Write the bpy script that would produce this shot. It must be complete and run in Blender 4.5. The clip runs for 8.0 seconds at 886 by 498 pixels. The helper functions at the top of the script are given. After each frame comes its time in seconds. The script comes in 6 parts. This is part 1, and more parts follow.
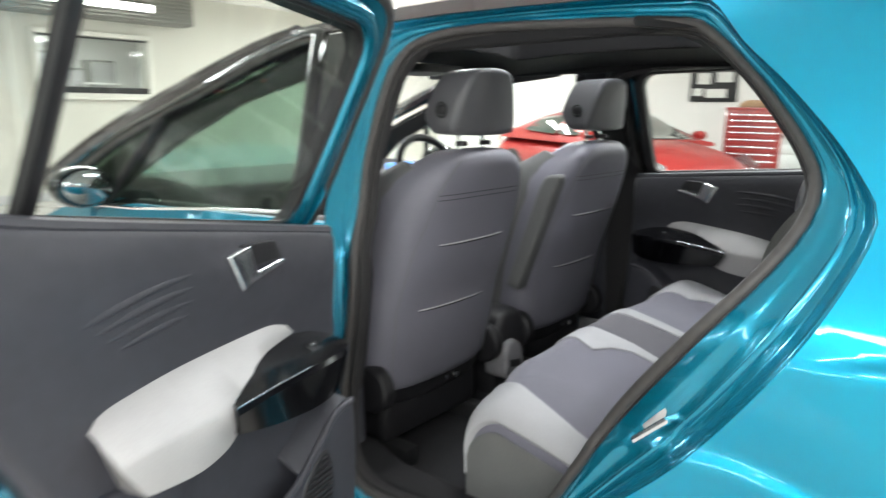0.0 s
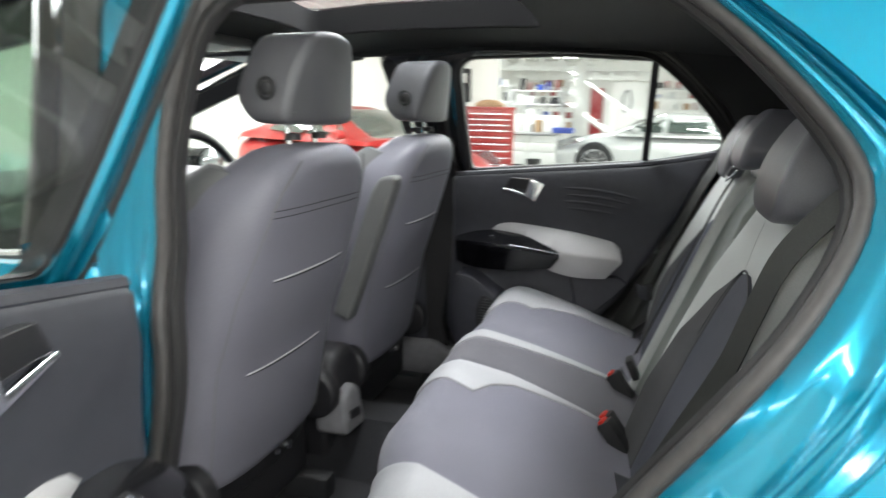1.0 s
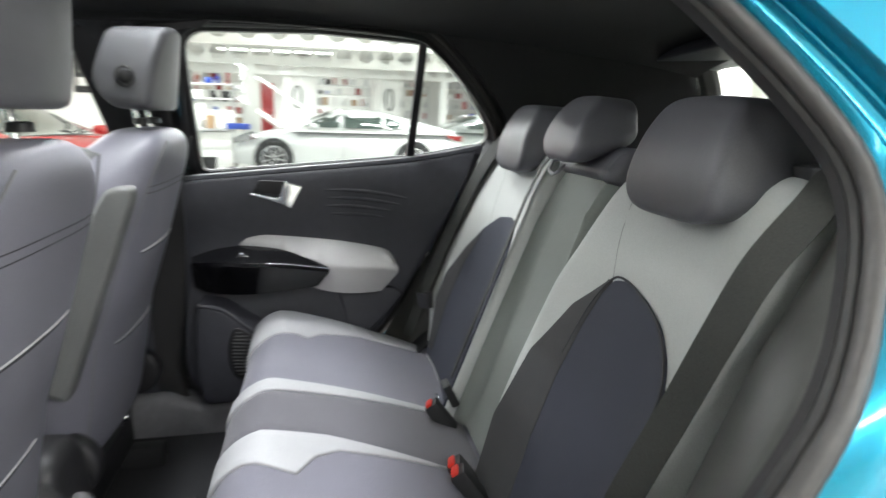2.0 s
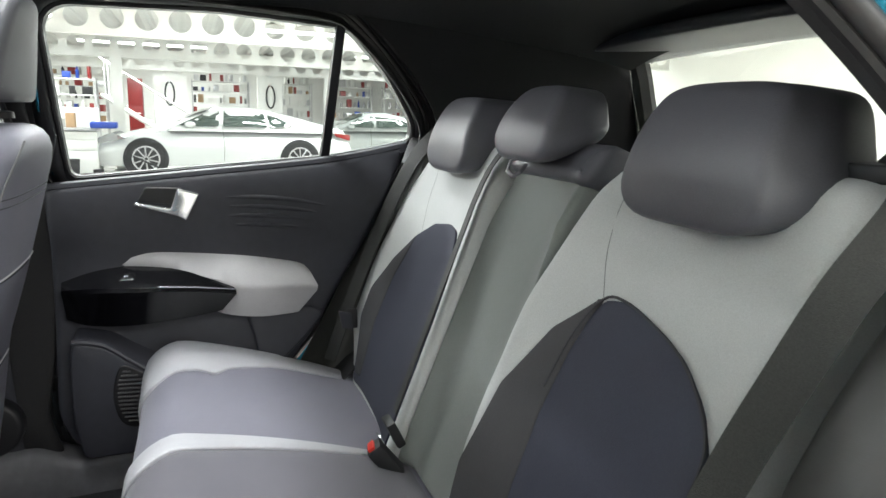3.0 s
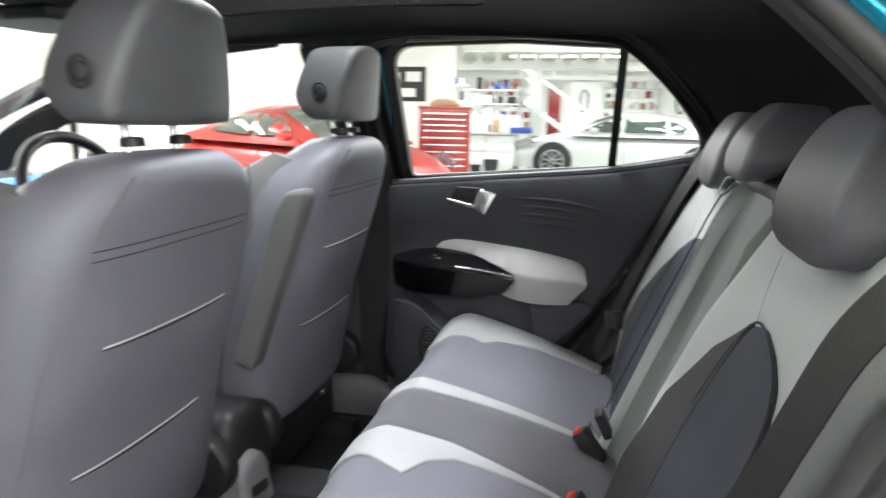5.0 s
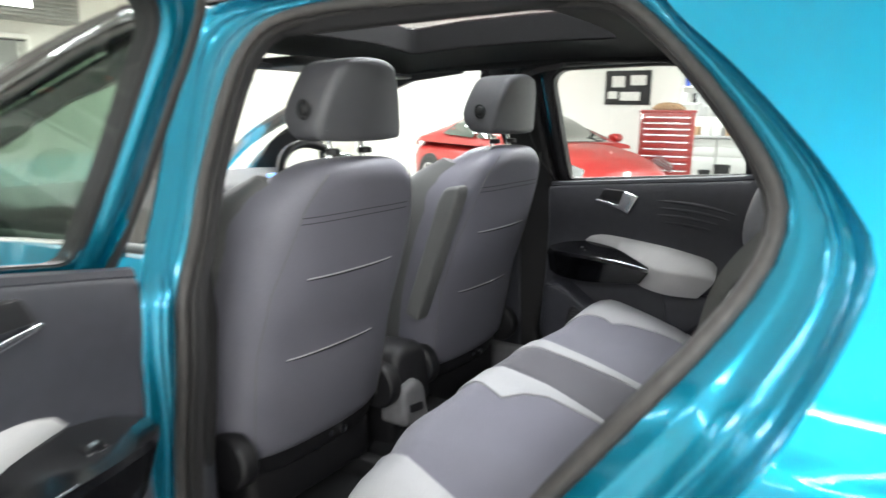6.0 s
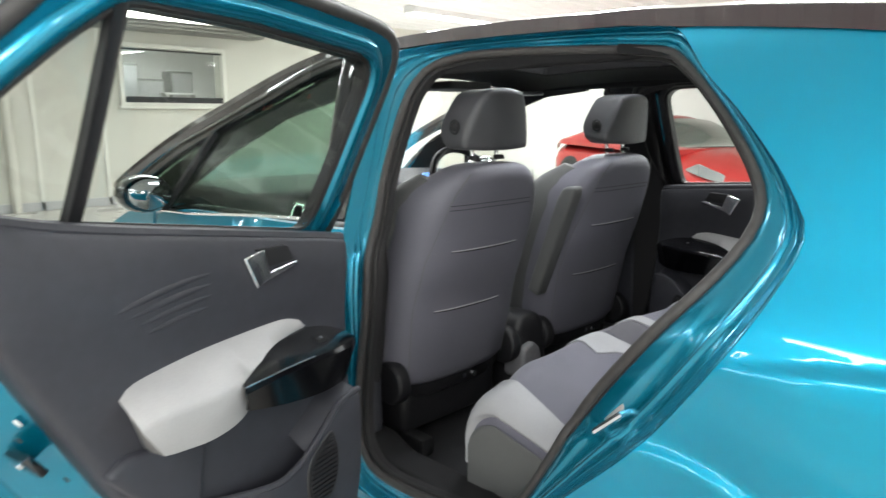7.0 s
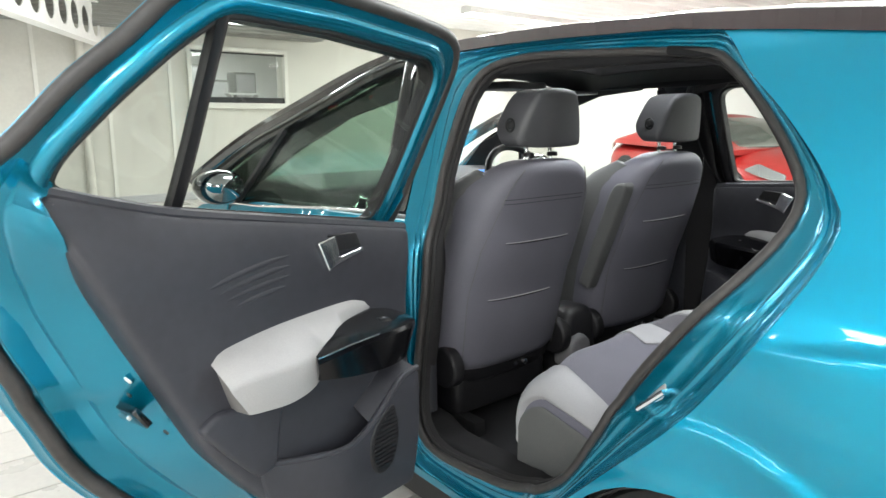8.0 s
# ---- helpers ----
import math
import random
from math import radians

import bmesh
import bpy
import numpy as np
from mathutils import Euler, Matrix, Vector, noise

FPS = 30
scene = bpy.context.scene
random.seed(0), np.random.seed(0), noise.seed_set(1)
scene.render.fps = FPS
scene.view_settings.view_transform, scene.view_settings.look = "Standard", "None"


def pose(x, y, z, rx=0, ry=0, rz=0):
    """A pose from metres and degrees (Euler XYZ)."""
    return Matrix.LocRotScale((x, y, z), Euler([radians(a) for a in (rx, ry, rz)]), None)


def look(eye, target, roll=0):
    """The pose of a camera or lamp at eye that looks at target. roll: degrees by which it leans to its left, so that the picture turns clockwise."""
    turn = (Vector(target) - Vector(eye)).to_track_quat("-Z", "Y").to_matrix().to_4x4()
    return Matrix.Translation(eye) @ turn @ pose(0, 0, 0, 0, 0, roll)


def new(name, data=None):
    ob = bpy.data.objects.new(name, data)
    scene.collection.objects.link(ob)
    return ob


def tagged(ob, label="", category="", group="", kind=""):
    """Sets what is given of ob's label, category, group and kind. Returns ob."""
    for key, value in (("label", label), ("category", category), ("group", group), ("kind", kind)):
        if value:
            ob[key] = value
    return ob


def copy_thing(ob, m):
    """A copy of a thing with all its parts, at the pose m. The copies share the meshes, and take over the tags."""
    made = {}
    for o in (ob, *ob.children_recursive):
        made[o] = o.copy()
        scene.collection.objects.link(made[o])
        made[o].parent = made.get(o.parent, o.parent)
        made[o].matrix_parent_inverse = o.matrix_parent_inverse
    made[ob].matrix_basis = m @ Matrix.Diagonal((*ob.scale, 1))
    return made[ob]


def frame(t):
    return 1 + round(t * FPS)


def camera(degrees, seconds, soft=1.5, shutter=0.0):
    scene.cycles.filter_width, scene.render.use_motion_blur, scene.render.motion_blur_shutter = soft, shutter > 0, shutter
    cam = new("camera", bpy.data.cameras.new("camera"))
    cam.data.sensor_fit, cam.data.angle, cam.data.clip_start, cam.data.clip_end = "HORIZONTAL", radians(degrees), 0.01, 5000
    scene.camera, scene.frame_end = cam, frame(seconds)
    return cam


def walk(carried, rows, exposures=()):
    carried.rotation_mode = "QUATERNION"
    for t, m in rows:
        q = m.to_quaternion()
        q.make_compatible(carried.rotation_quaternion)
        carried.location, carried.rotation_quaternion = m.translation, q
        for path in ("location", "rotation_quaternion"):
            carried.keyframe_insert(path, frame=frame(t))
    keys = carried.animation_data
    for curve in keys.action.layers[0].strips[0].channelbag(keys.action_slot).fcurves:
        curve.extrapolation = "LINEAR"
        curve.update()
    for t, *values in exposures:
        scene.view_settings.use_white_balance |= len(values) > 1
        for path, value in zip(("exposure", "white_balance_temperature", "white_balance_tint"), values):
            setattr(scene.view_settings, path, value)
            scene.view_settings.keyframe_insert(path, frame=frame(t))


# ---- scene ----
cam = camera(67.9, 8.0, shutter=0.6)
PATH = [
    (0, (-1.918, -0.184, 1.389), (-0.432, 1.095, 0.992), -0.2),
    (0.5, (-1.802, 0.068, 1.378), (-0.081, 1.003, 0.974), -0.1),
    (1, (-1.655, 0.304, 1.352), (0.214, 0.897, 0.956), -0.1),
    (1.5, (-1.477, 0.502, 1.342), (0.479, 0.594, 0.939), 0.0),
    (2, (-1.316, 0.62, 1.332), (0.608, 0.256, 0.926), 0.2),
    (2.2, (-1.246, 0.676, 1.323), (0.644, 0.163, 0.919), 0.6),
    (3.3, (-1.061, 0.679, 1.32), (0.768, -0.017, 0.91), 0.2),
    (3.5, (-1.062, 0.651, 1.318), (0.798, 0.045, 0.904), 0.2),
    (4, (-1.07, 0.554, 1.312), (0.872, 0.314, 0.897), -0.1),
    (4.5, (-1.143, 0.438, 1.325), (0.81, 0.592, 0.924), -0.1),
    (4.7, (-1.2, 0.405, 1.334), (0.741, 0.684, 0.936), -0.1),
    (6, (-1.565, -0.051, 1.381), (0.058, 1.053, 0.995), -0.5),
    (6.5, (-1.802, -0.278, 1.402), (-0.312, 1.002, 1.026), -0.2),
    (7, (-1.919, -0.4, 1.421), (-0.57, 1.026, 1.041), -0.3),
    (7.5, (-1.978, -0.457, 1.415), (-0.707, 1.04, 1.036), -0.2),
    (8, (-2.006, -0.482, 1.418), (-0.776, 1.048, 1.037), -0.3),
]
RAKE = Matrix.Rotation(radians(-1.5), 4, "X")
EXPOSURES = [(0.0, 0.42), (0.5, 0.51), (1.0, 0.70), (1.5, 0.77), (2.0, 0.94), (4.5, 0.92), (6.0, 0.70), (7.0, 0.13), (8.0, 0.20)]
walk(cam, [(t, RAKE @ look(eye, target, roll)) for t, eye, target, roll in PATH], EXPOSURES)

# ---- light ----
world = bpy.data.worlds.new("world")
scene.world = world
world.use_nodes = True
world.node_tree.nodes["Background"].inputs[0].default_value = (0.75, 0.8, 0.85, 1)
world.node_tree.nodes["Background"].inputs[1].default_value = 0.02


def area(name, m, sx, sy, power, color=(0.93, 0.97, 1.0)):
    d = bpy.data.lights.new(name, "AREA")
    d.shape, d.size, d.size_y, d.energy, d.color = "RECTANGLE", sx, sy, power, color
    ob = new(name, d)
    ob.matrix_world = m
    return ob


CEIL = 2.95
# rows of long ceiling lamps: centre x, centre y, length, turned along y, watts
LAMP_ROWS = [(-3.1, -0.8, 3.0, 1, 50), (-3.1, 4.4, 3.0, 1, 50), (-5.6, -2.6, 3.0, 1, 90), (-5.6, 2.6, 3.0, 1, 70), (-5.4, -6.2, 3.0, 1, 110), (-2.2, -5.6, 3.0, 1, 120), (1.0, 0.9, 3.0, 0, 60),
             # the lamp at 0.4, 4.7 is added to brighten the rear seats' fronts
             (0.4, 4.7, 3.0, 0, 120), (3.6, 3.6, 3.0, 0, 185), (4.4, 1.0, 3.0, 1, 130), (4.4, -4.0, 3.0, 1, 130), (6.4, 7.6, 3.0, 0, 250), (1.6, -5.6, 3.0, 0, 120),
             (8.2, -0.4, 3.0, 1, 120), (12.4, 4.2, 3.0, 1, 110), (12.4, -2.0, 3.0, 1, 110), (16.9, 1.6, 3.0, 1, 110), (16.9, -5.0, 3.0, 1, 100), (21.3, 0.4, 3.0, 1, 110), (21.3, 6.4, 3.0, 1, 90), (16.9, 7.4, 3.0, 1, 90), (12.4, -7.4, 3.0, 1, 100)]
for lx, ly, ln, along, watts in LAMP_ROWS:
    area("lamp_light", pose(lx, ly, CEIL - 0.20, 0, 0, 90 * along), ln, 0.20, watts * (1.15 if lx < 8 else 1.12))

# ---- materials ----
def mat(name, color, rough=0.5, metal=0.0, grain=0.0, gscale=200.0, bump=0.0, bscale=300.0, stain=0.0, sscale=3.0, coat=0.0, coat_rough=0.03, spec=0.5, sheen=0.0, rvar=0.0, emit=None, estr=0.0, island=0.0):
    m = bpy.data.materials.new(name)
    m.use_nodes = True
    nt = m.node_tree
    b = nt.nodes["Principled BSDF"]
    b.inputs["Roughness"].default_value = rough
    b.inputs["Metallic"].default_value = metal
    b.inputs["Coat Weight"].default_value = coat
    b.inputs["Coat Roughness"].default_value = coat_rough
    b.inputs["Specular IOR Level"].default_value = spec
    b.inputs["Sheen Weight"].default_value = sheen
    b.inputs["Base Color"].default_value = (*color, 1)
    tc = nt.nodes.new("ShaderNodeTexCoord")
    link = nt.links.new
    last = None

    def vary(src, amount, prev):
        mp = nt.nodes.new("ShaderNodeMapRange")
        mp.inputs[1].default_value, mp.inputs[2].default_value = 0.3, 0.7
        mp.inputs[3].default_value, mp.inputs[4].default_value = 1 - amount, 1 + amount
        link(src, mp.inputs[0])
        mx = nt.nodes.new("ShaderNodeVectorMath")
        mx.operation = "SCALE"
        if prev is None:
            mx.inputs[0].default_value = color
        else:
            link(prev, mx.inputs[0])
        link(mp.outputs[0], mx.inputs["Scale"])
        return mx.outputs[0]

    if grain:
        n = nt.nodes.new("ShaderNodeTexNoise")
        n.inputs["Scale"].default_value, n.inputs["Detail"].default_value = gscale, 3
        link(tc.outputs["Object"], n.inputs["Vector"])
        last = vary(n.outputs[0], grain, last)
    if stain:
        n = nt.nodes.new("ShaderNodeTexNoise")
        n.inputs["Scale"].default_value, n.inputs["Detail"].default_value = sscale, 5
        link(tc.outputs["Object"], n.inputs["Vector"])
        last = vary(n.outputs[0], stain, last)
        if rvar:
            mp = nt.nodes.new("ShaderNodeMapRange")
            mp.inputs[1].default_value, mp.inputs[2].default_value = 0.3, 0.7
            mp.inputs[3].default_value, mp.inputs[4].default_value = max(rough - rvar, 0.02), rough + rvar
            link(n.outputs[0], mp.inputs[0])
            link(mp.outputs[0], b.inputs["Roughness"])
    if island:
        g = nt.nodes.new("ShaderNodeObjectInfo" if island > 0 else "ShaderNodeNewGeometry")
        last = vary(g.outputs["Random" if island > 0 else "Random Per Island"], abs(island), last)
    if last is not None:
        link(last, b.inputs["Base Color"])
    if bump:
        n = nt.nodes.new("ShaderNodeTexNoise")
        n.inputs["Scale"].default_value, n.inputs["Detail"].default_value = bscale, 2
        link(tc.outputs["Object"], n.inputs["Vector"])
        bp = nt.nodes.new("ShaderNodeBump")
        bp.inputs["Strength"].default_value, bp.inputs["Distance"].default_value = bump, 0.002
        link(n.outputs[0], bp.inputs["Height"])
        link(bp.outputs[0], b.inputs["Normal"])
    if emit:
        b.inputs["Emission Color"].default_value = (*emit, 1)
        b.inputs["Emission Strength"].default_value = estr
    return m


def glass(name, tint, gloss=1.0, rim=0.8):
    m = bpy.data.materials.new(name)
    m.use_nodes = True
    nt = m.node_tree
    nt.nodes.remove(nt.nodes["Principled BSDF"])
    out = nt.nodes["Material Output"]
    tr, gl, mx, fr, pw, ml = [nt.nodes.new("ShaderNode" + k) for k in ("BsdfTransparent", "BsdfGlossy", "MixShader", "LayerWeight", "Math", "Math")]
    fr.inputs[0].default_value = 0.5
    pw.operation, ml.operation = "POWER", "MULTIPLY_ADD"
    pw.inputs[1].default_value = 4.0
    ml.inputs[1].default_value, ml.inputs[2].default_value = rim, 0.03
    nt.links.new(fr.outputs["Facing"], pw.inputs[0])
    nt.links.new(pw.outputs[0], ml.inputs[0])
    tr.inputs[0].default_value = (*tint, 1)
    gl.inputs["Roughness"].default_value = 0.01
    gl.inputs[0].default_value = (gloss, gloss, gloss, 1)
    nt.links.new(ml.outputs[0], mx.inputs[0])
    nt.links.new(tr.outputs[0], mx.inputs[1])
    nt.links.new(gl.outputs[0], mx.inputs[2])
    nt.links.new(mx.outputs[0], out.inputs[0])
    return m


M = {}
M["teal"] = mat("teal_paint", (0.0, 0.295, 0.465), 0.40, 0.82, grain=0.05, gscale=1500, stain=0.02, sscale=2, coat=0.8, spec=0.4)
# the body teal again, darkened: shade of jamb and door edge put into colour
M["teal_in"] = mat("teal_paint_shaded", (0.0, 0.215, 0.335), 0.26, 0.70, grain=0.05, gscale=1200, coat=0.8, coat_rough=0.08)
M["roof"] = mat("gloss_black_roof", (0.03, 0.018, 0.022), 0.15, 0.0, coat=1.0, stain=0.1)
M["seal"] = mat("rubber_seal", (0.040, 0.037, 0.036), 0.5, grain=0.15, gscale=60, bump=0.1)
M["seal_dark"] = mat("black_rubber", (0.012, 0.011, 0.011), 0.6, grain=0.15, gscale=90)
M["trim"] = mat("charcoal_plastic", (0.035, 0.0355, 0.044), 0.5, grain=0.08, gscale=40, bump=0.25, bscale=900, stain=0.1)
M["trim_dark"] = mat("black_plastic", (0.012, 0.0115, 0.013), 0.5, grain=0.1, gscale=60, bump=0.2, bscale=900)
M["pillar"] = mat("pillar_trim", (0.012, 0.011, 0.012), 0.75, grain=0.15, gscale=300, bump=0.2, bscale=700)
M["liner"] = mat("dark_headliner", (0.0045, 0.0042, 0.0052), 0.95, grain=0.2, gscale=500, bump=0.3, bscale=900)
M["carpet"] = mat("black_carpet", (0.012, 0.012, 0.014), 0.98, grain=0.4, gscale=350, bump=0.9, bscale=500)
M["seat"] = mat("violet_grey_leatherette", (0.146, 0.143, 0.172), 0.50, grain=0.06, gscale=350, bump=0.25, bscale=650, stain=0.06, sscale=6, rvar=0.05)
M["seat_side"] = mat("grey_seat_bolster", (0.112, 0.114, 0.112), 0.55, grain=0.06, gscale=350, bump=0.25, bscale=650, stain=0.06, sscale=6)
M["cushion"] = mat("violet_grey_fabric", (0.140, 0.136, 0.172), 0.85, grain=0.14, gscale=700, bump=0.5, bscale=900, stain=0.05, sscale=7, sheen=0.2)
M["cushion_dark"] = mat("dark_grey_fabric", (0.085, 0.081, 0.096), 0.85, grain=0.14, gscale=700, bump=0.5, bscale=900, stain=0.06, sscale=7, sheen=0.2)
M["armrest"] = mat("pale_armrest", (0.37, 0.362, 0.36), 0.5, grain=0.05, gscale=400, bump=0.2, bscale=700, stain=0.06, sscale=8)
M["block"] = mat("black_switch_panel", (0.004, 0.004, 0.005), 0.15, spec=0.45, stain=0.1, sscale=9)
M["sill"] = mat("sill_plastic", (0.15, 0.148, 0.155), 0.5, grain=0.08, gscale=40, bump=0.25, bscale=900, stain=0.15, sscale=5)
M["insert_edge"] = mat("insert_side_fabric", (0.046, 0.045, 0.047), 0.85, grain=0.14, gscale=600, bump=0.4, bscale=800, stain=0.08, sscale=5, sheen=0.05)
M["white"] = mat("pale_grey_leatherette", (0.36, 0.36, 0.375), 0.55, grain=0.05, gscale=400, bump=0.2, bscale=700, stain=0.05, sscale=8)
M["back_pale"] = mat("pale_grey_fabric", (0.50, 0.515, 0.50), 0.85, grain=0.10, gscale=600, bump=0.4, bscale=800, stain=0.05, sscale=5, sheen=0.2)
M["back_dark"] = mat("slate_fabric", (0.028, 0.031, 0.050), 0.85, grain=0.14, gscale=600, bump=0.4, bscale=800, stain=0.08, sscale=5, sheen=0.05)
M["back_mid"] = mat("mid_grey_fabric", (0.185, 0.20, 0.185), 0.85, grain=0.10, gscale=600, bump=0.4, bscale=800, stain=0.06, sscale=5, sheen=0.2)
M["head"] = mat("dark_grey_leatherette", (0.090, 0.089, 0.100), 0.42, grain=0.06, gscale=350, bump=0.25, bscale=700, stain=0.08, sscale=8)
M["head_front"] = mat("front_headrest_leatherette", (0.066, 0.066, 0.073), 0.45, grain=0.06, gscale=350, bump=0.25, bscale=700, stain=0.08, sscale=8)
M["thread"] = mat("pale_thread", (0.50, 0.49, 0.51), 0.8)
M["thread_dark"] = mat("dark_thread", (0.03, 0.03, 0.034), 0.8)
M["piano"] = mat("gloss_black_plastic", (0.004, 0.004, 0.005), 0.06, coat=1.0)
M["chrome"] = mat("satin_chrome", (0.78, 0.79, 0.81), 0.22, 1.0, stain=0.05)
M["mirror"] = mat("mirror_glass", (0.40, 0.43, 0.45), 0.03, 1.0)
M["steel"] = mat("steel", (0.55, 0.55, 0.56), 0.3, 1.0, grain=0.1, gscale=90)
M["belt"] = mat("black_webbing", (0.030, 0.031, 0.028), 0.7, grain=0.3, gscale=500, bump=0.6, bscale=900)
M["red_plastic"] = mat("red_plastic", (0.65, 0.035, 0.02), 0.4)
M["tyre"] = mat("tyre_rubber", (0.018, 0.018, 0.018), 0.8, grain=0.2, gscale=60, bump=0.3, bscale=120)
M["rim"] = mat("alloy", (0.55, 0.55, 0.56), 0.28, 0.9, stain=0.06)
M["glass_clear"] = glass("clear_glass", (0.97, 0.985, 0.98))
M["glass_side"] = glass("side_glass", (0.84, 0.86, 0.84))
M["glass_dark"] = glass("tinted_glass", (0.50, 0.62, 0.54), rim=0.30)
M["glass_rear"] = glass("rear_glass", (0.93, 0.95, 0.92))
M["glass_roof"] = glass("roof_glass", (0.86, 0.87, 0.88), rim=0.2)
M["side_bolster"] = mat("olive_grey_plastic", (0.042, 0.042, 0.038), 0.40, grain=0.08, gscale=60, bump=0.25, bscale=900, stain=0.08)
M["lamp_glass"] = mat("lamp_glass", (0.36, 0.37, 0.38), 0.15, 0.7, coat=1.0)
M["red_paint"] = mat("red_paint", (0.33, 0.014, 0.012), 0.35, 0.2, grain=0.03, gscale=900, coat=0.6)
M["silver_paint"] = mat("silver_paint", (0.56, 0.575, 0.565), 0.5, 0.0, grain=0.03, gscale=900, coat=1.0)
M["grey_paint"] = mat("grey_green_paint", (0.42, 0.45, 0.44), 0.35, 0.25, grain=0.03, gscale=900, coat=1.0)
M["car_glass"] = mat("car_window", (0.04, 0.058, 0.05), 0.04, coat=1.0, spec=0.8)
M["pane"] = mat("reflecting_pane", (0.50, 0.50, 0.48), 0.05, 0.9, stain=0.10, sscale=2)
M["locker_red"] = mat("dark_red_enamel", (0.20, 0.012, 0.012), 0.4, stain=0.1)
M["tail_red"] = mat("tail_lamp_red", (0.22, 0.006, 0.006), 0.15, coat=1.0)
M["floor"] = mat("workshop_floor", (0.42, 0.41, 0.385), 0.35, grain=0.05, gscale=30, stain=0.12, sscale=1.2, rvar=0.15, bump=0.05, bscale=60)
M["floor_tile"] = mat("floor_tile", (0.47, 0.445, 0.41), 0.32, grain=0.04, gscale=40, stain=0.04, sscale=1.5, rvar=0.1, island=0.06)
M["floor_tiles"] = mat("floor_tiles", (0.60, 0.58, 0.545), 0.32, grain=0.04, gscale=40, stain=0.04, sscale=1.5, rvar=0.1, island=-0.06)
M["wall"] = mat("cream_wall", (0.58, 0.57, 0.51), 0.7, grain=0.03, gscale=25, stain=0.06, sscale=0.8, bump=0.1, bscale=60)
M["wall_white"] = mat("white_wall", (0.80, 0.80, 0.77), 0.7, grain=0.02, gscale=25, stain=0.05, sscale=0.7, bump=0.1, bscale=60)
M["curtain"] = mat("pale_curtain", (0.60, 0.585, 0.52), 0.85, grain=0.05, gscale=80, stain=0.06, sscale=2)
M["ceiling"] = mat("ribbed_metal_ceiling", (0.66, 0.66, 0.63), 0.5, grain=0.04, gscale=20, stain=0.08, sscale=0.9)
M["beam"] = mat("white_painted_steel", (0.82, 0.82, 0.79), 0.5, grain=0.03, gscale=20, stain=0.06, sscale=1.5)
M["diffuser"] = mat("lamp_diffuser", (0.9, 0.9, 0.9), 0.5, emit=(1, 0.99, 0.96), estr=9.0)
M["bulkhead"] = mat("grey_ribbed_metal", (0.22, 0.22, 0.20), 0.4, 0.2)
M["lamp_body"] = mat("white_lamp_body", (0.75, 0.75, 0.73), 0.4)
M["cab_red"] = mat("red_enamel", (0.26, 0.016, 0.013), 0.35, stain=0.08, sscale=5, coat=0.4)
M["cab_grey"] = mat("grey_enamel", (0.45, 0.45, 0.45), 0.4, stain=0.08, sscale=5)
M["wood"] = mat("cardboard", (0.40, 0.26, 0.15), 0.8, grain=0.15, gscale=30, stain=0.1)
M["blue"] = mat("blue_plastic", (0.02, 0.06, 0.35), 0.4, stain=0.1)
M["black"] = mat("matt_black", (0.015, 0.015, 0.016), 0.6, stain=0.2)
M["paper"] = mat("paper", (0.75, 0.75, 0.72), 0.8, stain=0.05)
M["frame"] = mat("window_frame", (0.70, 0.69, 0.63), 0.5, stain=0.05)
M["screen"] = mat("dash_screen", (0.01, 0.012, 0.016), 0.1, coat=1.0)
M["screen_glow"] = mat("lit_display", (0.02, 0.05, 0.12), 0.2, emit=(0.15, 0.4, 1.0), estr=1.2)
M["dash_pale"] = mat("pale_dash_trim", (0.50, 0.49, 0.47), 0.85, stain=0.05, bump=0.15, bscale=700)

# ---- tools ----
from mathutils.geometry import delaunay_2d_cdt


def thing(name, label, category, at=(0, 0, 0), group="", kind=""):
    ob = new(name)
    ob.location = at
    ob.empty_display_size = 0.1
    return tagged(ob, label, category, group, kind)


def part(name, bm, material, parent=None, label="", smooth=True, sharp=40):
    bmesh.ops.recalc_face_normals(bm, faces=bm.faces)
    me = bpy.data.meshes.new(name)
    bm.to_mesh(me)
    bm.free()
    for p in me.polygons:
        p.use_smooth = smooth
    if smooth:
        me.set_sharp_from_angle(angle=radians(sharp))
    me.materials.append(material)
    ob = new(name, me)
    if parent:
        ob.parent = parent
        ob.matrix_parent_inverse = world_of(parent).inverted()
    if label:
        ob["label"] = label
    return ob


def world_of(ob):
    m = ob.matrix_basis.copy()
    while ob.parent:
        m = ob.parent.matrix_basis @ ob.matrix_parent_inverse @ m
        ob = ob.parent
    return m


def setting(ob, label, category):
    return tagged(ob, label, category, kind="structure")


def inside(p, poly):
    poly = np.asarray(poly)
    x, y = p[:, 0][:, None], p[:, 1][:, None]
    x1, y1 = poly[:, 0], poly[:, 1]
    x2, y2 = np.roll(x1, -1), np.roll(y1, -1)
    cross = ((y1 > y) != (y2 > y)) & (x < (x2 - x1) * (y - y1) / np.where(y2 == y1, 1e-12, y2 - y1) + x1)
    return cross.sum(1) % 2 == 1


def edge_gap(p, poly):
    poly = np.asarray(poly)
    a, b = poly, np.roll(poly, -1, axis=0)
    d = b - a
    t = np.clip(((p[:, None] - a) * d).sum(2) / np.maximum((d * d).sum(1), 1e-12), 0, 1)
    return np.sqrt((((a + t[..., None] * d) - p[:, None]) ** 2).sum(2)).min(1)


def refine(poly, step):
    """A closed outline with its edges cut to about step."""
    out = []
    for (x0, y0), (x1, y1) in zip(poly, poly[1:] + poly[:1]):
        n = max(1, round(math.hypot(x1 - x0, y1 - y0) / step))
        out += [(x0 + (x1 - x0) * i / n, y0 + (y1 - y0) * i / n) for i in range(n)]
    return out


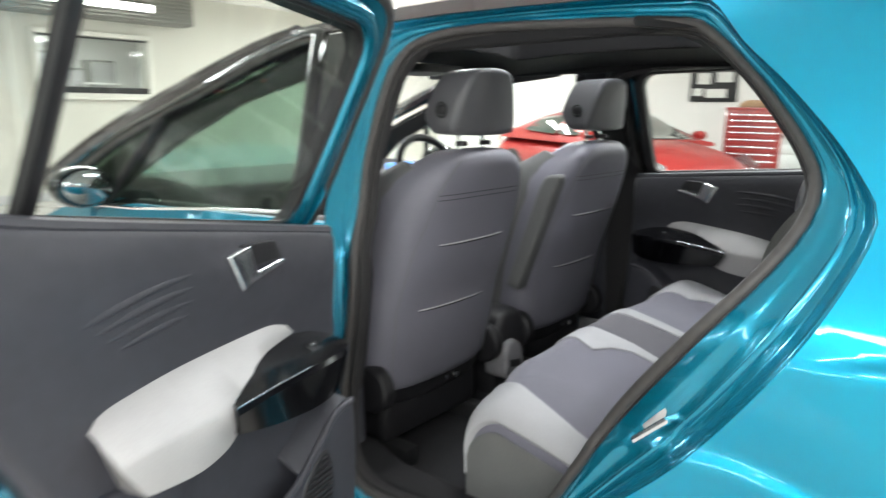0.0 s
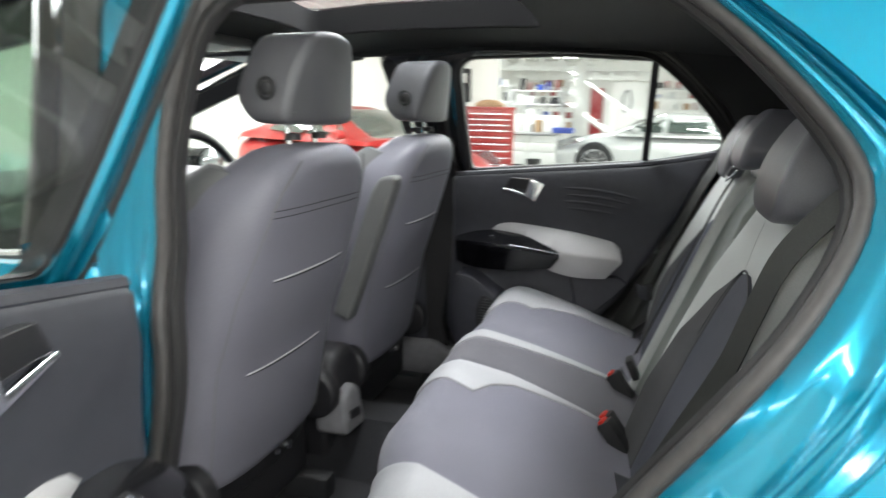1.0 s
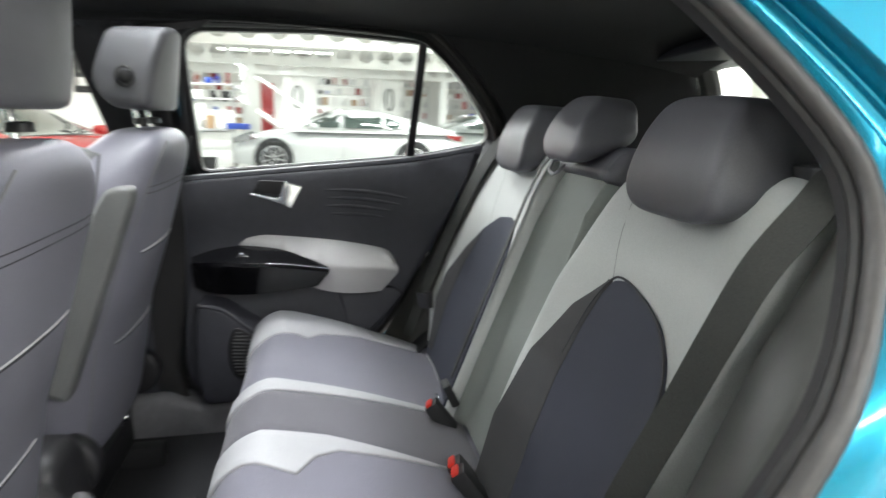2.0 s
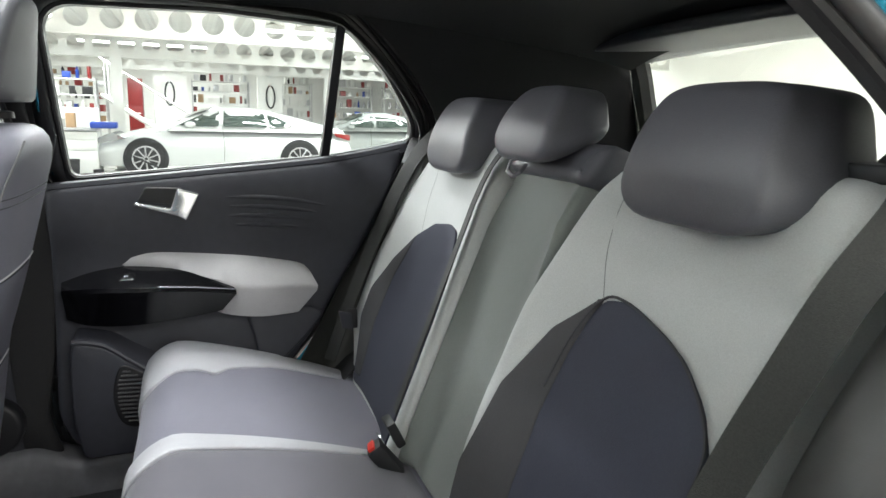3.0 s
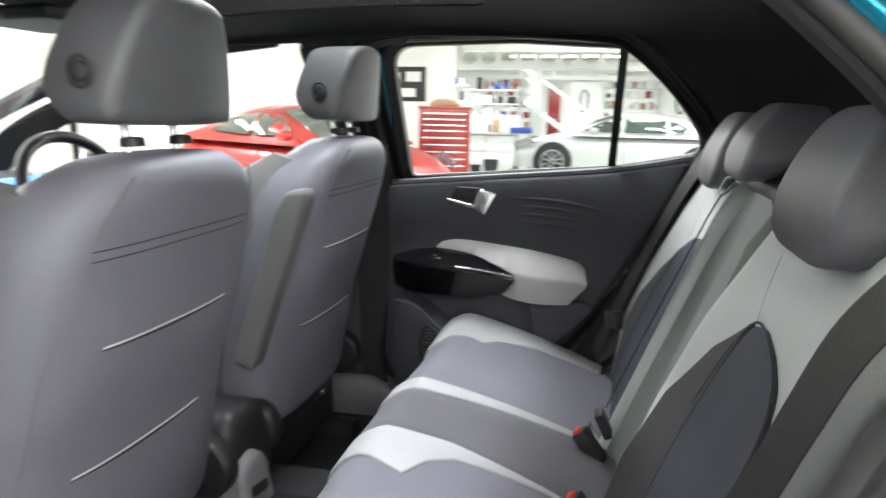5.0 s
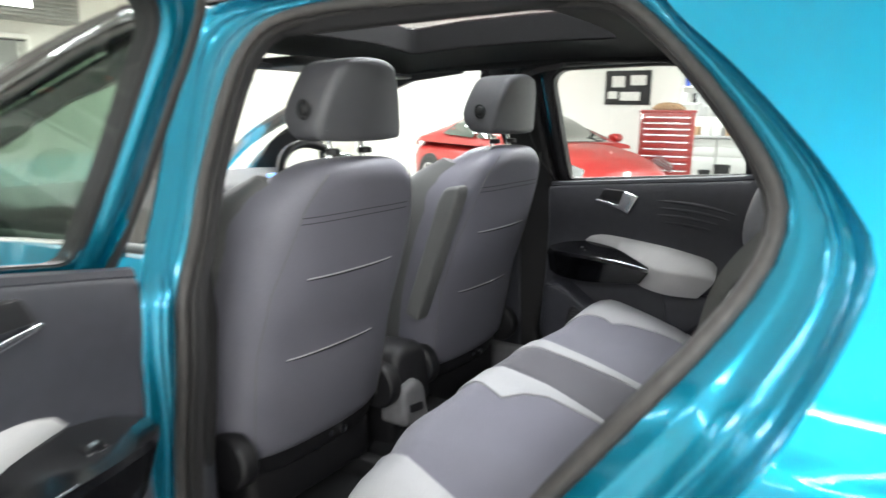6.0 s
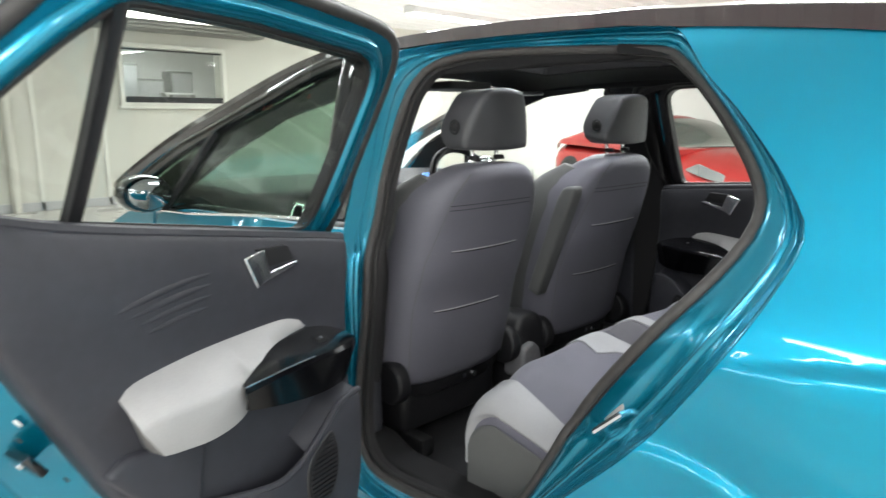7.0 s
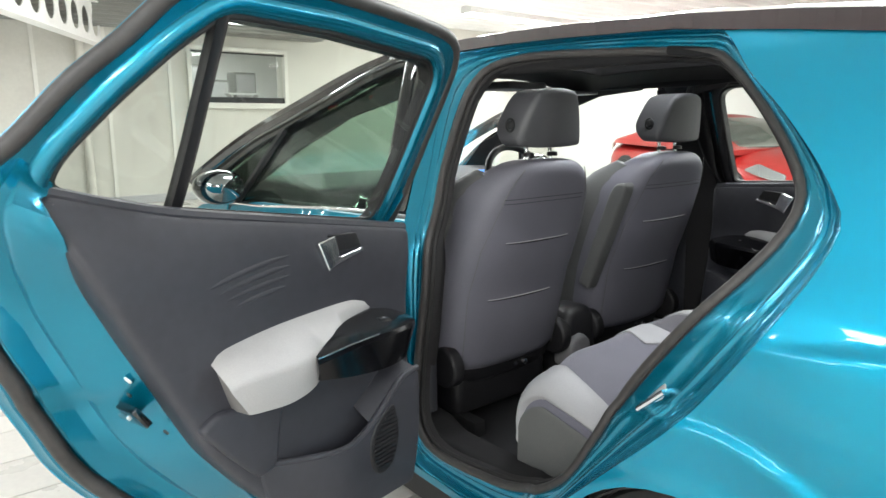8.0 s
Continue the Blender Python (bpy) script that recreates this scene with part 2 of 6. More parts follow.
def curve(pts, n=6, closed=True):
    """A smooth line through points of any dimension."""
    P = [np.array(p, float) for p in pts]
    out = []
    k = len(P)
    for i in range(k if closed else k - 1):
        if closed:
            a, b, c, d = P[i - 1], P[i], P[(i + 1) % k], P[(i + 2) % k]
        else:
            a, b, c, d = P[max(i - 1, 0)], P[i], P[i + 1], P[min(i + 2, k - 1)]
        for j in range(n):
            t = j / n
            out.append(tuple(0.5 * (2 * b + (c - a) * t + (2 * a - 5 * b + 4 * c - d) * t * t + (3 * b - a - 3 * c + d) * t ** 3)))
    if not closed:
        out.append(tuple(P[-1]))
    return out


def rounded(pts, r, n=4):
    """A closed outline with its corners rounded."""
    out = []
    for i, p in enumerate(pts):
        a, b, c = np.array(pts[i - 1], float), np.array(p, float), np.array(pts[(i + 1) % len(pts)], float)
        ra = min(r, np.linalg.norm(a - b) * 0.45)
        rc = min(r, np.linalg.norm(c - b) * 0.45)
        s, e = b + (a - b) / np.linalg.norm(a - b) * ra, b + (c - b) / np.linalg.norm(c - b) * rc
        for j in range(n + 1):
            t = j / n
            out.append(tuple((1 - t) ** 2 * s + 2 * t * (1 - t) * b + t * t * e))
    return out


def ccw(poly):
    a = sum(x0 * y1 - x1 * y0 for (x0, y0), (x1, y1) in zip(poly, poly[1:] + poly[:1]))
    return list(poly) if a > 0 else list(poly)[::-1]


def inset(poly, r):
    P = np.array(poly, float)
    d = np.roll(P, -1, 0) - np.roll(P, 1, 0)
    d /= np.maximum(np.linalg.norm(d, axis=1), 1e-9)[:, None]
    return [tuple(p) for p in P + np.stack([-d[:, 1], d[:, 0]], 1) * r]


def fill(outline, holes, step):
    loops = [list(outline)] + [list(h) for h in holes]
    pts, edges = [], []
    for lp in loops:
        s = len(pts)
        pts += lp
        edges += [(s + i, s + (i + 1) % len(lp)) for i in range(len(lp))]
    o = np.array(outline)
    lo, hi = o.min(0), o.max(0)
    g = np.stack(np.meshgrid(np.arange(lo[0] + step / 2, hi[0], step), np.arange(lo[1] + step / 2, hi[1], step)), -1).reshape(-1, 2)
    if len(g):
        keep = inside(g, outline) & (edge_gap(g, outline) > step * 0.45)
        for h in holes:
            keep &= ~inside(g, h) & (edge_gap(g, h) > step * 0.45)
        pts += [tuple(p) for p in g[keep]]
    v, _, f, *_ = delaunay_2d_cdt([Vector(p) for p in pts], edges, [], 0, 1e-7)
    v = [(p.x, p.y) for p in v]
    if f:
        c = np.array([[(v[t[0]][k] + v[t[1]][k] + v[t[2]][k]) / 3 for k in (0, 1)] for t in f])
        keep = inside(c, outline)
        for h in holes:
            keep &= ~inside(c, h)
        f = [t for t, k in zip(f, keep) if k]
    return v, f


def sheet(outline, f, thick=0.004, step=0.05, holes=(), bm=None):
    """A sheet with thickness: f(u, v, w) gives the place, w from 0 to thick."""
    bm = bm or bmesh.new()
    v, tris = fill(outline, holes, step)
    used = sorted({i for t in tris for i in t})
    top = {i: bm.verts.new(f(*v[i], 0.0)) for i in used}
    low = {i: bm.verts.new(f(*v[i], thick)) for i in used}
    count = {}
    for t in tris:
        bm.faces.new([top[i] for i in t])
        bm.faces.new([low[i] for i in t[::-1]])
        for a, b in zip(t, t[1:] + t[:1]):
            count.setdefault(frozenset((a, b)), []).append((a, b))
    for k, e in count.items():
        if len(e) == 1:
            a, b = e[0]
            bm.faces.new([top[b], top[a], low[a], low[b]])
    return bm


def slab(outline, f, thick, r, step=0.05, n=4, back=True, bm=None, mid=(), hold=0.0):
    """A padded slab with rounded rims: f(u, v, w), w from 0 at its face to thick at its back."""
    bm = bm or bmesh.new()
    o = ccw(outline)
    rings = []
    for i in range(n + 1):
        a = math.pi / 2 * i / n
        rings.append((r * (1 - math.sin(a)), r * (1 - math.cos(a))))
    if hold:
        rings.insert(0, (r + hold, 0.0))
    rim = rings[::-1]
    rings = rings + [(0.0, w) for w in mid]
    if back:
        rings += [(ins, thick - w) for ins, w in rim]
    else:
        rings.append((0.0, thick))
    rows = [inset(o, ins) for ins, _ in rings]
    vs = [[bm.verts.new(f(*p, w)) for p in row] for row, (_, w) in zip(rows, rings)]
    for a, b in zip(vs, vs[1:]):
        for i in range(len(a)):
            j = (i + 1) % len(a)
            bm.faces.new((a[i], a[j], b[j], b[i]))
    for row, ring, w in ((rows[0], vs[0], rings[0][1]), (rows[-1], vs[-1], rings[-1][1])):
        v, tris = fill(row, [], step)
        extra = [ring[i] if i < len(ring) else bm.verts.new(f(*v[i], w)) for i in range(len(v))]
        for t in tris:
            try:
                bm.faces.new([extra[i] for i in t])
            except ValueError:
                pass
    return bm


def tube(path, r, sides=8, closed=False, flat=1.0, bm=None, up=None):
    """A round or oval rod along a line of points."""
    bm = bm or bmesh.new()
    P = [Vector(p) for p in path]
    n = len(P)
    rows, last = [], None
    for i, p in enumerate(P):
        a = P[(i + 1) % n] if closed or i < n - 1 else p
        b = P[i - 1] if closed or i > 0 else p
        t = (a - b).normalized()
        if up is not None:
            s = Vector(up).cross(t).normalized()
        else:
            s = last - t * last.dot(t) if last else t.orthogonal()
            s.normalize()
        last = s
        q = t.cross(s)
        rr = r(i / max(n - 1, 1)) if callable(r) else r
        rows.append([bm.verts.new(p + (s * math.cos(k * 2 * math.pi / sides) + q * math.sin(k * 2 * math.pi / sides) * flat) * rr) for k in range(sides)])
    for i in range(n if closed else n - 1):
        a, b = rows[i], rows[(i + 1) % n]
        for k in range(sides):
            bm.faces.new((a[k], a[(k + 1) % sides], b[(k + 1) % sides], b[k]))
    if not closed:
        bm.faces.new(rows[0][::-1])
        bm.faces.new(rows[-1])
    return bm


def loft(rows, closed=False, caps=False, bm=None):
    bm = bm or bmesh.new()
    vs = [[bm.verts.new(p) for p in row] for row in rows]
    for a, b in zip(vs, vs[1:]):
        for i in range(len(a) if closed else len(a) - 1):
            j = (i + 1) % len(a)
            bm.faces.new((a[i], a[j], b[j], b[i]))
    if caps:
        bm.faces.new(vs[0][::-1])
        bm.faces.new(vs[-1])
    return bm


def shell(rows, thick, closed=False):
    """A lofted skin given a thickness."""
    bm = loft(rows, closed)
    bmesh.ops.recalc_face_normals(bm, faces=bm.faces)
    bmesh.ops.solidify(bm, geom=bm.faces[:], thickness=thick)
    return bm


def box(c, s, bevel=0.004, m=None, bm=None, seg=2):
    b2 = bmesh.new()
    bmesh.ops.create_cube(b2, size=1, matrix=Matrix.Diagonal((*s, 1)))
    if bevel:
        bmesh.ops.bevel(b2, geom=b2.edges[:], offset=bevel, segments=seg, affect="EDGES", profile=0.6)
    bmesh.ops.transform(b2, matrix=Matrix.Translation(c) @ (m or Matrix()), verts=b2.verts)
    return join(bm, b2)


def join(bm, b2):
    if bm is None:
        return b2
    me = bpy.data.meshes.new("tmp")
    b2.to_mesh(me)
    b2.free()
    bm.from_mesh(me)
    bpy.data.meshes.remove(me)
    return bm


def lathe(profile, m, sides=32, bm=None, caps=True):
    """Turns (radius, height) rows round z, laid by m."""
    rows = [[m @ Vector((r * math.cos(2 * math.pi * k / sides), r * math.sin(2 * math.pi * k / sides), h)) for k in range(sides)] for r, h in profile]
    return loft(rows, closed=True, caps=caps, bm=bm)


def interp(x, table):
    return float(np.interp(x, [a for a, _ in table], [b for _, b in table]))

# ---- the turquoise car ----
SIDE = [(0.0, 0.84), (0.25, 0.84), (0.45, 0.895), (0.75, 0.91), (0.95, 0.92), (1.06, 0.91), (1.12, 0.875), (1.20, 0.825), (1.30, 0.77), (1.45, 0.695), (1.56, 0.64), (1.66, 0.57), (1.72, 0.52)]
PLAN = [(-0.75, 0.86), (-0.6, 0.92), (-0.3, 0.975), (0.2, 1.0), (2.4, 1.0), (3.0, 0.975), (3.4, 0.92), (3.62, 0.80)]
AXLES = (0.10, 2.87)
ARCH_R, WHEEL_R = 0.366, 0.345


def side(z, y=1.0):
    z0 = interp(z, SIDE)
    zs = 0.5 * z0 + 0.25 * (interp(z - 0.035, SIDE) + interp(z + 0.035, SIDE))
    return zs * interp(y, PLAN)


def flare(y, z):
    d = min(abs(math.hypot(y - a, z - 0.34) - ARCH_R) for a in AXLES)
    r = math.hypot(y - AXLES[0], z - 0.34)
    s3 = lambda t: min(1.0, max(0.0, t)) ** 2 * (3 - 2 * min(1.0, max(0.0, t)))
    # a pressed crease over the rear wheel, with the flank swelling below it
    crease = 1.05 - 0.14 * y
    hip = 0.013 * s3((0.12 - y) / 0.24) * s3((crease - z) / 0.018) * s3((z - 0.62) / 0.3)
    hip += 0.022 * s3((0.10 - y) / 0.30) * math.exp(-((z - 0.86) / 0.15) ** 2)
    lip = 0.018 * s3((0.530 - r) / 0.030)
    return 0.012 * math.exp(-(d / 0.035) ** 2) + hip + lip


def sunk(s, y):
    """How much deeper the near side's seal lies along the rear of its opening."""
    return 0.022 * min(1.0, max(0.0, (0.85 - y) / 0.35)) if s < 0 else 0.0


def skin(s, off=0.0):
    return lambda y, z, w: (s * (side(z, y) + flare(y, z) - off - w), y, z)


# the rear door's opening: its outer line on the skin, and the line of the rubber seal
OPEN_OUT = [(1.262, 1.60), (1.266, 1.536), (1.199, 1.357), (1.128, 1.158), (1.075, 1.037), (1.085, 0.773), (1.13, 0.55), (1.14, 0.42), (1.06, 0.345), (0.80, 0.34), (0.62, 0.38), (0.50, 0.47),
            (0.422, 0.555), (0.283, 0.704), (0.155, 0.844), (0.054, 0.989), (-0.004, 1.091), (-0.042, 1.192), (-0.048, 1.242), (-0.031, 1.277), (0.026, 1.35), (0.115, 1.441), (0.193, 1.51),
            (0.285, 1.604), (0.37, 1.618), (0.60, 1.631), (0.95, 1.637), (1.20, 1.632)]
OPEN_SEAL = [(1.099, 1.53), (1.108, 1.444), (1.087, 1.274), (1.026, 1.116), (1.009, 0.955), (1.052, 0.769), (1.089, 0.57), (1.078, 0.458), (1.008, 0.405), (0.807, 0.419), (0.686, 0.437),
             (0.558, 0.494), (0.467, 0.578), (0.384, 0.716), (0.310, 0.852), (0.199, 1.007), (0.113, 1.120), (0.062, 1.206), (0.051, 1.266), (0.069, 1.315), (0.122, 1.387), (0.207, 1.478),
             (0.293, 1.548), (0.355, 1.569), (0.58, 1.588), (0.879, 1.60), (1.04, 1.583)]
MID = (0.56, 0.95)


def by_angle(loop, n=144):
    """The same number of points round any loop, at even angles about MID."""
    fine = np.array(curve(loop, 10))
    a = np.unwrap(np.arctan2(fine[:, 1] - MID[1], fine[:, 0] - MID[0]))
    if a[-1] < a[0]:
        a, fine = a[::-1], fine[::-1]
    t = np.linspace(0, 2 * math.pi, n, endpoint=False)
    a3 = np.concatenate([a - 2 * math.pi, a, a + 2 * math.pi])
    f3 = np.concatenate([fine] * 3)
    k = np.argsort(a3)
    return [(float(np.interp(x, a3[k], f3[k, 0])), float(np.interp(x, a3[k], f3[k, 1]))) for x in t]


LOOP_OUT, LOOP_SEAL = by_angle(OPEN_OUT), by_angle(OPEN_SEAL)
# the door itself stops short of the B pillar's wide jamb above the belt line
DOOR_OUT = [(1.035, 1.590), (1.062, 1.53), (1.068, 1.36), (1.078, 1.16), (1.072, 1.037)] + OPEN_OUT[5:-3] + [(0.60, 1.631), (0.88, 1.632), (0.985, 1.622)]
# the near door hangs open: its rear hem as it stands
NEAR_OUT = DOOR_OUT[:10] + [(0.62, 0.350), (0.47, 0.410), (0.36, 0.495), (0.235, 0.620), (0.176, 0.698), (0.133, 0.776), (0.09, 0.857), (0.050, 0.933), (0.014, 1.008), (-0.010, 1.080), (-0.020, 1.140), (-0.022, 1.190),
            (-0.005, 1.235), (0.022, 1.272), (0.060, 1.316), (0.120, 1.405), (0.185, 1.478), (0.265, 1.575), (0.37, 1.614), (0.60, 1.631), (0.88, 1.632), (0.985, 1.622)]
LOOP_DOOR, LOOP_NEAR = by_angle(DOOR_OUT), by_angle(NEAR_OUT)
ROOF_EDGE = [(1.80, 1.63), (1.75, 1.64), (1.5, 1.665), (1.19, 1.68), (0.99, 1.681), (0.77, 1.677), (0.43, 1.661), (0.16, 1.638), (0.0, 1.62), (-0.35, 1.572), (-0.62, 1.515)]

car = thing("hatchback_car", "turquoise metallic hatchback with black roof, rear door wide open", "car", (0, 1.45, 0))


def arc(cy, a0, a1, n=16, r=ARCH_R, cz=0.34):
    return [(cy + r * math.cos(radians(a0 + (a1 - a0) * i / n)), cz + r * math.sin(radians(a0 + (a1 - a0) * i / n))) for i in range(n + 1)]


k0 = min(range(144), key=lambda i: math.hypot(LOOP_OUT[i][0] - 0.44, LOOP_OUT[i][1] - 0.54))
k1 = min(range(144), key=lambda i: math.hypot(LOOP_OUT[i][0] - 0.285, LOOP_OUT[i][1] - 1.604))
idx = []
i = k0
while i != k1:
    idx.append(i)
    i = (i - 1) % 144 if LOOP_OUT[(k0 - 1) % 144][1] > LOOP_OUT[k0][1] else (i + 1) % 144
rear_line = [LOOP_OUT[i] for i in idx] + [LOOP_OUT[k1]]

for s in (-1, 1):
    # rear quarter panel
    quarter = rear_line + [(0.148, 1.601), (-0.017, 1.581), (-0.35, 1.53), (-0.60, 1.475), (-0.66, 1.30), (-0.71, 1.10), (-0.74, 0.85), (-0.73, 0.55), (-0.68, 0.38), (-0.36, 0.33)]
    quarter += arc(AXLES[0], 182, 2, 20) + [(0.50, 0.33), (0.48, 0.46)]
    quarter = refine(quarter, 0.05)
    part("quarter_panel", sheet(refine(quarter, 0.03), skin(s), 0.006, 0.009 if s < 0 else 0.06), M["teal"], car)
    # the stepped jamb round the opening
    rows = []
    for f, off, deep in ((0.0, 0.0, 0), (0.02, 0.0012, 0), (0.05, 0.006, 0), (0.09, 0.018, 0), (0.14, 0.030, 0), (0.19, 0.036, 0), (0.25, 0.038, 0), (0.29, 0.034, 0), (0.33, 0.034, 0), (0.37, 0.041, 0), (0.48, 0.046, 0), (0.56, 0.047, 0), (0.60, 0.041, 0.3), (0.65, 0.037, 0.45), (0.72, 0.0365, 0.6), (0.94, 0.042, 1), (1.0, 0.048, 1)):
        rows.append([skin(s, off + deep * sunk(s, b[0]))(a[0] + (b[0] - a[0]) * f, a[1] + (b[1] - a[1]) * f, 0) for a, b in zip(LOOP_OUT, LOOP_SEAL)])
    # near side in the darkened teal; the hidden far jamb is plain black
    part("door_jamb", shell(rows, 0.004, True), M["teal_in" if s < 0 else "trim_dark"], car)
    # rubber seal and the trim inside it
    seal_path = [skin(s, 0.045 + sunk(s, y))(y, z, 0) for y, z in LOOP_SEAL]
    part("weather_seal", tube(seal_path, 0.0125, 10, True), M["seal"], car, "dark rubber door seal")
    seal2 = [skin(s, 0.062 + sunk(s, y))(y + (MID[0] - y) * 0.02, z + (MID[1] - z) * 0.02, 0) for y, z in LOOP_SEAL]
    part("seal_lip", tube(seal2, 0.0085, 8, True), M["seal_dark"], car)
    seal3 = [skin(s, 0.041 + sunk(s, b[0]))(a[0] + (b[0] - a[0]) * 0.90, a[1] + (b[1] - a[1]) * 0.90, 0) for a, b in zip(LOOP_OUT, LOOP_SEAL)]
    part("seal_bead", tube(seal3, 0.0035, 6, True), M["seal_dark"], car)
    rows = []
    for f, off in ((0.02, 0.06), (0.026, 0.068), (0.030, 0.076), (0.033, 0.085)) if s < 0 else ((0.02, 0.06), (0.035, 0.075), (0.05, 0.09), (0.062, 0.105), (0.085, 0.112)):
        rows.append([])
        for y, z in LOOP_SEAL:
            g = min(f, 0.058) if z > 1.18 and y < 0.9 else f
            rows[-1].append(skin(s, off + sunk(s, y) * 0.8)(y + (MID[0] - y) * g, z + (MID[1] - z) * g, 0))
    part("opening_trim", shell(rows, 0.003, True), M["pillar"], car)
    # sill below the doors
    sill = rounded([(0.50, 0.30), (2.44, 0.30), (2.44, 0.345), (1.20, 0.345), (1.05, 0.335), (0.80, 0.33), (0.62, 0.37), (0.52, 0.44)], 0.01)
    part("sill", sheet(refine(sill, 0.08), skin(s), 0.10, 0.08), M["teal"], car)
    skirt = [(0.48, 0.20), (2.46, 0.20), (2.46, 0.298), (0.48, 0.298)]
    part("side_skirt", sheet(refine(skirt, 0.1), skin(s, 0.01), 0.06, 0.1), M["trim_dark"], car)
    # front door, closed
    fdoor = part("front_door", sheet(refine(rounded([(1.118, 0.36), (2.30, 0.36), (2.42, 0.55), (2.44, 0.85), (2.40, 1.05), (2.15, 1.09), (1.105, 1.125), (1.085, 1.0), (1.10, 0.77), (1.14, 0.55)], 0.02), 0.06), skin(s), 0.03, 0.07), M["teal"], car)
    part("door_frame", tube([skin(s, 0.01)(y, z, 0) for y, z in curve(([(1.25, 1.14), (1.33, 1.36), (1.42, 1.585), (1.48, 1.625)] if s < 0 else [(1.17, 1.14), (1.20, 1.36), (1.23, 1.58), (1.30, 1.63)]) + [(1.66, 1.585), (1.86, 1.515), (2.14, 1.42), (2.50, 1.30), (2.88, 1.11)], 6, False)], 0.028, 12), M["piano"], fdoor)
    part("belt_moulding", tube([skin(s, -0.002)(y, z, 0) for y, z in [(1.27, 1.137), (1.6, 1.118), (2.1, 1.078), (2.62, 1.055)]], 0.0055, 6), M["chrome"], fdoor, "dull metal strip")
    fwin = refine(rounded([(1.25, 1.135), (2.20, 1.075), (2.88, 1.09), (2.50, 1.29), (2.14, 1.41), (1.86, 1.505), (1.66, 1.575), (1.46, 1.62)] if s < 0 else [(1.17, 1.14), (2.20, 1.075), (2.88, 1.09), (2.50, 1.29), (2.14, 1.41), (1.86, 1.505), (1.66, 1.575), (1.28, 1.62)], 0.03), 0.06)
    g = part("front_window", sheet(fwin, (lambda y, z, w: (-(0.826 - 0.55 * (z - 1.2)) * interp(y, PLAN) + 0.014 + w, y, z)) if s < 0 else skin(s, 0.014), 0.004, 0.08), M["glass_dark" if s < 0 else "glass_side"], fdoor, "tinted front window glass")
    g.visible_shadow = False
    part("quarter_divider", tube([skin(s, 0.006)(2.36, 1.07, 0), skin(s, 0.006)(2.20, 1.39, 0)], 0.016, 6), M["trim_dark"], fdoor)
    part("inner_card", slab(refine(rounded([(1.12, 0.30), (2.40, 0.30), (2.40, 1.08), (1.14, 1.12)], 0.05), 0.1), lambda y, z, w, s=s: (s * (0.73 + w), y, z), 0.05, 0.02, 0.12), M["trim"], fdoor)
    # door mirror
    mx, my, mz = s * 0.985, 2.33, 1.145
    housing = [[Vector((mx + s * 0.105 * c * math.cos(a), my + d, mz + 0.075 * c * math.sin(a))) for a in np.linspace(0, 2 * math.pi, 18, endpoint=False)] for c, d in ((0.90, -0.05), (1.0, -0.035), (1.0, 0.02), (0.85, 0.07), (0.5, 0.10), (0.1, 0.11))]
    mirror = part("mirror_housing", loft(housing, True, True), M["piano"], fdoor)
    part("mirror_arm", tube([(s * 0.86, 2.39, 1.09), (s * 0.95, 2.35, 1.09)], 0.03, 8, flat=0.6), M["piano"], fdoor)
    face = [[Vector((mx + s * 0.09 * c * math.cos(a), my - 0.050 - 0.022 * (1 - c * c) + 0.010 * c * math.cos(a), mz + 0.062 * c * math.sin(a))) for a in np.linspace(0, 2 * math.pi, 18, endpoint=False)] for c in (1.0, 0.8, 0.6, 0.4, 0.2, 0.03)]
    part("mirror_face", loft(face, True, True), M["mirror"], fdoor, "mirror glass")
    # B pillar outside, roof rail
    bp = refine(rounded([(1.135, 1.15), (1.26, 1.145), (1.36, 1.40), (1.44, 1.62), (1.29, 1.632), (1.276, 1.536), (1.208, 1.357)] if s < 0 else [(1.11, 1.15), (1.17, 1.145), (1.20, 1.40), (1.25, 1.62), (1.14, 1.632), (1.12, 1.536), (1.11, 1.357)], 0.01), 0.05)
    part("pillar_cover", sheet(bp, skin(s, 0.002), 0.03, 0.06), M["piano"], car)
    rail = [(y, z) for y, z in ROOF_EDGE]
    lower = [(-0.62, 1.46), (-0.35, 1.522), (-0.017, 1.573), (0.148, 1.594), (0.28, 1.608), (0.42, 1.625), (0.756, 1.638), (0.974, 1.642), (1.174, 1.64), (1.373, 1.636), (1.55, 1.632), (1.75, 1.615)]
    part("roof_rail", sheet(refine(rail + lower, 0.06), skin(s, -0.004), 0.03, 0.05), M["roof"], car)
    # A pillar
    part("a_pillar", tube([skin(s, 0.02)(y, z, 0) for y, z in curve([(1.58, 1.640), (1.78, 1.597), (2.14, 1.487), (2.53, 1.365), (2.80, 1.26), (3.10, 1.11)], 6, False)], 0.035, 8), M["roof"], car)
    # inner lining of the A pillar
    apl = [(1.30, 1.62), (1.55, 1.60), (1.86, 1.50), (2.14, 1.41), (2.50, 1.29), (2.86, 1.10), (2.46, 1.09), (2.14, 1.29), (1.80, 1.435), (1.50, 1.50), (1.30, 1.52)]
    if s > 0:
        apl = [(1.30, 1.62), (1.55, 1.60), (1.86, 1.50), (2.14, 1.41), (2.50, 1.29), (2.80, 1.10), (2.66, 1.10), (2.42, 1.24), (2.12, 1.355), (1.84, 1.45), (1.55, 1.53), (1.30, 1.55)]
    part("a_pillar_lining", sheet(refine(rounded(apl, 0.02), 0.05), skin(s, 0.060), 0.02, 0.06), M["pillar"], car)
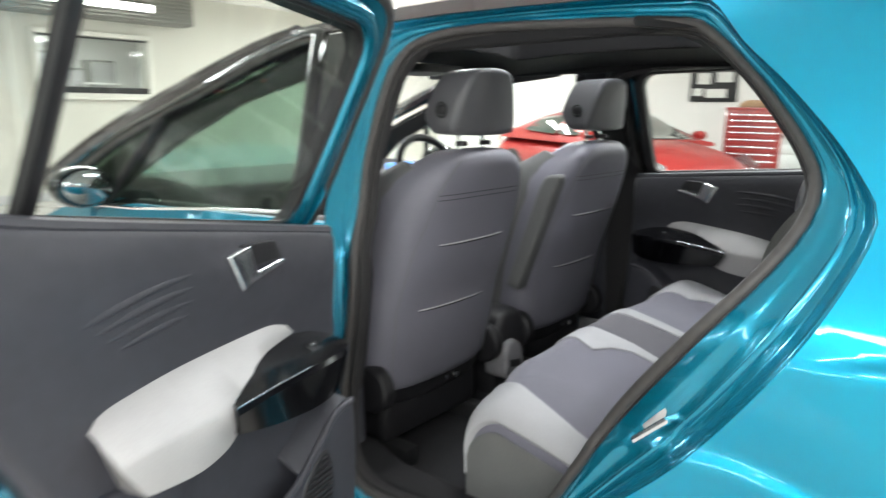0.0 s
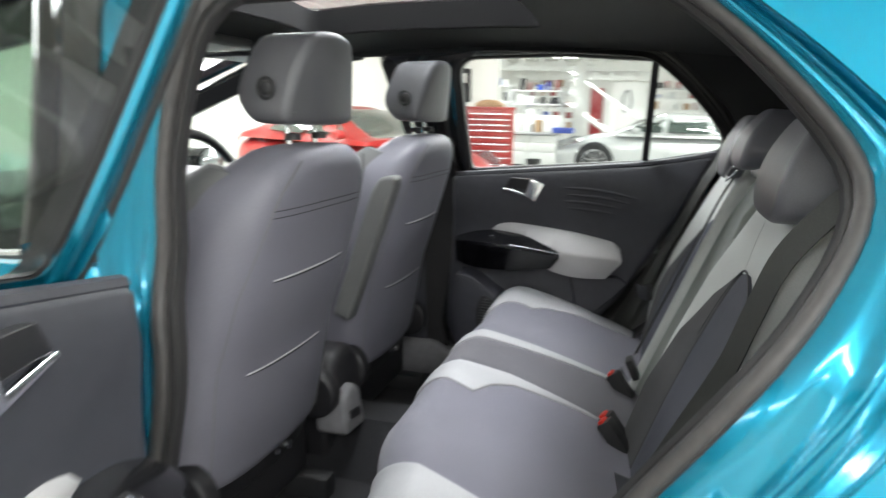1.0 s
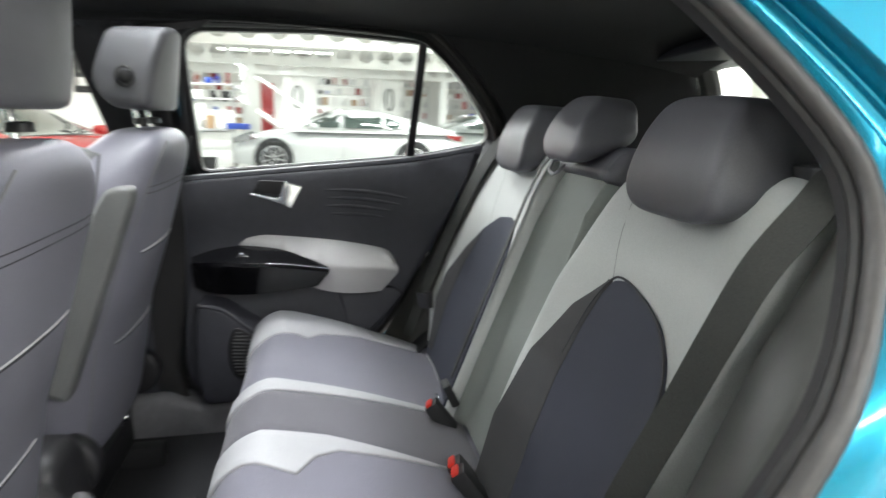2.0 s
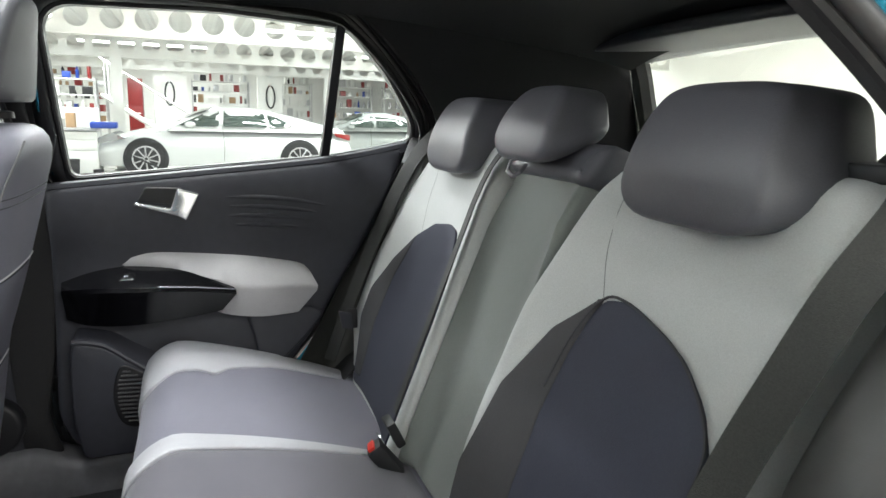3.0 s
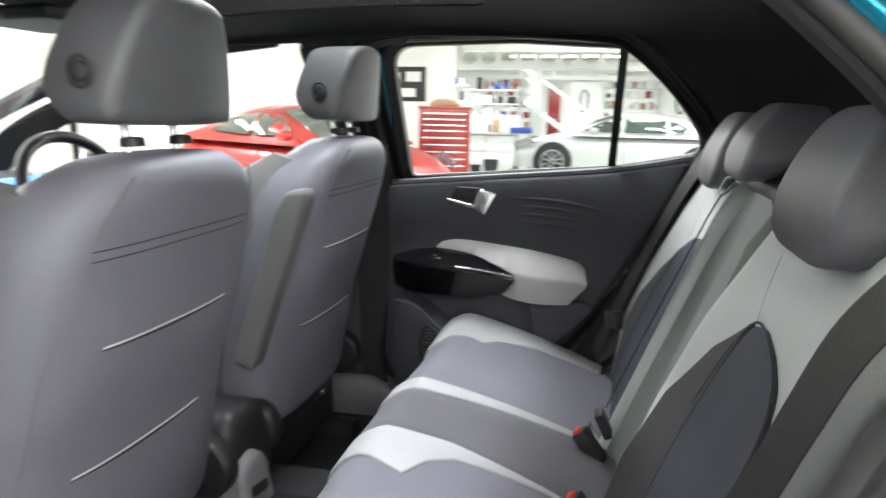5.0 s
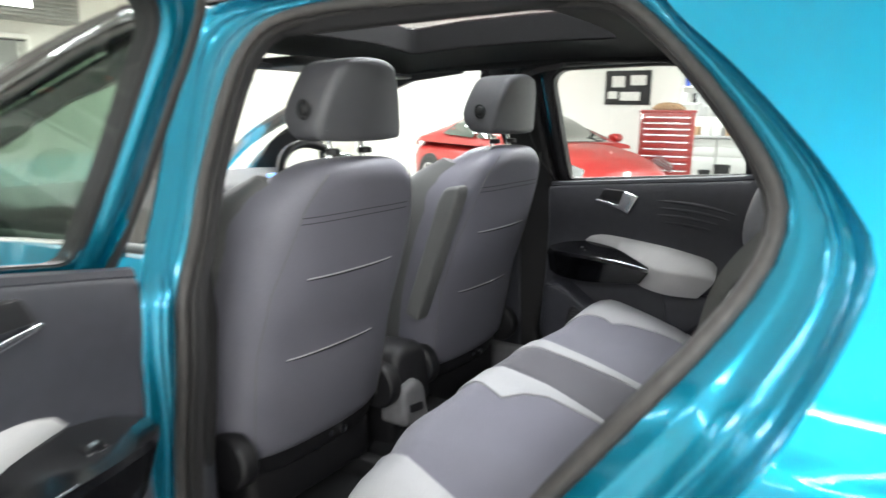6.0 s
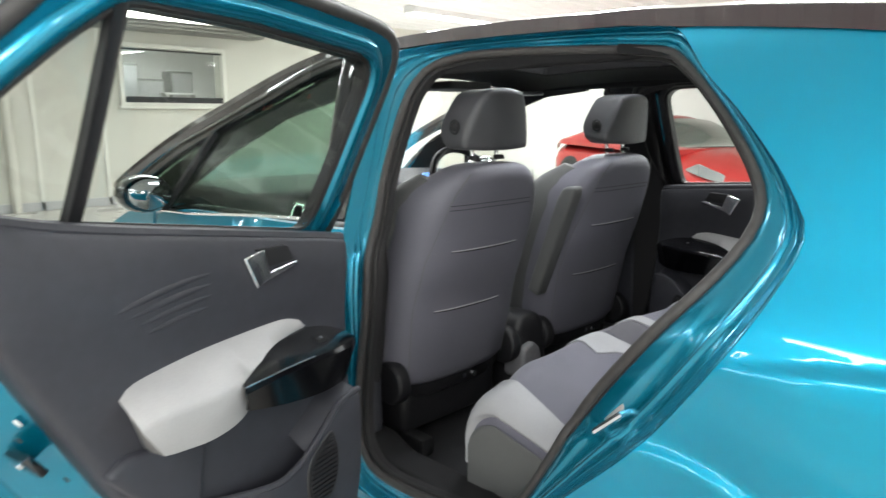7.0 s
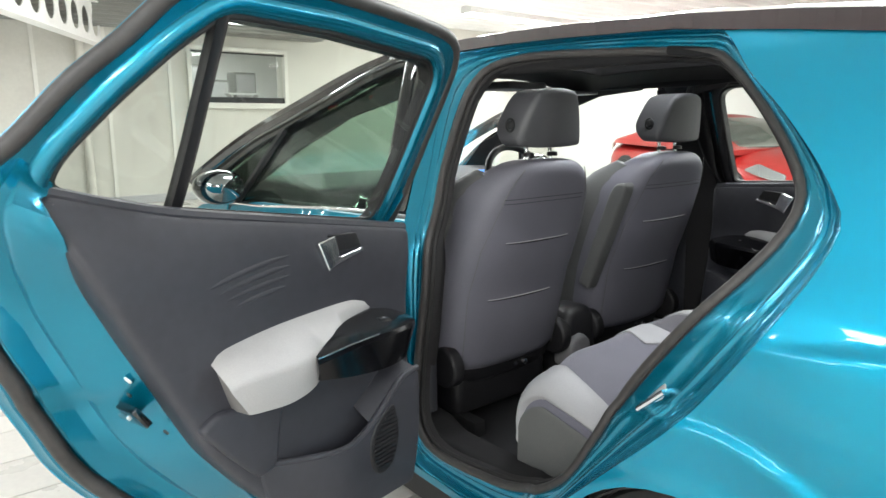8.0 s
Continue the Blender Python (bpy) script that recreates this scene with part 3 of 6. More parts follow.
    # front fender
    fender = [(2.445, 0.36), (2.47, 0.34)] + arc(AXLES[1], 182, 2, 18) + [(3.36, 0.34), (3.52, 0.45), (3.58, 0.62), (3.50, 0.76), (3.20, 0.90), (2.80, 1.02), (2.45, 1.07), (2.44, 0.85), (2.45, 0.55)]
    part("fender", sheet(refine(fender, 0.06), skin(s), 0.006, 0.08), M["teal"], car)
    head = refine(rounded([(3.30, 0.66), (3.57, 0.62), (3.54, 0.70), (3.30, 0.78)], 0.02), 0.05)
    part("headlight", sheet(head, skin(s, -0.004), 0.02, 0.06), M["lamp_glass"], car)
    tail = refine(rounded([(-0.50, 0.98), (-0.715, 0.96), (-0.70, 1.08), (-0.52, 1.05)], 0.02), 0.05)
    part("tail_light", sheet(tail, skin(s, -0.004), 0.02, 0.06), M["tail_red"], car)
    # wheels
    for ay in AXLES:
        m = Matrix.Translation((s * 0.775, ay, WHEEL_R)) @ pose(0, 0, 0, 0, 90 * s, 0)
        tyre = part("tyre", lathe([(0.25, -0.10), (0.31, -0.105), (0.335, -0.095), (0.345, -0.06), (0.345, 0.06), (0.335, 0.095), (0.31, 0.105), (0.25, 0.10)], m, 40, caps=False), M["tyre"], car)
        bm = lathe([(0.25, -0.10), (0.235, -0.09), (0.22, 0.05), (0.245, 0.10), (0.255, 0.10)], m, 40, caps=False)
        for k in range(5):
            a = 2 * math.pi * k / 5
            p = [m @ Vector((0.235 * math.cos(a + d) * f, 0.235 * math.sin(a + d) * f, h)) for f, d, h in ((0.12, 0, 0.06), (0.55, 0.06, 0.075), (1.0, 0.12, 0.085))]
            tube(p, 0.03, 6, bm=bm)
        part("rim", bm, M["rim"], tyre)
        part("hub", lathe([(0.01, 0.09), (0.06, 0.085), (0.07, 0.03)], m, 20), M["rim"], tyre)
        liner = [(ay + (ARCH_R - 0.012) * math.cos(radians(a)), 0.34 + (ARCH_R - 0.012) * math.sin(radians(a))) for a in range(-5, 186, 10)]
        part("arch_liner", shell([[(s * x, y, z) for y, z in liner] for x in (0.60, 0.70, 0.80, 0.895)], 0.004), M["black"], car)
    part("mud_flap", box((s * 0.78, -0.34, 0.26), (0.2, 0.01, 0.12), 0.003), M["trim_dark"], car)


GLASS_ROOF = rounded([(-0.47, 0.62), (0.47, 0.62), (0.47, 1.42), (-0.47, 1.42)], 0.07)


def roof_at(drop, flat=2.4):
    def f(u, y, w):
        e = interp(y, ROOF_EDGE[::-1])
        h = side(e, y) + 0.003
        x = u / 0.66 * h
        return (x, y, e + 0.05 * (1 - min(1.0, abs(x / h)) ** flat) - drop - w)
    return f


edge_box = refine([(-0.66, -0.62), (0.66, -0.62), (0.66, 1.80), (-0.66, 1.80)], 0.06)
part("roof", sheet(edge_box, roof_at(0.0), 0.006, 0.07, [refine(GLASS_ROOF, 0.05)]), M["roof"], car, "gloss black roof skin")
g = part("glass_roof", sheet(refine(inset(ccw(GLASS_ROOF), -0.01), 0.05), roof_at(0.004), 0.005, 0.07), M["glass_roof"], car, "dark tinted glass roof panel")
g.visible_shadow = False


def liner_at(u, y, w):
    e = interp(y, ROOF_EDGE[::-1])
    return (u * 0.84, y, e - 0.105 + 0.062 * (1 - abs(u / 0.645) ** 3) + w)


liner_hole = refine(inset(ccw(GLASS_ROOF), 0.02), 0.05)
part("headliner", sheet(refine([(-0.645, -0.50), (0.645, -0.50), (0.645, 1.70), (-0.645, 1.70)], 0.06), liner_at, 0.01, 0.07, [liner_hole]), M["liner"], car, "black fabric headliner")
part("roof_frame", shell([[liner_at(u, y, 0.004) for u, y in liner_hole], [roof_at(0.012)(u, y, 0) for u, y in liner_hole]], 0.004, True), M["liner"], car)
# hood, nose, bumpers, tailgate
hood = []
for i in range(13):
    f = i / 12
    y = 2.62 + 0.94 * f
    zc, ze = 1.10 - 0.10 * f - 0.22 * f ** 2.4, 1.03 - 0.08 * f - 0.20 * f ** 2.2
    hw = side(ze, y) * (0.985 - 0.01 * f)
    hood.append([(hw * u, y, ze + (zc - ze) * (1 - abs(u) ** 2.5)) for u in np.linspace(-1, 1, 21)])
part("hood", shell(hood, 0.008), M["teal"], car)
nose = []
for z, y, w in ((0.22, 3.50, 0.80), (0.32, 3.60, 0.84), (0.46, 3.655, 0.86), (0.60, 3.65, 0.84), (0.74, 3.59, 0.80), (0.80, 3.54, 0.78)):
    nose.append([(w * math.sin(a), y - 0.42 * (1 - math.cos(a)) ** 1.2, z) for a in np.linspace(-1.35, 1.35, 25)])
part("front_bumper", shell(nose, 0.02), M["teal"], car)
tail_rows = []
for z, y, w in ((0.24, -0.70, 0.80), (0.36, -0.76, 0.83), (0.55, -0.80, 0.85), (0.72, -0.79, 0.85), (0.78, -0.765, 0.84)):
    tail_rows.append([(w * math.sin(a), y + 0.30 * (1 - math.cos(a)), z) for a in np.linspace(-1.3, 1.3, 25)])
part("rear_bumper", shell(tail_rows, 0.02), M["teal"], car)
gate = []
for z, y, w in ((0.79, -0.755, 0.72), (0.92, -0.76, 0.72), (1.06, -0.74, 0.71), (1.12, -0.73, 0.70)):
    gate.append([(w * math.sin(a), y + 0.12 * (1 - math.cos(a)), z) for a in np.linspace(-1.3, 1.3, 25)])
part("tailgate", shell(gate, 0.02), M["teal"], car)
rw = refine(rounded([(-0.64, 1.14), (0.64, 1.14), (0.58, 1.51), (-0.58, 1.51)], 0.05), 0.08)
g = part("rear_window", sheet(rw, lambda x, z, w: (x, -0.71 + (z - 1.12) * 0.42 + 0.05 * (x / 0.64) ** 2 + w, z), 0.005, 0.1), M["glass_rear"], car, "sloping rear window glass")
g.visible_shadow = False
for s in (-1, 1):
    part("gate_pillar", tube([(s * 0.66, -0.70, 1.12), (s * 0.63, -0.60, 1.42), (s * 0.60, -0.55, 1.50)], 0.035, 8), M["pillar"], car)
part("gate_header", slab(refine(rounded([(-0.60, -0.60), (0.60, -0.60), (0.60, -0.34), (-0.60, -0.34)], 0.03), 0.1), lambda x, y, w: (x, y, 1.478 + 0.10 * (y + 0.60) * 0.6 + w - 0.02 * (x / 0.6) ** 2), 0.03, 0.012, 0.1), M["trim"], car, "grey plastic tailgate lining")
part("spoiler", slab(refine(rounded([(-0.58, -0.86), (0.58, -0.86), (0.62, -0.58), (-0.62, -0.58)], 0.05), 0.1), lambda x, y, w: (x, y, 1.545 - w - 0.03 * (x / 0.6) ** 2), 0.03, 0.01, 0.12), M["roof"], car)
ws = refine(rounded([(-0.80, 0.0), (0.80, 0.0), (0.54, 1.0), (-0.54, 1.0)], 0.06), 0.1)
g = part("windshield", sheet(ws, lambda x, f, w: (x, 3.02 - 1.19 * f - 0.16 * (x / 0.8) ** 2 - w * 0.5, 1.11 + 0.545 * f + 0.03 * math.sin(f * math.pi) - w), 0.006, 0.1), M["glass_clear"], car, "clear windscreen")
g.visible_shadow = False
# floor pan, firewall, boot
part("floor_pan", slab(refine(rounded([(-0.80, -0.60), (0.80, -0.60), (0.80, 2.55), (-0.80, 2.55)], 0.05), 0.15), lambda x, y, w: (x, y, 0.345 - w + (0.13 if abs(x) < 0.12 and y > 0.9 else 0)), 0.08, 0.02, 0.12), M["carpet"], car, "black carpeted floor")
part("firewall", box((0, 2.60, 0.68), (1.5, 0.04, 0.72), 0.01), M["trim_dark"], car)
part("parcel_shelf", slab(refine(rounded([(-0.58, -0.60), (0.58, -0.60), (0.60, -0.04), (-0.60, -0.04)], 0.04), 0.1), lambda x, y, w: (x, y, 1.13 - w), 0.03, 0.01, 0.12), M["trim_dark"], car, "black luggage cover")
for s in (-1, 1):
    # side trim beside the rear seat, wheel house cover, pillar lining above
    lower = [(0.30, 0.40), (0.46, 0.42), (0.36, 0.60), (0.25, 0.72), (0.12, 0.92), (0.0, 1.10), (-0.05, 1.17), (-0.12, 1.18), (-0.30, 1.18), (-0.62, 1.14), (-0.62, 0.45), (0.2, 0.40)]
    part("side_trim", slab(refine(rounded(lower, 0.02), 0.05), lambda y, z, w, s=s: (s * (0.725 - 0.12 * max(0, z - 1.0) + w), y, z), 0.04, 0.012, 0.07), M["trim_dark"], car)
    pil = [(0.05, 1.20), (0.030, 1.27), (0.06, 1.33), (0.11, 1.40), (0.19, 1.485), (0.27, 1.55), (0.45, 1.57), (0.45, 1.60), (-0.50, 1.50), (-0.60, 1.42), (-0.66, 1.25), (-0.64, 1.12), (-0.1, 1.15)]
    part("pillar_lining", sheet(refine(rounded(pil, 0.015), 0.05), lambda y, z, w, s=s: (s * (0.712 - 0.42 * max(0, z - 1.15) ** 1.15 + w), y, z), 0.02, 0.06), M["liner"], car, "black fabric pillar lining")
    bpil = [(1.02, 0.42), (1.14, 0.42), (1.15, 1.0), (1.18, 1.2), (1.26, 1.55), (1.04, 1.57), (1.02, 1.2), (1.0, 0.98), (1.03, 0.75), (1.07, 0.55)]
    bpil = [(y + (0.075 if s < 0 else 0.0), 0.33 if z < 0.45 else z) for y, z in bpil]
    part("b_pillar_lining", slab(refine(rounded(bpil, 0.02), 0.05), lambda y, z, w, s=s: (s * ((0.735 if s > 0 else 0.735) - (0.34 if s > 0 else 0.46) * max(0, z - 1.15) + w), y, z), 0.036, 0.015, 0.07), M["pillar"], car)
    part("grab_rail", slab(refine(rounded([(0.20, 1.555), (1.72, 1.555), (1.72, 1.61), (0.20, 1.605)], 0.02), 0.08), lambda y, z, w, s=s: (s * (0.535 + w), y, z), 0.03, 0.01, 0.1), M["liner"], car)
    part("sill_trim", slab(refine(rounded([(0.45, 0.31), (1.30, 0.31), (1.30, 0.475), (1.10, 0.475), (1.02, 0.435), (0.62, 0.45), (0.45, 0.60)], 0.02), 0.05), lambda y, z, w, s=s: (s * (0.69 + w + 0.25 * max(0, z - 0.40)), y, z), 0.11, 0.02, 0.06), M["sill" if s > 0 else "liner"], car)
    # striker loop on the rear jamb
    sx = s * 0.868
    part("striker", tube([(sx, 0.195, 0.885), (sx + s * 0.036, 0.198, 0.890), (sx + s * 0.036, 0.252, 0.838), (sx, 0.250, 0.835)], 0.0065, 8), M["chrome"], car, "chrome door striker")
    part("striker_plate", box((sx - s * 0.002, 0.222, 0.862), (0.008, 0.036, 0.062), 0.003, pose(0, 0, 0, 40, 0, 0)), M["rim"], car)
# dashboard, wheel, screens
part("dashboard", slab(refine(rounded([(-0.72, 1.98), (0.72, 1.98), (0.70, 2.86), (-0.70, 2.86)], 0.08), 0.1), lambda x, y, w: (x, y, 1.14 + 0.02 * math.sin((y - 1.98) * 4) - w), 0.38, 0.05, 0.12), M["trim"], car, "charcoal dashboard")
part("dash_insert", slab(refine(rounded([(-0.34, 1.05), (0.71, 1.05), (0.71, 1.118), (-0.34, 1.118)], 0.02), 0.1), lambda x, z, w: (x, 1.974 + w, z), 0.02, 0.006, 0.12), M["dash_pale"], car, "pale dash strip")
part("centre_screen", slab(refine(rounded([(-0.13, 0.98), (0.13, 0.98), (0.13, 1.12), (-0.13, 1.12)], 0.01), 0.05), lambda x, z, w: (x - 0.02, 1.93 + w + 0.15 * (z - 1), z), 0.02, 0.004, 0.08), M["screen"], car)
part("driver_display", slab(refine(rounded([(-0.08, 1.03), (0.08, 1.03), (0.08, 1.12), (-0.08, 1.12)], 0.01), 0.05), lambda x, z, w: (x + 0.27, 1.93 + w + 0.15 * (z - 1), z + 0.06), 0.03, 0.004, 0.08), M["screen_glow"], car)
wheel_m = Matrix.Translation((0.26, 1.76, 1.135)) @ pose(0, 0, 0, 66, 0, 0)
bm = tube([wheel_m @ Vector((0.185 * math.cos(a), 0.175 * math.sin(a), 0)) for a in np.linspace(0, 2 * math.pi, 40, endpoint=False)], 0.017, 10, True)
wheel = part("steering_wheel", bm, M["trim_dark"], car, "black leather steering wheel")
part("wheel_hub", slab(refine(rounded([(-0.09, -0.06), (0.09, -0.06), (0.11, 0.03), (-0.11, 0.03)], 0.03), 0.04), lambda x, y, w: wheel_m @ Vector((x, y, 0.03 - w)), 0.05, 0.012, 0.05), M["trim_dark"], wheel)
for a, b in (((-0.09, 0), (-0.18, 0.01)), ((0.09, 0), (0.18, 0.01)), ((0, -0.05), (0, -0.17))):
    part("spoke", tube([wheel_m @ Vector((*a, 0.01)), wheel_m @ Vector((*b, 0))], 0.02, 8, flat=0.4), M["steel"], wheel)
part("steering_column", tube([(0.26, 1.78, 1.12), (0.27, 2.02, 1.02)], 0.05, 12), M["trim_dark"], car)
# tunnel console between the front seats
part("console", slab(refine(rounded([(-0.10, 1.05), (0.10, 1.05), (0.11, 1.55), (-0.11, 1.55)], 0.03), 0.06), lambda x, y, w: (x * 0.85, y + 0.10, 0.54 - w), 0.19, 0.02, 0.08), M["trim_dark"], car, "low centre console")
part("console_cap", slab(refine(rounded([(-0.085, 0.50), (0.085, 0.50), (0.085, 0.66), (0.05, 0.70), (-0.05, 0.70), (-0.085, 0.66)], 0.03), 0.03), lambda x, z, w: (x - 0.02, 1.10 + 0.10 * (z - 0.5) + w, z), 0.14, 0.03, 0.04), M["trim_dark"], car)
part("console_foot", slab(refine(rounded([(-0.065, 0.475), (0.06, 0.465), (0.055, 0.575), (0.02, 0.605), (-0.05, 0.59)], 0.02), 0.03), lambda x, z, w: (x - 0.06, 1.055 + 0.12 * (z - 0.36) + w, z), 0.10, 0.016, 0.04), M["sill"], car, "grey plastic foot of the console")
part("foot_slot", slab(refine(rounded([(-0.035, 0.515), (0.03, 0.505), (0.03, 0.530), (-0.035, 0.540)], 0.008), 0.02), lambda x, z, w: (x - 0.06, 1.052 + 0.12 * (z - 0.36) + w, z), 0.01, 0.002, 0.03), M["trim_dark"], car)
part("rear_view_mirror", slab(refine(rounded([(-0.11, 1.44), (0.11, 1.44), (0.12, 1.50), (-0.12, 1.50)], 0.02), 0.04), lambda x, z, w: (x, 1.92 + w, z + 0.075), 0.03, 0.01, 0.06), M["trim_dark"], car)
part("roof_console", slab(refine(rounded([(-0.12, 1.45), (0.12, 1.45), (0.12, 1.68), (-0.12, 1.68)], 0.03), 0.06), lambda x, y, w: (x, y, 1.545 + w), 0.03, 0.01, 0.08), M["trim_dark"], car)
for s in (-1, 1):
    part("sun_visor", slab(refine(rounded([(0.17, 1.50), (0.52, 1.50), (0.54, 1.68), (0.15, 1.68)], 0.02), 0.06), lambda x, y, w, s=s: (s * x, y, 1.535 + w), 0.015, 0.006, 0.08), M["trim"], car)


# ---- rear doors ----
WIN_FAR = [(0.975, 1.150), (0.97, 1.515), (0.93, 1.548), (0.60, 1.548), (0.29, 1.525), (0.18, 1.42), (0.085, 1.285), (0.085, 1.235), (0.31, 1.195)]
WIN_NEAR = [(0.975, 1.150), (0.97, 1.515), (0.93, 1.548), (0.60, 1.548), (0.355, 1.532), (0.285, 1.466), (0.217, 1.385), (0.150, 1.292), (0.133, 1.255), (0.133, 1.228), (0.31, 1.195)]
CARD_FAR = [(1.022, 1.137), (0.97, 1.144), (0.33, 1.186), (0.085, 1.228), (0.105, 1.205), (0.262, 0.92), (0.385, 0.72), (0.485, 0.60), (0.63, 0.47), (0.75, 0.445), (1.01, 0.46), (1.042, 0.56), (1.028, 0.80), (1.018, 1.0)]
CARD_NEAR = [(1.022, 1.137), (0.97, 1.144), (0.33, 1.186), (0.105, 1.226), (0.112, 1.172), (0.166, 1.075), (0.227, 0.978), (0.284, 0.884), (0.340, 0.793), (0.395, 0.70), (0.485, 0.60), (0.63, 0.47), (0.75, 0.445), (1.01, 0.46), (1.042, 0.56), (1.028, 0.80), (1.018, 1.0)]


def card_x(z):
    return interp(z, [(0.45, 0.715), (0.6, 0.705), (0.7, 0.71), (0.8, 0.72), (0.95, 0.722), (1.05, 0.715), (1.12, 0.720), (1.19, 0.745), (1.24, 0.755)])


def rear_door(s, opened):
    glazing, lining = (WIN_NEAR, CARD_NEAR) if s < 0 else (WIN_FAR, CARD_FAR)
    back = 0.036 if s < 0 else 0.0
    hinge = (s * 0.91, 1.155, 0.70)
    moved = (s * 0.938, 1.136, 0.689)
    loop = ccw(LOOP_NEAR if s < 0 else LOOP_DOOR)
    out = refine(inset(loop, 0.004), 0.05)
    win = refine(rounded(glazing, 0.03, 3), 0.06)
    door = part("rear_door", sheet(out, skin(s, 0.0), 0.006, 0.06, [win]), M["teal"], car, "turquoise rear door with dark inner lining")
    kids = []

    def sub(name, bm, m, label="", **kw):
        o = part(name, bm, m, door, label, **kw)
        kids.append(o)
        return o

    o144 = inset(loop, 0.004)
    # the edge steps in from the outer hem, then runs to the lining below and to the window above
    goal = ccw(by_angle(glazing[1:-1] + lining[3:] + [(0.985, 1.140)]))
    rim = []
    for ins, off in ((0.0, 0.005), (0.006, 0.012), (0.010, 0.028), (0.030, 0.034), (0.052, 0.040), (0.062, 0.046), (0.070, 0.060)):
        row = []
        for (y, z), (y1, z1) in zip(o144, inset(o144, 1.0)):
            # the glazed upper part is thinner and narrower than the body of the door
            k = 1 - 0.60 * min(1.0, max(0.0, (z - 1.05) / 0.25))
            row.append((y + (y1 - y) * ins * k, z + (z1 - z) * ins * k, min(off, interp(z, [(1.10, 0.2), (1.25, 0.030)]))))
        rim.append(row)
    for f, off in ((0.10, 0.064), (0.32, 0.068), (0.38, 0.082), (0.95, 0.120), (1.06, 0.135)):
        rim.append([(a + (y - a) * f, b + (z - b) * f, min(off, interp(z, [(0.90, 0.135), (1.05, 0.06), (1.2, 0.034)] if y > 0.8 else [(1.12, 0.2), (1.24, 0.034)]))) for (a, b, _), (y, z) in zip(rim[6], goal)])
    rim = [[skin(s, off)(y, z, 0) for y, z, off in row] for row in rim]
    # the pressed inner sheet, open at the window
    # same darkened teal here, and black on the closed far door
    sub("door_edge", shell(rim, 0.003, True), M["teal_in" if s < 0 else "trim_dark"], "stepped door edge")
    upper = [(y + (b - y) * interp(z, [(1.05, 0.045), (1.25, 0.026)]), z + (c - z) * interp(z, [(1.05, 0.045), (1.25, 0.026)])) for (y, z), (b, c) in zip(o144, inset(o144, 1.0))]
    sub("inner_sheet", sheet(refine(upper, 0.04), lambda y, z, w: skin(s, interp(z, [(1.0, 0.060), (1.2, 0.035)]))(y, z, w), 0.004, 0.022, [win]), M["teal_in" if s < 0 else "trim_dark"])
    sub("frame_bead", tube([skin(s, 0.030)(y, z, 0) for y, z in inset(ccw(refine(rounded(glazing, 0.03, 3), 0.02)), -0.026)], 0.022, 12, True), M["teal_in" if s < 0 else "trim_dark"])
    rows = [[skin(s, off)(y, z, 0) for y, z in win] for off in (0.002, 0.02, 0.036)]
    sub("window_channel", shell(rows, 0.004, True), M["trim_dark"])
    sub("frame_seal", tube([skin(s, 0.036)(y, z, 0) for y, z in inset(ccw(refine(rounded(glazing, 0.03, 3), 0.03)), -0.003)], 0.006, 6, True), M["seal_dark"])
    sub("edge_seal", tube([skin(s, interp(z, [(1.05, 0.040), (1.25, 0.026)]))(y + (b - y) * interp(z, [(1.05, 0.028), (1.25, 0.012)]), z + (c - z) * interp(z, [(1.05, 0.028), (1.25, 0.012)]), 0) for (y, z), (b, c) in zip(o144, inset(o144, 1.0))], 0.016, 10, True), M["seal"])
    g = sub("window_pane", sheet(refine(rounded([(0.985, 1.16), (0.98, 1.52), (0.935, 1.555), (0.60, 1.555), (0.317 + back, 1.536), (0.338 + back, 1.188)], 0.02, 3), 0.06), skin(s, 0.030), 0.004, 0.08), M["glass_side"], "clear window glass")
    g.visible_shadow = False
    g = sub("quarter_pane", sheet(refine(rounded([(0.340, 1.532), (0.278, 1.472), (0.207, 1.390), (0.140, 1.297), (0.123, 1.258), (0.123, 1.224), (0.360, 1.186)] if s < 0 else [(0.304, 1.534), (0.17, 1.425), (0.075, 1.285), (0.075, 1.23), (0.324, 1.19)], 0.015, 3), 0.05), skin(s, 0.030), 0.004, 0.08), M["glass_side"], "small fixed pane")
    g.visible_shadow = False
    sub("window_divider", slab(refine(rounded([(0.344 + back, 1.182), (0.322 + back, 1.545), (0.300 + back, 1.538), (0.320 + back, 1.182)], 0.004, 2), 0.04), skin(s, 0.042), -0.018, 0.004, 0.05), M["trim_dark"], "black window divider bar")
    if s > 0:
        sub("frame_strip", tube([skin(s, 0.050)(1.004, 1.165, 0), skin(s, 0.050)(1.002, 1.35, 0), skin(s, 0.050)(0.998, 1.53, 0)], 0.005, 8), M["teal_in"], "painted strip of the window frame")
    sub("door_card", slab(refine(rounded(lining, 0.03), 0.03), lambda y, z, w: (s * (card_x(z) + w), y, z), 0.085, 0.018, 0.04), M["trim"], "charcoal moulded door lining")
    sub("sill_cap", tube([(s * (card_x(z) + 0.015), y, z) for y, z in curve([(1.01, 1.134), (0.7, 1.156), (0.33, 1.184), (0.10 + 0.55 * back, 1.221)], 6, False)], 0.014, 8), M["trim"])
    # armrest: pale shell and black switch block in front
    def along(lines, n=26):
        rows = []
        for line in lines:
            c = np.array(curve(line, 12, False))
            d = np.concatenate([[0], np.cumsum(np.linalg.norm(np.diff(c, axis=0), axis=1))])
            t = np.linspace(0, d[-1], n)
            rows.append([np.interp(t, d, c[:, k]) for k in range(3)])
        return loft([[(s * r[2][i], r[0][i], r[1][i]) for r in rows] for i in range(n)], True, True)

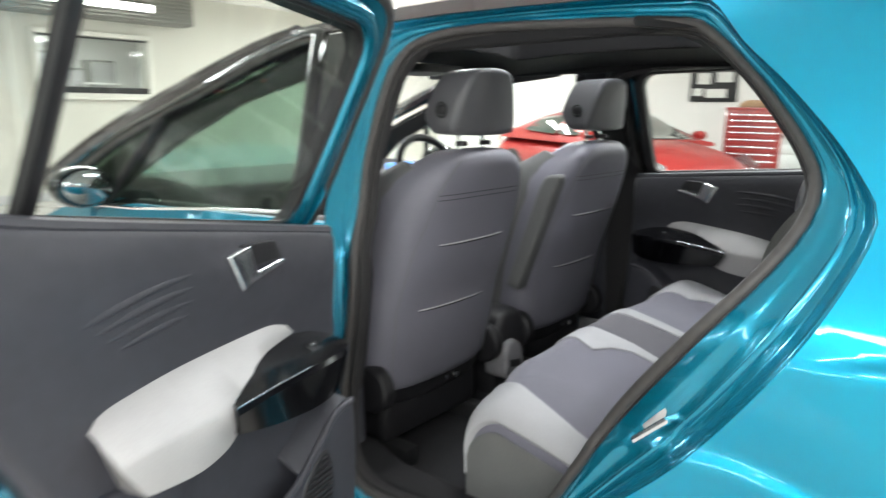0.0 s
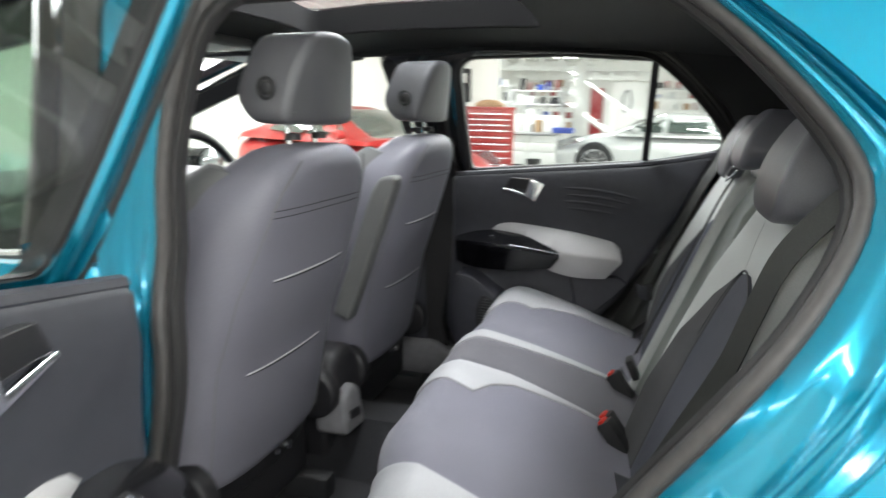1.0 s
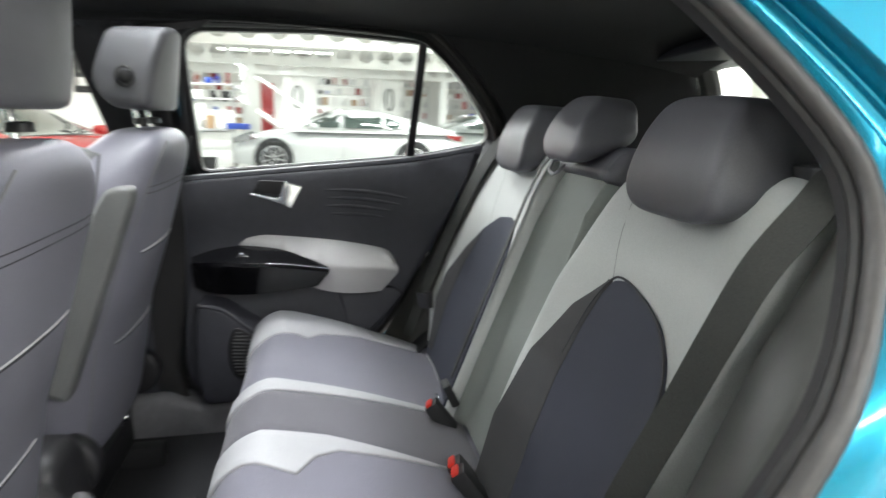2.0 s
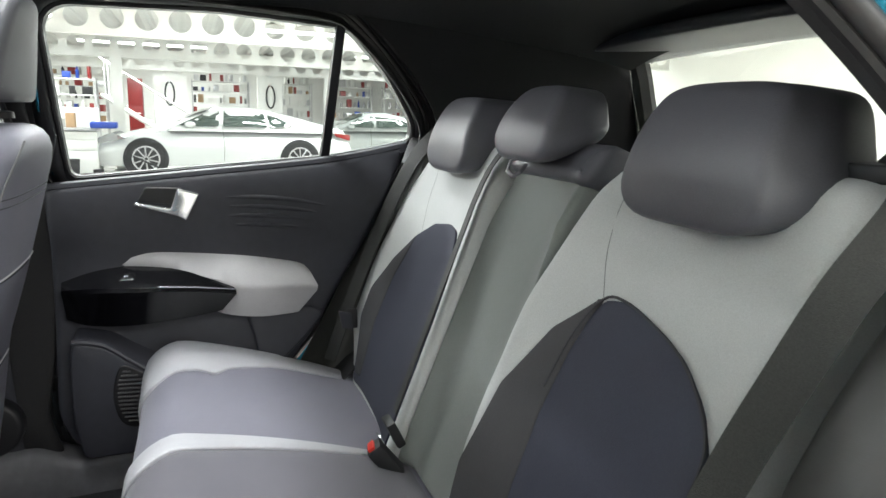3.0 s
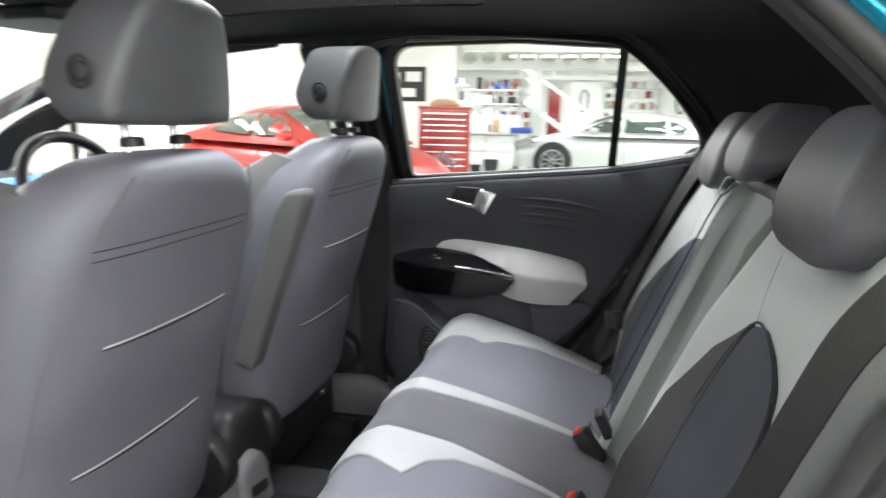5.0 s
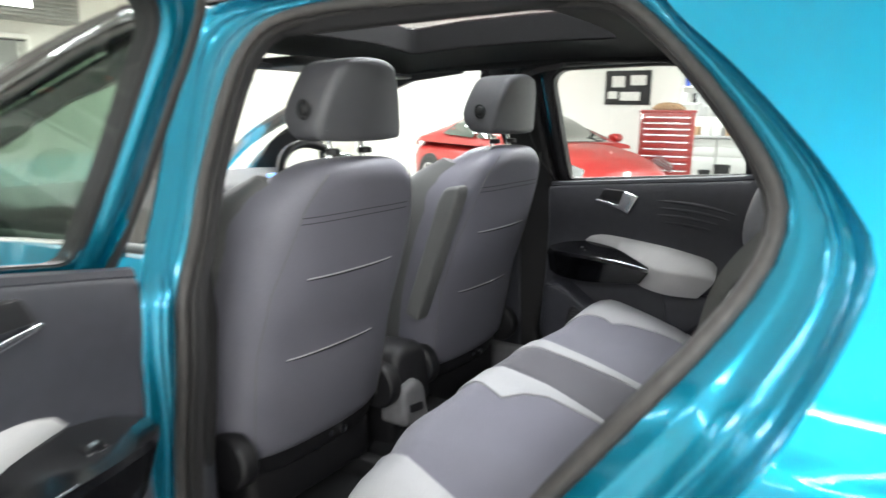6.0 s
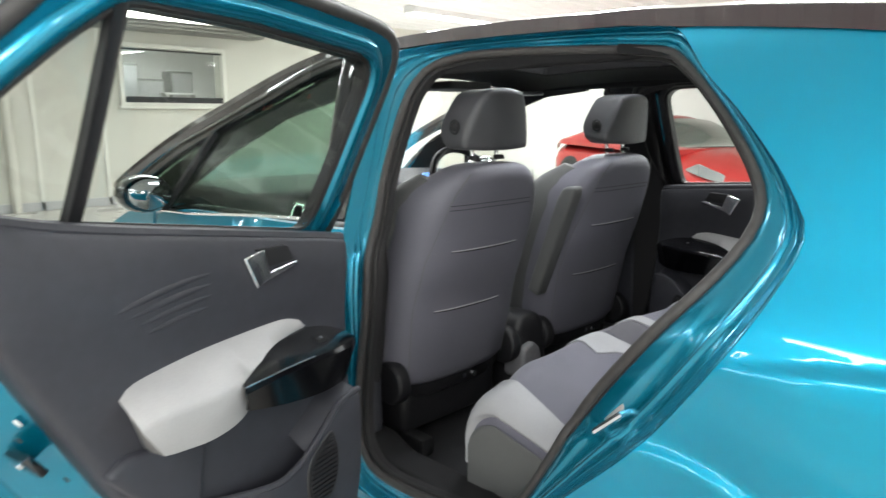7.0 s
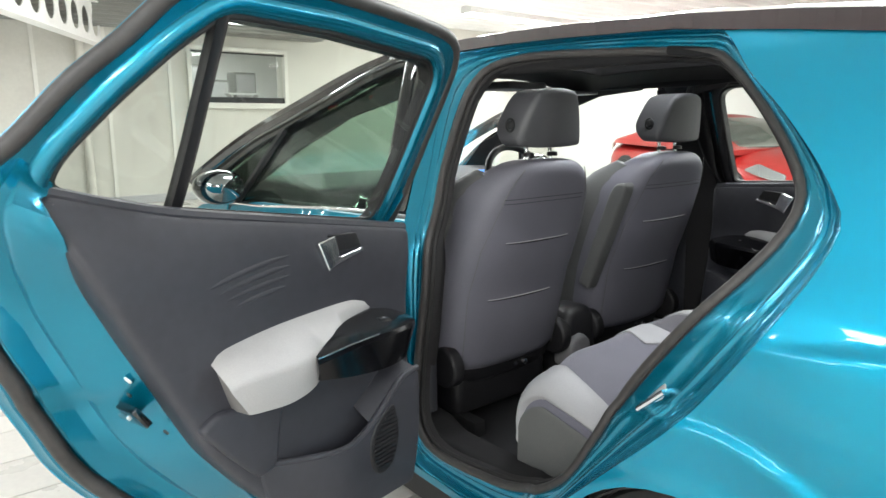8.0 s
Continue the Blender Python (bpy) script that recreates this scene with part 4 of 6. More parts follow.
    # lines of the armrest from its rear end forward, as y, z, distance from the car's middle
    sub("armrest", along([
        [(0.402, 0.893, 0.74), (0.42, 0.912, 0.74), (0.47, 0.926, 0.74), (0.58, 0.947, 0.74), (0.76, 0.968, 0.74), (0.82, 0.966, 0.74), (0.885, 0.945, 0.74)],
        [(0.396, 0.886, 0.715), (0.415, 0.905, 0.714), (0.46, 0.919, 0.713), (0.58, 0.942, 0.713), (0.76, 0.963, 0.716), (0.82, 0.961, 0.718), (0.88, 0.944, 0.728)],
        [(0.386, 0.860, 0.650), (0.40, 0.868, 0.645), (0.44, 0.874, 0.641), (0.58, 0.884, 0.640), (0.70, 0.912, 0.674), (0.80, 0.932, 0.705), (0.875, 0.940, 0.724)],
        [(0.390, 0.848, 0.645), (0.405, 0.855, 0.640), (0.44, 0.860, 0.636), (0.58, 0.870, 0.634), (0.70, 0.885, 0.690), (0.80, 0.905, 0.715), (0.875, 0.93, 0.73)],
        [(0.440, 0.790, 0.656), (0.47, 0.789, 0.652), (0.55, 0.790, 0.650), (0.64, 0.805, 0.672), (0.72, 0.85, 0.72), (0.875, 0.92, 0.738)],
        [(0.448, 0.781, 0.74), (0.48, 0.780, 0.74), (0.55, 0.779, 0.74), (0.64, 0.80, 0.74), (0.72, 0.85, 0.74), (0.875, 0.92, 0.744)]]), M["armrest"], "pale grey armrest", sharp=62)
    sub("switch_block", along([
        [(0.66, 0.915, 0.735), (0.72, 0.932, 0.735), (0.80, 0.940, 0.735), (0.88, 0.937, 0.74), (0.94, 0.928, 0.74), (1.004, 0.908, 0.74)],
        [(0.625, 0.903, 0.690), (0.70, 0.922, 0.692), (0.79, 0.930, 0.694), (0.87, 0.929, 0.697), (0.935, 0.922, 0.702), (1.002, 0.904, 0.716)],
        [(0.598, 0.872, 0.632), (0.70, 0.890, 0.622), (0.84, 0.902, 0.618), (0.93, 0.904, 0.634), (0.998, 0.894, 0.682)],
        [(0.598, 0.862, 0.628), (0.70, 0.880, 0.617), (0.84, 0.892, 0.613), (0.93, 0.893, 0.630), (0.998, 0.884, 0.680)],
        [(0.634, 0.815, 0.655), (0.72, 0.806, 0.646), (0.84, 0.800, 0.646), (0.94, 0.804, 0.664), (0.996, 0.815, 0.700)],
        [(0.650, 0.800, 0.74), (0.72, 0.793, 0.74), (0.84, 0.788, 0.74), (0.94, 0.790, 0.74), (1.0, 0.81, 0.745)]]), M["block"], "gloss black switch panel", sharp=28)
    sub("window_switch", slab(refine(rounded([(0.832, 0.648), (0.872, 0.648), (0.872, 0.678), (0.832, 0.678)], 0.008, 3), 0.02), lambda y, x, w: (s * x, y, 0.9235 + (x - 0.67) * 0.48 - w), 0.016, 0.004, 0.03), M["block"])
    sub("switch_mark", box((s * 0.664, 0.852, 0.9215), (0.007, 0.010, 0.002), 0.0, pose(0, 0, 0, 0, -25 * s, 0)), M["chrome"])
    sub("trim_line", tube([(s * 0.6305, 0.60, 0.875), (s * 0.6205, 0.70, 0.892), (s * 0.617, 0.78, 0.900)], 0.002, 6), M["chrome"])
    # door handle
    hx = 0.7085
    sub("handle_recess", slab(refine(rounded([(0.815, 1.098), (0.795, 1.132), (0.710, 1.128), (0.728, 1.088)], 0.006, 3), 0.02), lambda y, z, w: (s * (hx + w), y, z), 0.02, 0.002, 0.03), M["trim_dark"])
    sub("handle", slab(refine(rounded([(0.722, 1.128), (0.668, 1.112), (0.705, 1.045), (0.728, 1.058), (0.826, 1.088), (0.822, 1.097), (0.740, 1.078)], 0.005, 3), 0.015), lambda y, z, w: (s * (hx - 0.004 + 0.02 * abs(y - 0.70) + w), y, z), 0.016, 0.004, 0.03), M["chrome"], "satin chrome door pull")
    # pressed pleats behind the handle
    for k in range(4):
        z0 = 1.098 - 0.026 * k
        pts = [(y + 0.02, z0 - (0.10 if s > 0 else 0.24) * (0.64 - 0.02 * k - y) - 0.02 * ((y - 0.48) / 0.2) ** 2 + 0.012) for y in np.linspace(0.30 + 0.03 * k - (0.05 if s > 0 else 0), 0.64 - 0.01 * k + (0.02 if s > 0 else 0), 14)]
        pts = [(s * (card_x(z) + 0.0062), y, z) for y, z in pts]
        sub("pleat", tube(pts, lambda f: 0.0015 + 0.0075 * math.sin(math.pi * f) ** 0.8, 10), M["trim"])
    # map pocket with its lip, speaker grille
    lowc = refine(rounded([(0.36, 0.765), (0.40, 0.790), (0.575, 0.785), (0.556, 0.72), (0.545, 0.64), (0.50, 0.625), (0.42, 0.70)], 0.015), 0.03)
    sub("lower_panel", slab(lowc, lambda y, z, w: (s * (card_x(z) - 0.016 + w), y, z), 0.03, 0.010, 0.04), M["trim"])
    pk = refine(rounded([(0.985, 0.768), (0.918, 0.753), (0.86, 0.706), (0.806, 0.664), (0.76, 0.641), (0.711, 0.629), (0.60, 0.634), (0.515, 0.645), (0.505, 0.62), (0.53, 0.56), (0.63, 0.475), (0.72, 0.452), (0.985, 0.458), (0.998, 0.56), (0.995, 0.70)], 0.02), 0.025)

    def bin_x(y):
        t = min(1.0, max(0.0, (0.74 - y) / 0.24))
        return 0.652 + 0.048 * t * t * (3 - 2 * t)
    sub("pocket", slab(pk, lambda y, z, w: (s * (bin_x(y) + 0.03 * max(0, 0.6 - z) + w), y, z), 0.016, 0.007, 0.03), M["trim"], "charcoal door pocket")
    ledge = curve([(0.985, 0.767), (0.918, 0.752), (0.86, 0.705), (0.806, 0.663)], 6, False)
    sub("pocket_ledge", shell([[(s * (bin_x(y) + 0.008 + 0.065 * f), y - 0.01 * f, z + 0.022 * f + 0.03 * f * max(0, 0.92 - y) / 0.13) for y, z in ledge] for f in (0.0, 0.35, 0.7, 1.0)], 0.004), M["trim"])
    sub("pocket_floor", slab(refine(rounded([(0.97, 0.665), (0.97, 0.73), (0.56, 0.73), (0.62, 0.69), (0.74, 0.665)], 0.01), 0.04), lambda y, x, w: (s * x, y, 0.53 - w), 0.02, 0.004, 0.05), M["trim_dark"])
    sub("pocket_lip", tube([(s * (bin_x(y) + 0.006), y, z) for y, z in curve([(0.985, 0.769), (0.918, 0.754), (0.86, 0.707), (0.806, 0.665), (0.76, 0.642), (0.711, 0.630), (0.60, 0.635), (0.52, 0.645)], 6, False)], 0.008, 8), M["trim"])
    grille = ccw(curve([(0.803, 0.640), (0.845, 0.682), (0.885, 0.694), (0.906, 0.62), (0.893, 0.55), (0.855, 0.528), (0.82, 0.538), (0.798, 0.585)], 4))
    sub("speaker_base", slab(grille, lambda y, z, w: (s * (0.649 + 0.03 * max(0, 0.6 - z) + w), y, z), 0.012, 0.004, 0.04), M["trim_dark"])
    gp = np.array(grille)
    for k in range(16):
        z = 0.515 + 0.011 * k
        ys = [y for y in np.linspace(0.78, 0.93, 60) if inside(np.array([[y, z]]), gp)[0] and edge_gap(np.array([[y, z]]), gp)[0] > 0.010]
        if len(ys) > 3:
            sub("grille_slat", tube([(s * (0.647 + 0.03 * max(0, 0.6 - z)), y, z + 0.004 * math.sin((y - 0.85) * 20)) for y in np.linspace(ys[0], ys[-1], 8)], 0.0034, 5), M["trim_dark"])
    # latch in the rear edge
    sub("latch", box((s * 0.798, 0.283, 0.801), (0.06, 0.016, 0.050), 0.004, pose(0, 0, 0, 38, 0, 0)), M["piano"], "black latch")
    sub("latch_claw", box((s * 0.815, 0.276, 0.797), (0.03, 0.012, 0.012), 0.003, pose(0, 0, 0, 38, 0, 0)), M["chrome"])
    sub("edge_bolt", lathe([(0.001, 0.004), (0.008, 0.003), (0.009, 0)], Matrix.Translation((s * 0.80, 0.274, 0.871)) @ pose(0, 0, 0, 128, 0, 0), 10), M["paper"])
    for yy, zz in ((0.344, 0.752), (0.270, 0.846)):
        sub("grommet", lathe([(0.001, 0.003), (0.006, 0.003), (0.007, 0)], Matrix.Translation((s * 0.79, yy, zz)) @ pose(0, 0, 0, 128, 0, 0), 10), M["black"])
    sub("hinge_strap", box((s * 0.855, 1.10, 0.82), (0.04, 0.09, 0.03), 0.006), M["black"])
    sub("check_arm", box((s * 0.80, 1.10, 0.62), (0.03, 0.12, 0.04), 0.006), M["black"])
    if opened:
        # the hinges lean, so that the free end rises as the door swings out
        piv = Matrix.Translation(moved) @ Matrix.Rotation(radians(opened * s), 4, "Z") @ Matrix.Rotation(radians(-LIFT), 4, "X") @ Matrix.Rotation(radians(TWIST * s), 4, "Y") @ Matrix.Translation((-hinge[0], -hinge[1], -hinge[2]))
        for o in [door] + kids:
            o.data.transform(piv)
    return door


OPENED, LIFT, TWIST = 74.1, 5.4, 1.2
rear_door(-1, OPENED)
rear_door(1, 0)

# ---- seats ----
def back_map(cx):
    """The rear face of a front seat's back, which leans: u across, v height, w forward into the seat."""
    def f(u, v, w):
        q = (u / 0.30) ** 2
        fwd = w + 0.055 * q * q + 0.012 * q
        y = 1.0 + 0.35 * (1.024 - v) - 0.02 * math.sin(max(0, min(1, (v - 0.5) / 0.8)) * math.pi) + 0.02
        y -= 0.2 * max(0.0, 0.85 - v)
        return (cx + u, y + 0.944 * fwd, v + 0.33 * fwd * max(0.0, 1 - max(0.0, v - 1.10) / 0.17))
    return f


def front_seat(cx, label):
    seat = thing("front_seat", label, "car seat", (cx, 1.25, 0.36), "front seats of the car")
    f = back_map(cx)
    half = [(0.0, 1.297), (0.11, 1.292), (0.180, 1.262), (0.232, 1.200), (0.265, 1.12), (0.285, 1.0), (0.290, 0.86), (0.285, 0.72), (0.272, 0.60), (0.235, 0.555), (0.12, 0.545)]
    out = curve(half + [(-a, b) for a, b in half[:0:-1]] , 4)
    part("backrest", slab(out, f, 0.17, 0.055, 0.035, 5), M["seat"], seat, "violet-grey leatherette backrest")
    # side bolsters round the front edge
    for s in (-1, 1):
        rows = []
        for v, w, d in ((0.56, 0.045, 0.06), (0.66, 0.06, 0.07), (0.80, 0.07, 0.08), (0.95, 0.075, 0.085), (1.08, 0.07, 0.08), (1.18, 0.055, 0.06), (1.25, 0.03, 0.035)):
            x = interp(v, [(0.56, 0.255), (0.7, 0.27), (0.9, 0.275), (1.05, 0.262), (1.18, 0.225), (1.25, 0.19)])
            rows.append([Vector(f(s * x, v, 0.10)) + Vector((s * w * 0.55 * math.cos(a), d * (0.9 + math.sin(a)), 0.3 * d * math.sin(a))) for a in np.linspace(0, 2 * math.pi, 14, endpoint=False)])
        part("bolster", loft(rows, True, True), M["seat_side"], seat, "grey padded side bolster")
    # vertical seams, double cross seams, two slit pockets
    for s in (-1, 1):
        part("side_seam", tube([f(s * interp(v, [(0.58, 0.225), (0.8, 0.238), (1.0, 0.232), (1.2, 0.185), (1.27, 0.14)]), v, 0.0006) for v in np.linspace(0.58, 1.27, 24)], 0.0016, 5), M["seat_side"], seat)
    for v in (1.178, 1.164):
        part("cross_seam", tube([f(u, v - 0.004 * (u / 0.2) ** 2, 0.0) for u in np.linspace(-0.19, 0.17, 16)], 0.0010, 5), M["thread_dark"], seat)
    for v, a, b in ((1.026, -0.15, 0.145), (0.825, -0.165, 0.13)):
        part("slit_pocket", tube([f(u, v, 0.001) for u in np.linspace(a, b, 12)], lambda t: 0.0016 + 0.0024 * math.sin(math.pi * t), 6), M["thread_dark"], seat)
        part("stitching", tube([f(u, v + 0.0045, -0.0008) for u in np.linspace(a, b, 12)], 0.0017, 5), M["thread"], seat)
    # lower edge cover with its bolt, and the base
    part("lower_trim", slab(refine(rounded([(-0.25, 0.50), (0.25, 0.50), (0.262, 0.575), (-0.262, 0.575)], 0.02), 0.05), lambda u, v, w: f(u, v, w + 0.02), 0.10, 0.015, 0.06), M["trim_dark"], seat)
    part("anchor_bolt", lathe([(0.001, 0.010), (0.011, 0.008), (0.013, 0.0)], Matrix.Translation(Vector(f(0.085, 0.535, 0.018))) @ pose(0, 0, 0, 90, 0, 0), 12), M["chrome"], seat, "chrome anchor stud")
    part("map_light", lathe([(0.001, 0.006), (0.007, 0.005), (0.008, 0.0)], Matrix.Translation(Vector(f(0.04, 0.537, 0.018))) @ pose(0, 0, 0, 90, 0, 0), 10), M["trim"], seat)
    cover = rounded([(-0.28, 1.24), (0.28, 1.24), (0.28, 1.62), (-0.28, 1.62)], 0.08)
    part("seat_cushion", slab(refine(cover, 0.06), lambda u, y, w: (cx + u, y, 0.66 + 0.10 * (y - 1.2) + 0.03 * (u / 0.28) ** 4 - w), 0.14, 0.05, 0.07), M["cushion"], seat)
    part("seat_base", slab(refine(rounded([(-0.23, 1.16), (0.23, 1.16), (0.23, 1.58), (-0.23, 1.58)], 0.04), 0.08), lambda u, y, w: (cx + u, y, 0.54 - w), 0.14, 0.02, 0.1), M["trim_dark"], seat)
    for s in (-1, 1):
        part("recliner_cover", slab(curve([(0.07 * math.cos(a), 0.07 * math.sin(a)) for a in np.linspace(0, 2 * math.pi, 10, endpoint=False)], 3), lambda a, b, w, s=s: (cx + s * (0.295 - w), 1.16 + a, 0.60 + b), 0.05, 0.012, 0.05), M["trim_dark"], seat)
        part("seat_rail", box((cx + s * 0.19, 1.36, 0.375), (0.05, 0.56, 0.06), 0.008), M["black"], seat)
    if cx > 0:
        # folding armrest on the inboard side of this seat
        part("folding_armrest", slab(refine(rounded([(0.76, 0.035), (1.165, 0.022), (1.192, 0.032), (1.188, 0.075), (1.15, 0.088), (0.78, 0.092)], 0.014), 0.03), lambda v, d, w: (cx - 0.322 + w, 1.0 + 0.35 * (1.024 - v) + d, v), 0.062, 0.012, 0.05), M["seat_side"], seat, "grey folded-up armrest")
    # headrest on two posts
    ho = curve([(-0.105, 1.337), (0.0, 1.334), (0.105, 1.337), (0.148, 1.347), (0.130, 1.42), (0.098, 1.488), (0.070, 1.511), (0.0, 1.519), (-0.070, 1.511), (-0.100, 1.488), (-0.131, 1.42), (-0.144, 1.349)], 4)

    def hf(u, v, w):
        return (cx + 0.01 + u * (1 + 0.25 * w), 0.935 + 0.16 * (1.44 - v) * 0.8 + 0.02 * (u / 0.13) ** 2 + w * (0.40 + 0.60 * math.sin(min(1.0, max(0.0, (v - 1.325) / 0.09)) * math.pi / 2)), v)
    rest = part("headrest", slab(ho, hf, 0.125, 0.016, 0.025, 4, mid=(0.024,), hold=0.006), M["head_front"], seat, "dark grey leatherette headrest")
    part("release_button", lathe([(0.001, 0.004), (0.010, 0.004), (0.013, 0.002), (0.014, -0.002)], Matrix.Translation((cx - 0.1335, 1.012, 1.405)) @ pose(0, 0, 0, 0, -90, 0), 16), M["black"], rest)
    part("button_ring", tube([(cx - 0.1345, 1.012 + 0.017 * math.cos(a), 1.405 + 0.020 * math.sin(a)) for a in np.linspace(0, 2 * math.pi, 20, endpoint=False)], 0.003, 6, True), M["black"], rest)
    part("headrest_seam", tube([hf(u, 1.345, 0.02) for u in np.linspace(-0.12, 0.12, 8)], 0.002, 4), M["thread_dark"], rest)
    for s in (-1, 1):
        part("headrest_post", tube([(cx + s * 0.055, 1.01, 1.27), (cx + s * 0.055, 1.02, 1.36)], 0.0065, 10), M["chrome"], seat, "chrome post")
        part("post_sleeve", lathe([(0.018, 0.0), (0.017, 0.012), (0.010, 0.014)], Matrix.Translation((cx + s * 0.055, 1.005, 1.305)), 14), M["trim_dark"], seat)
    return seat


front_seat(-0.40, "violet-grey passenger seat with dark headrest, seen from behind")
front_seat(0.34, "violet-grey driver's seat with dark headrest and folded armrest")

bench = thing("rear_bench_seat", "grey and pale two-tone rear bench seat with three headrests", "car seat", (0, 0.5, 0.36))


def seat_top(x, y, w):
    """The rear cushion: its top slopes back, its front rolls down."""
    z = 0.61 + 0.32 * (y - 0.36) + 0.012 * math.sin(max(0, min(1, (y - 0.36) / 0.45)) * math.pi)
    hollow = 0.018 * (math.cos((abs(x) - 0.38) / 0.25 * math.pi / 2) ** 2 if abs(abs(x) - 0.38) < 0.25 else 0)
    z -= hollow * 0.6
    t = min(1.0, max(0.0, (-x - 0.42) / 0.26))
    front = 0.74 - 0.07 * t * t * (3 - 2 * t)
    d = max(0.0, y - front)
    if d > 0:
        a = min(d / 0.09, 1.75)
        y = front + 0.09 * math.sin(min(a, math.pi / 2)) + (0.0 if a < math.pi / 2 else -0.01 * (a - 1.57))
        z = z - 0.32 * d - 0.09 * (1 - math.cos(min(a, math.pi / 2))) - max(0, d - 0.1414) * 1.0 + 0.32 * 0
    e = max(0.0, abs(x) - 0.66)
    if e > 0:
        b = min(e / 0.06, math.pi / 2)
        xs = 0.66 + 0.06 * math.sin(b)
        z = z - 0.06 * (1 - math.cos(b)) - max(0, e - 0.0942) * 1.0
        x = math.copysign(xs, x)
    return (x - w * min(1.0, e / 0.06) * (1 if x > 0 else -1), y - w * min(1.0, d / 0.09), z - w)


# cushion body: top, rolled front and ends in one padded skin
UX0, UX1, VY0, VY1 = -0.95, 0.95, 0.28, 1.16
cush = refine([(UX0, VY0), (UX1, VY0), (UX1, VY1), (UX0, VY1)], 0.03)
part("cushion", sheet(refine(cush, 0.02), seat_top, 0.05, 0.02), M["cushion"], bench, "violet-grey fabric seat cushion")


def proud(f, h):
    return lambda u, v, w: f(u, v, w - h)


def panel(name, pts, f, m, h=0.004, label="", r=0.01, step=0.03, smoothed=False):
    o = curve(pts, 5) if smoothed else refine(rounded(pts, r, 3), 0.02)
    return part(name, slab(ccw(o), proud(f, h), h + 0.004, 0.0035, step, 3, False), m, bench, label)


panel("middle_panel", [(-0.125, 1.07), (0.055, 1.07), (0.055, 0.80), (0.15, 0.37), (0.13, 0.30), (-0.13, 0.30), (-0.115, 0.40), (-0.10, 0.62), (-0.125, 0.80)], seat_top, M["cushion_dark"], 0.003, "darker grey middle strip")
panel("pale_stripe", [(-0.215, 1.07), (-0.225, 0.77), (-0.250, 0.675), (-0.190, 0.645), (-0.150, 0.60), (-0.125, 0.45), (-0.118, 0.38), (-0.110, 0.42), (-0.098, 0.62), (-0.125, 0.79), (-0.135, 1.07)], seat_top, M["white"], 0.0055, "pale grey stripe", 0.006)
panel("pale_stripe", [(0.058, 1.07), (0.060, 0.80), (0.150, 0.36), (0.172, 0.36), (0.128, 0.80), (0.125, 1.07)], seat_top, M["white"], 0.007, "pale grey stripe", 0.012, 0.02)
panel("pale_edge", [(0.455, 0.80), (0.492, 0.70), (0.475, 0.665), (0.52, 0.63), (0.575, 0.52), (0.60, 0.34), (0.66, 0.33), (0.70, 0.45), (0.71, 0.66), (0.69, 0.80), (0.65, 1.0), (0.47, 1.0)], seat_top, M["white"], 0.0055, "pale grey outer edge", 0.01)
panel("pale_edge", [(-0.605, 0.885), (-0.60, 0.80), (-0.62, 0.68), (-0.65, 0.50), (-0.66, 0.34), (-0.72, 0.34), (-0.735, 0.50), (-0.75, 0.66), (-0.765, 0.80), (-0.765, 0.87), (-0.72, 0.895), (-0.66, 0.90)], seat_top, M["white"], 0.011, "pale grey outer edge", 0.01, 0.018)
side_low = [(-0.60, 0.905), (-0.66, 0.918), (-0.72, 0.912), (-0.775, 0.885), (-0.785, 0.80), (-0.775, 0.62), (-0.755, 0.45), (-0.96, 0.45), (-0.97, 0.80), (-0.97, 1.13), (-0.60, 1.13)]
panel("side_panel", side_low, seat_top, M["seat_side"], 0.007, "mid grey side of the cushion", 0.01, 0.02)
part("under_trim", slab(refine(rounded([(-0.70, 0.36), (0.70, 0.36), (0.70, 0.56), (-0.70, 0.56)], 0.02), 0.08), lambda x, z, w: (x, 0.80 - w, z), 0.45, 0.02, 0.12), M["trim_dark"], bench)


def seat_back(x, z, w):
    """The face of the rear backrest, padded: w backwards."""
    bulge = 0.0
    for c, hw in ((-0.37, 0.25), (0.43, 0.27)):
        t = (x - c) / hw
        if abs(t) < 1.15:
            bulge = -0.018 + 0.05 * min(1.0, abs(t)) ** 3
            if abs(t) > 1:
                bulge = 0.032 - 0.032 * (abs(t) - 1) / 0.15
    y = 0.135 + 0.40 * (1.051 - z) + bulge * (1 if z < 1.15 else max(0, 1 - (z - 1.15) / 0.12))
    top = max(0.0, z - 1.20)
    y -= 1.2 * top ** 1.5
    return (x, y - 0.93 * w, z - 0.37 * w)


half_l = rounded([(-0.580, 0.56), (-0.125, 0.56), (-0.105, 0.80), (-0.118, 1.02), (-0.165, 1.20), (-0.215, 1.262), (-0.60, 1.262), (-0.66, 1.225), (-0.635, 1.14), (-0.595, 1.03), (-0.582, 0.92), (-0.575, 0.78)], 0.03)
mid_b = rounded([(-0.118, 0.60), (0.155, 0.60), (0.155, 0.80), (0.150, 1.10), (0.135, 1.215), (-0.135, 1.215), (-0.120, 1.02), (-0.105, 0.80)], 0.015)
half_r = rounded([(0.16, 0.56), (0.60, 0.56), (0.71, 0.74), (0.71, 0.92), (0.68, 1.10), (0.62, 1.24), (0.56, 1.262), (0.22, 1.262), (0.155, 1.20), (0.155, 1.0), (0.16, 0.80)], 0.035)
part("backrest_section", slab(refine(half_l, 0.03), seat_back, 0.14, 0.03, 0.03, 5), M["back_pale"], bench, "pale grey outer backrest")
part("backrest_section", slab(refine(half_r, 0.03), seat_back, 0.14, 0.03, 0.03, 5), M["back_pale"], bench, "pale grey outer backrest")
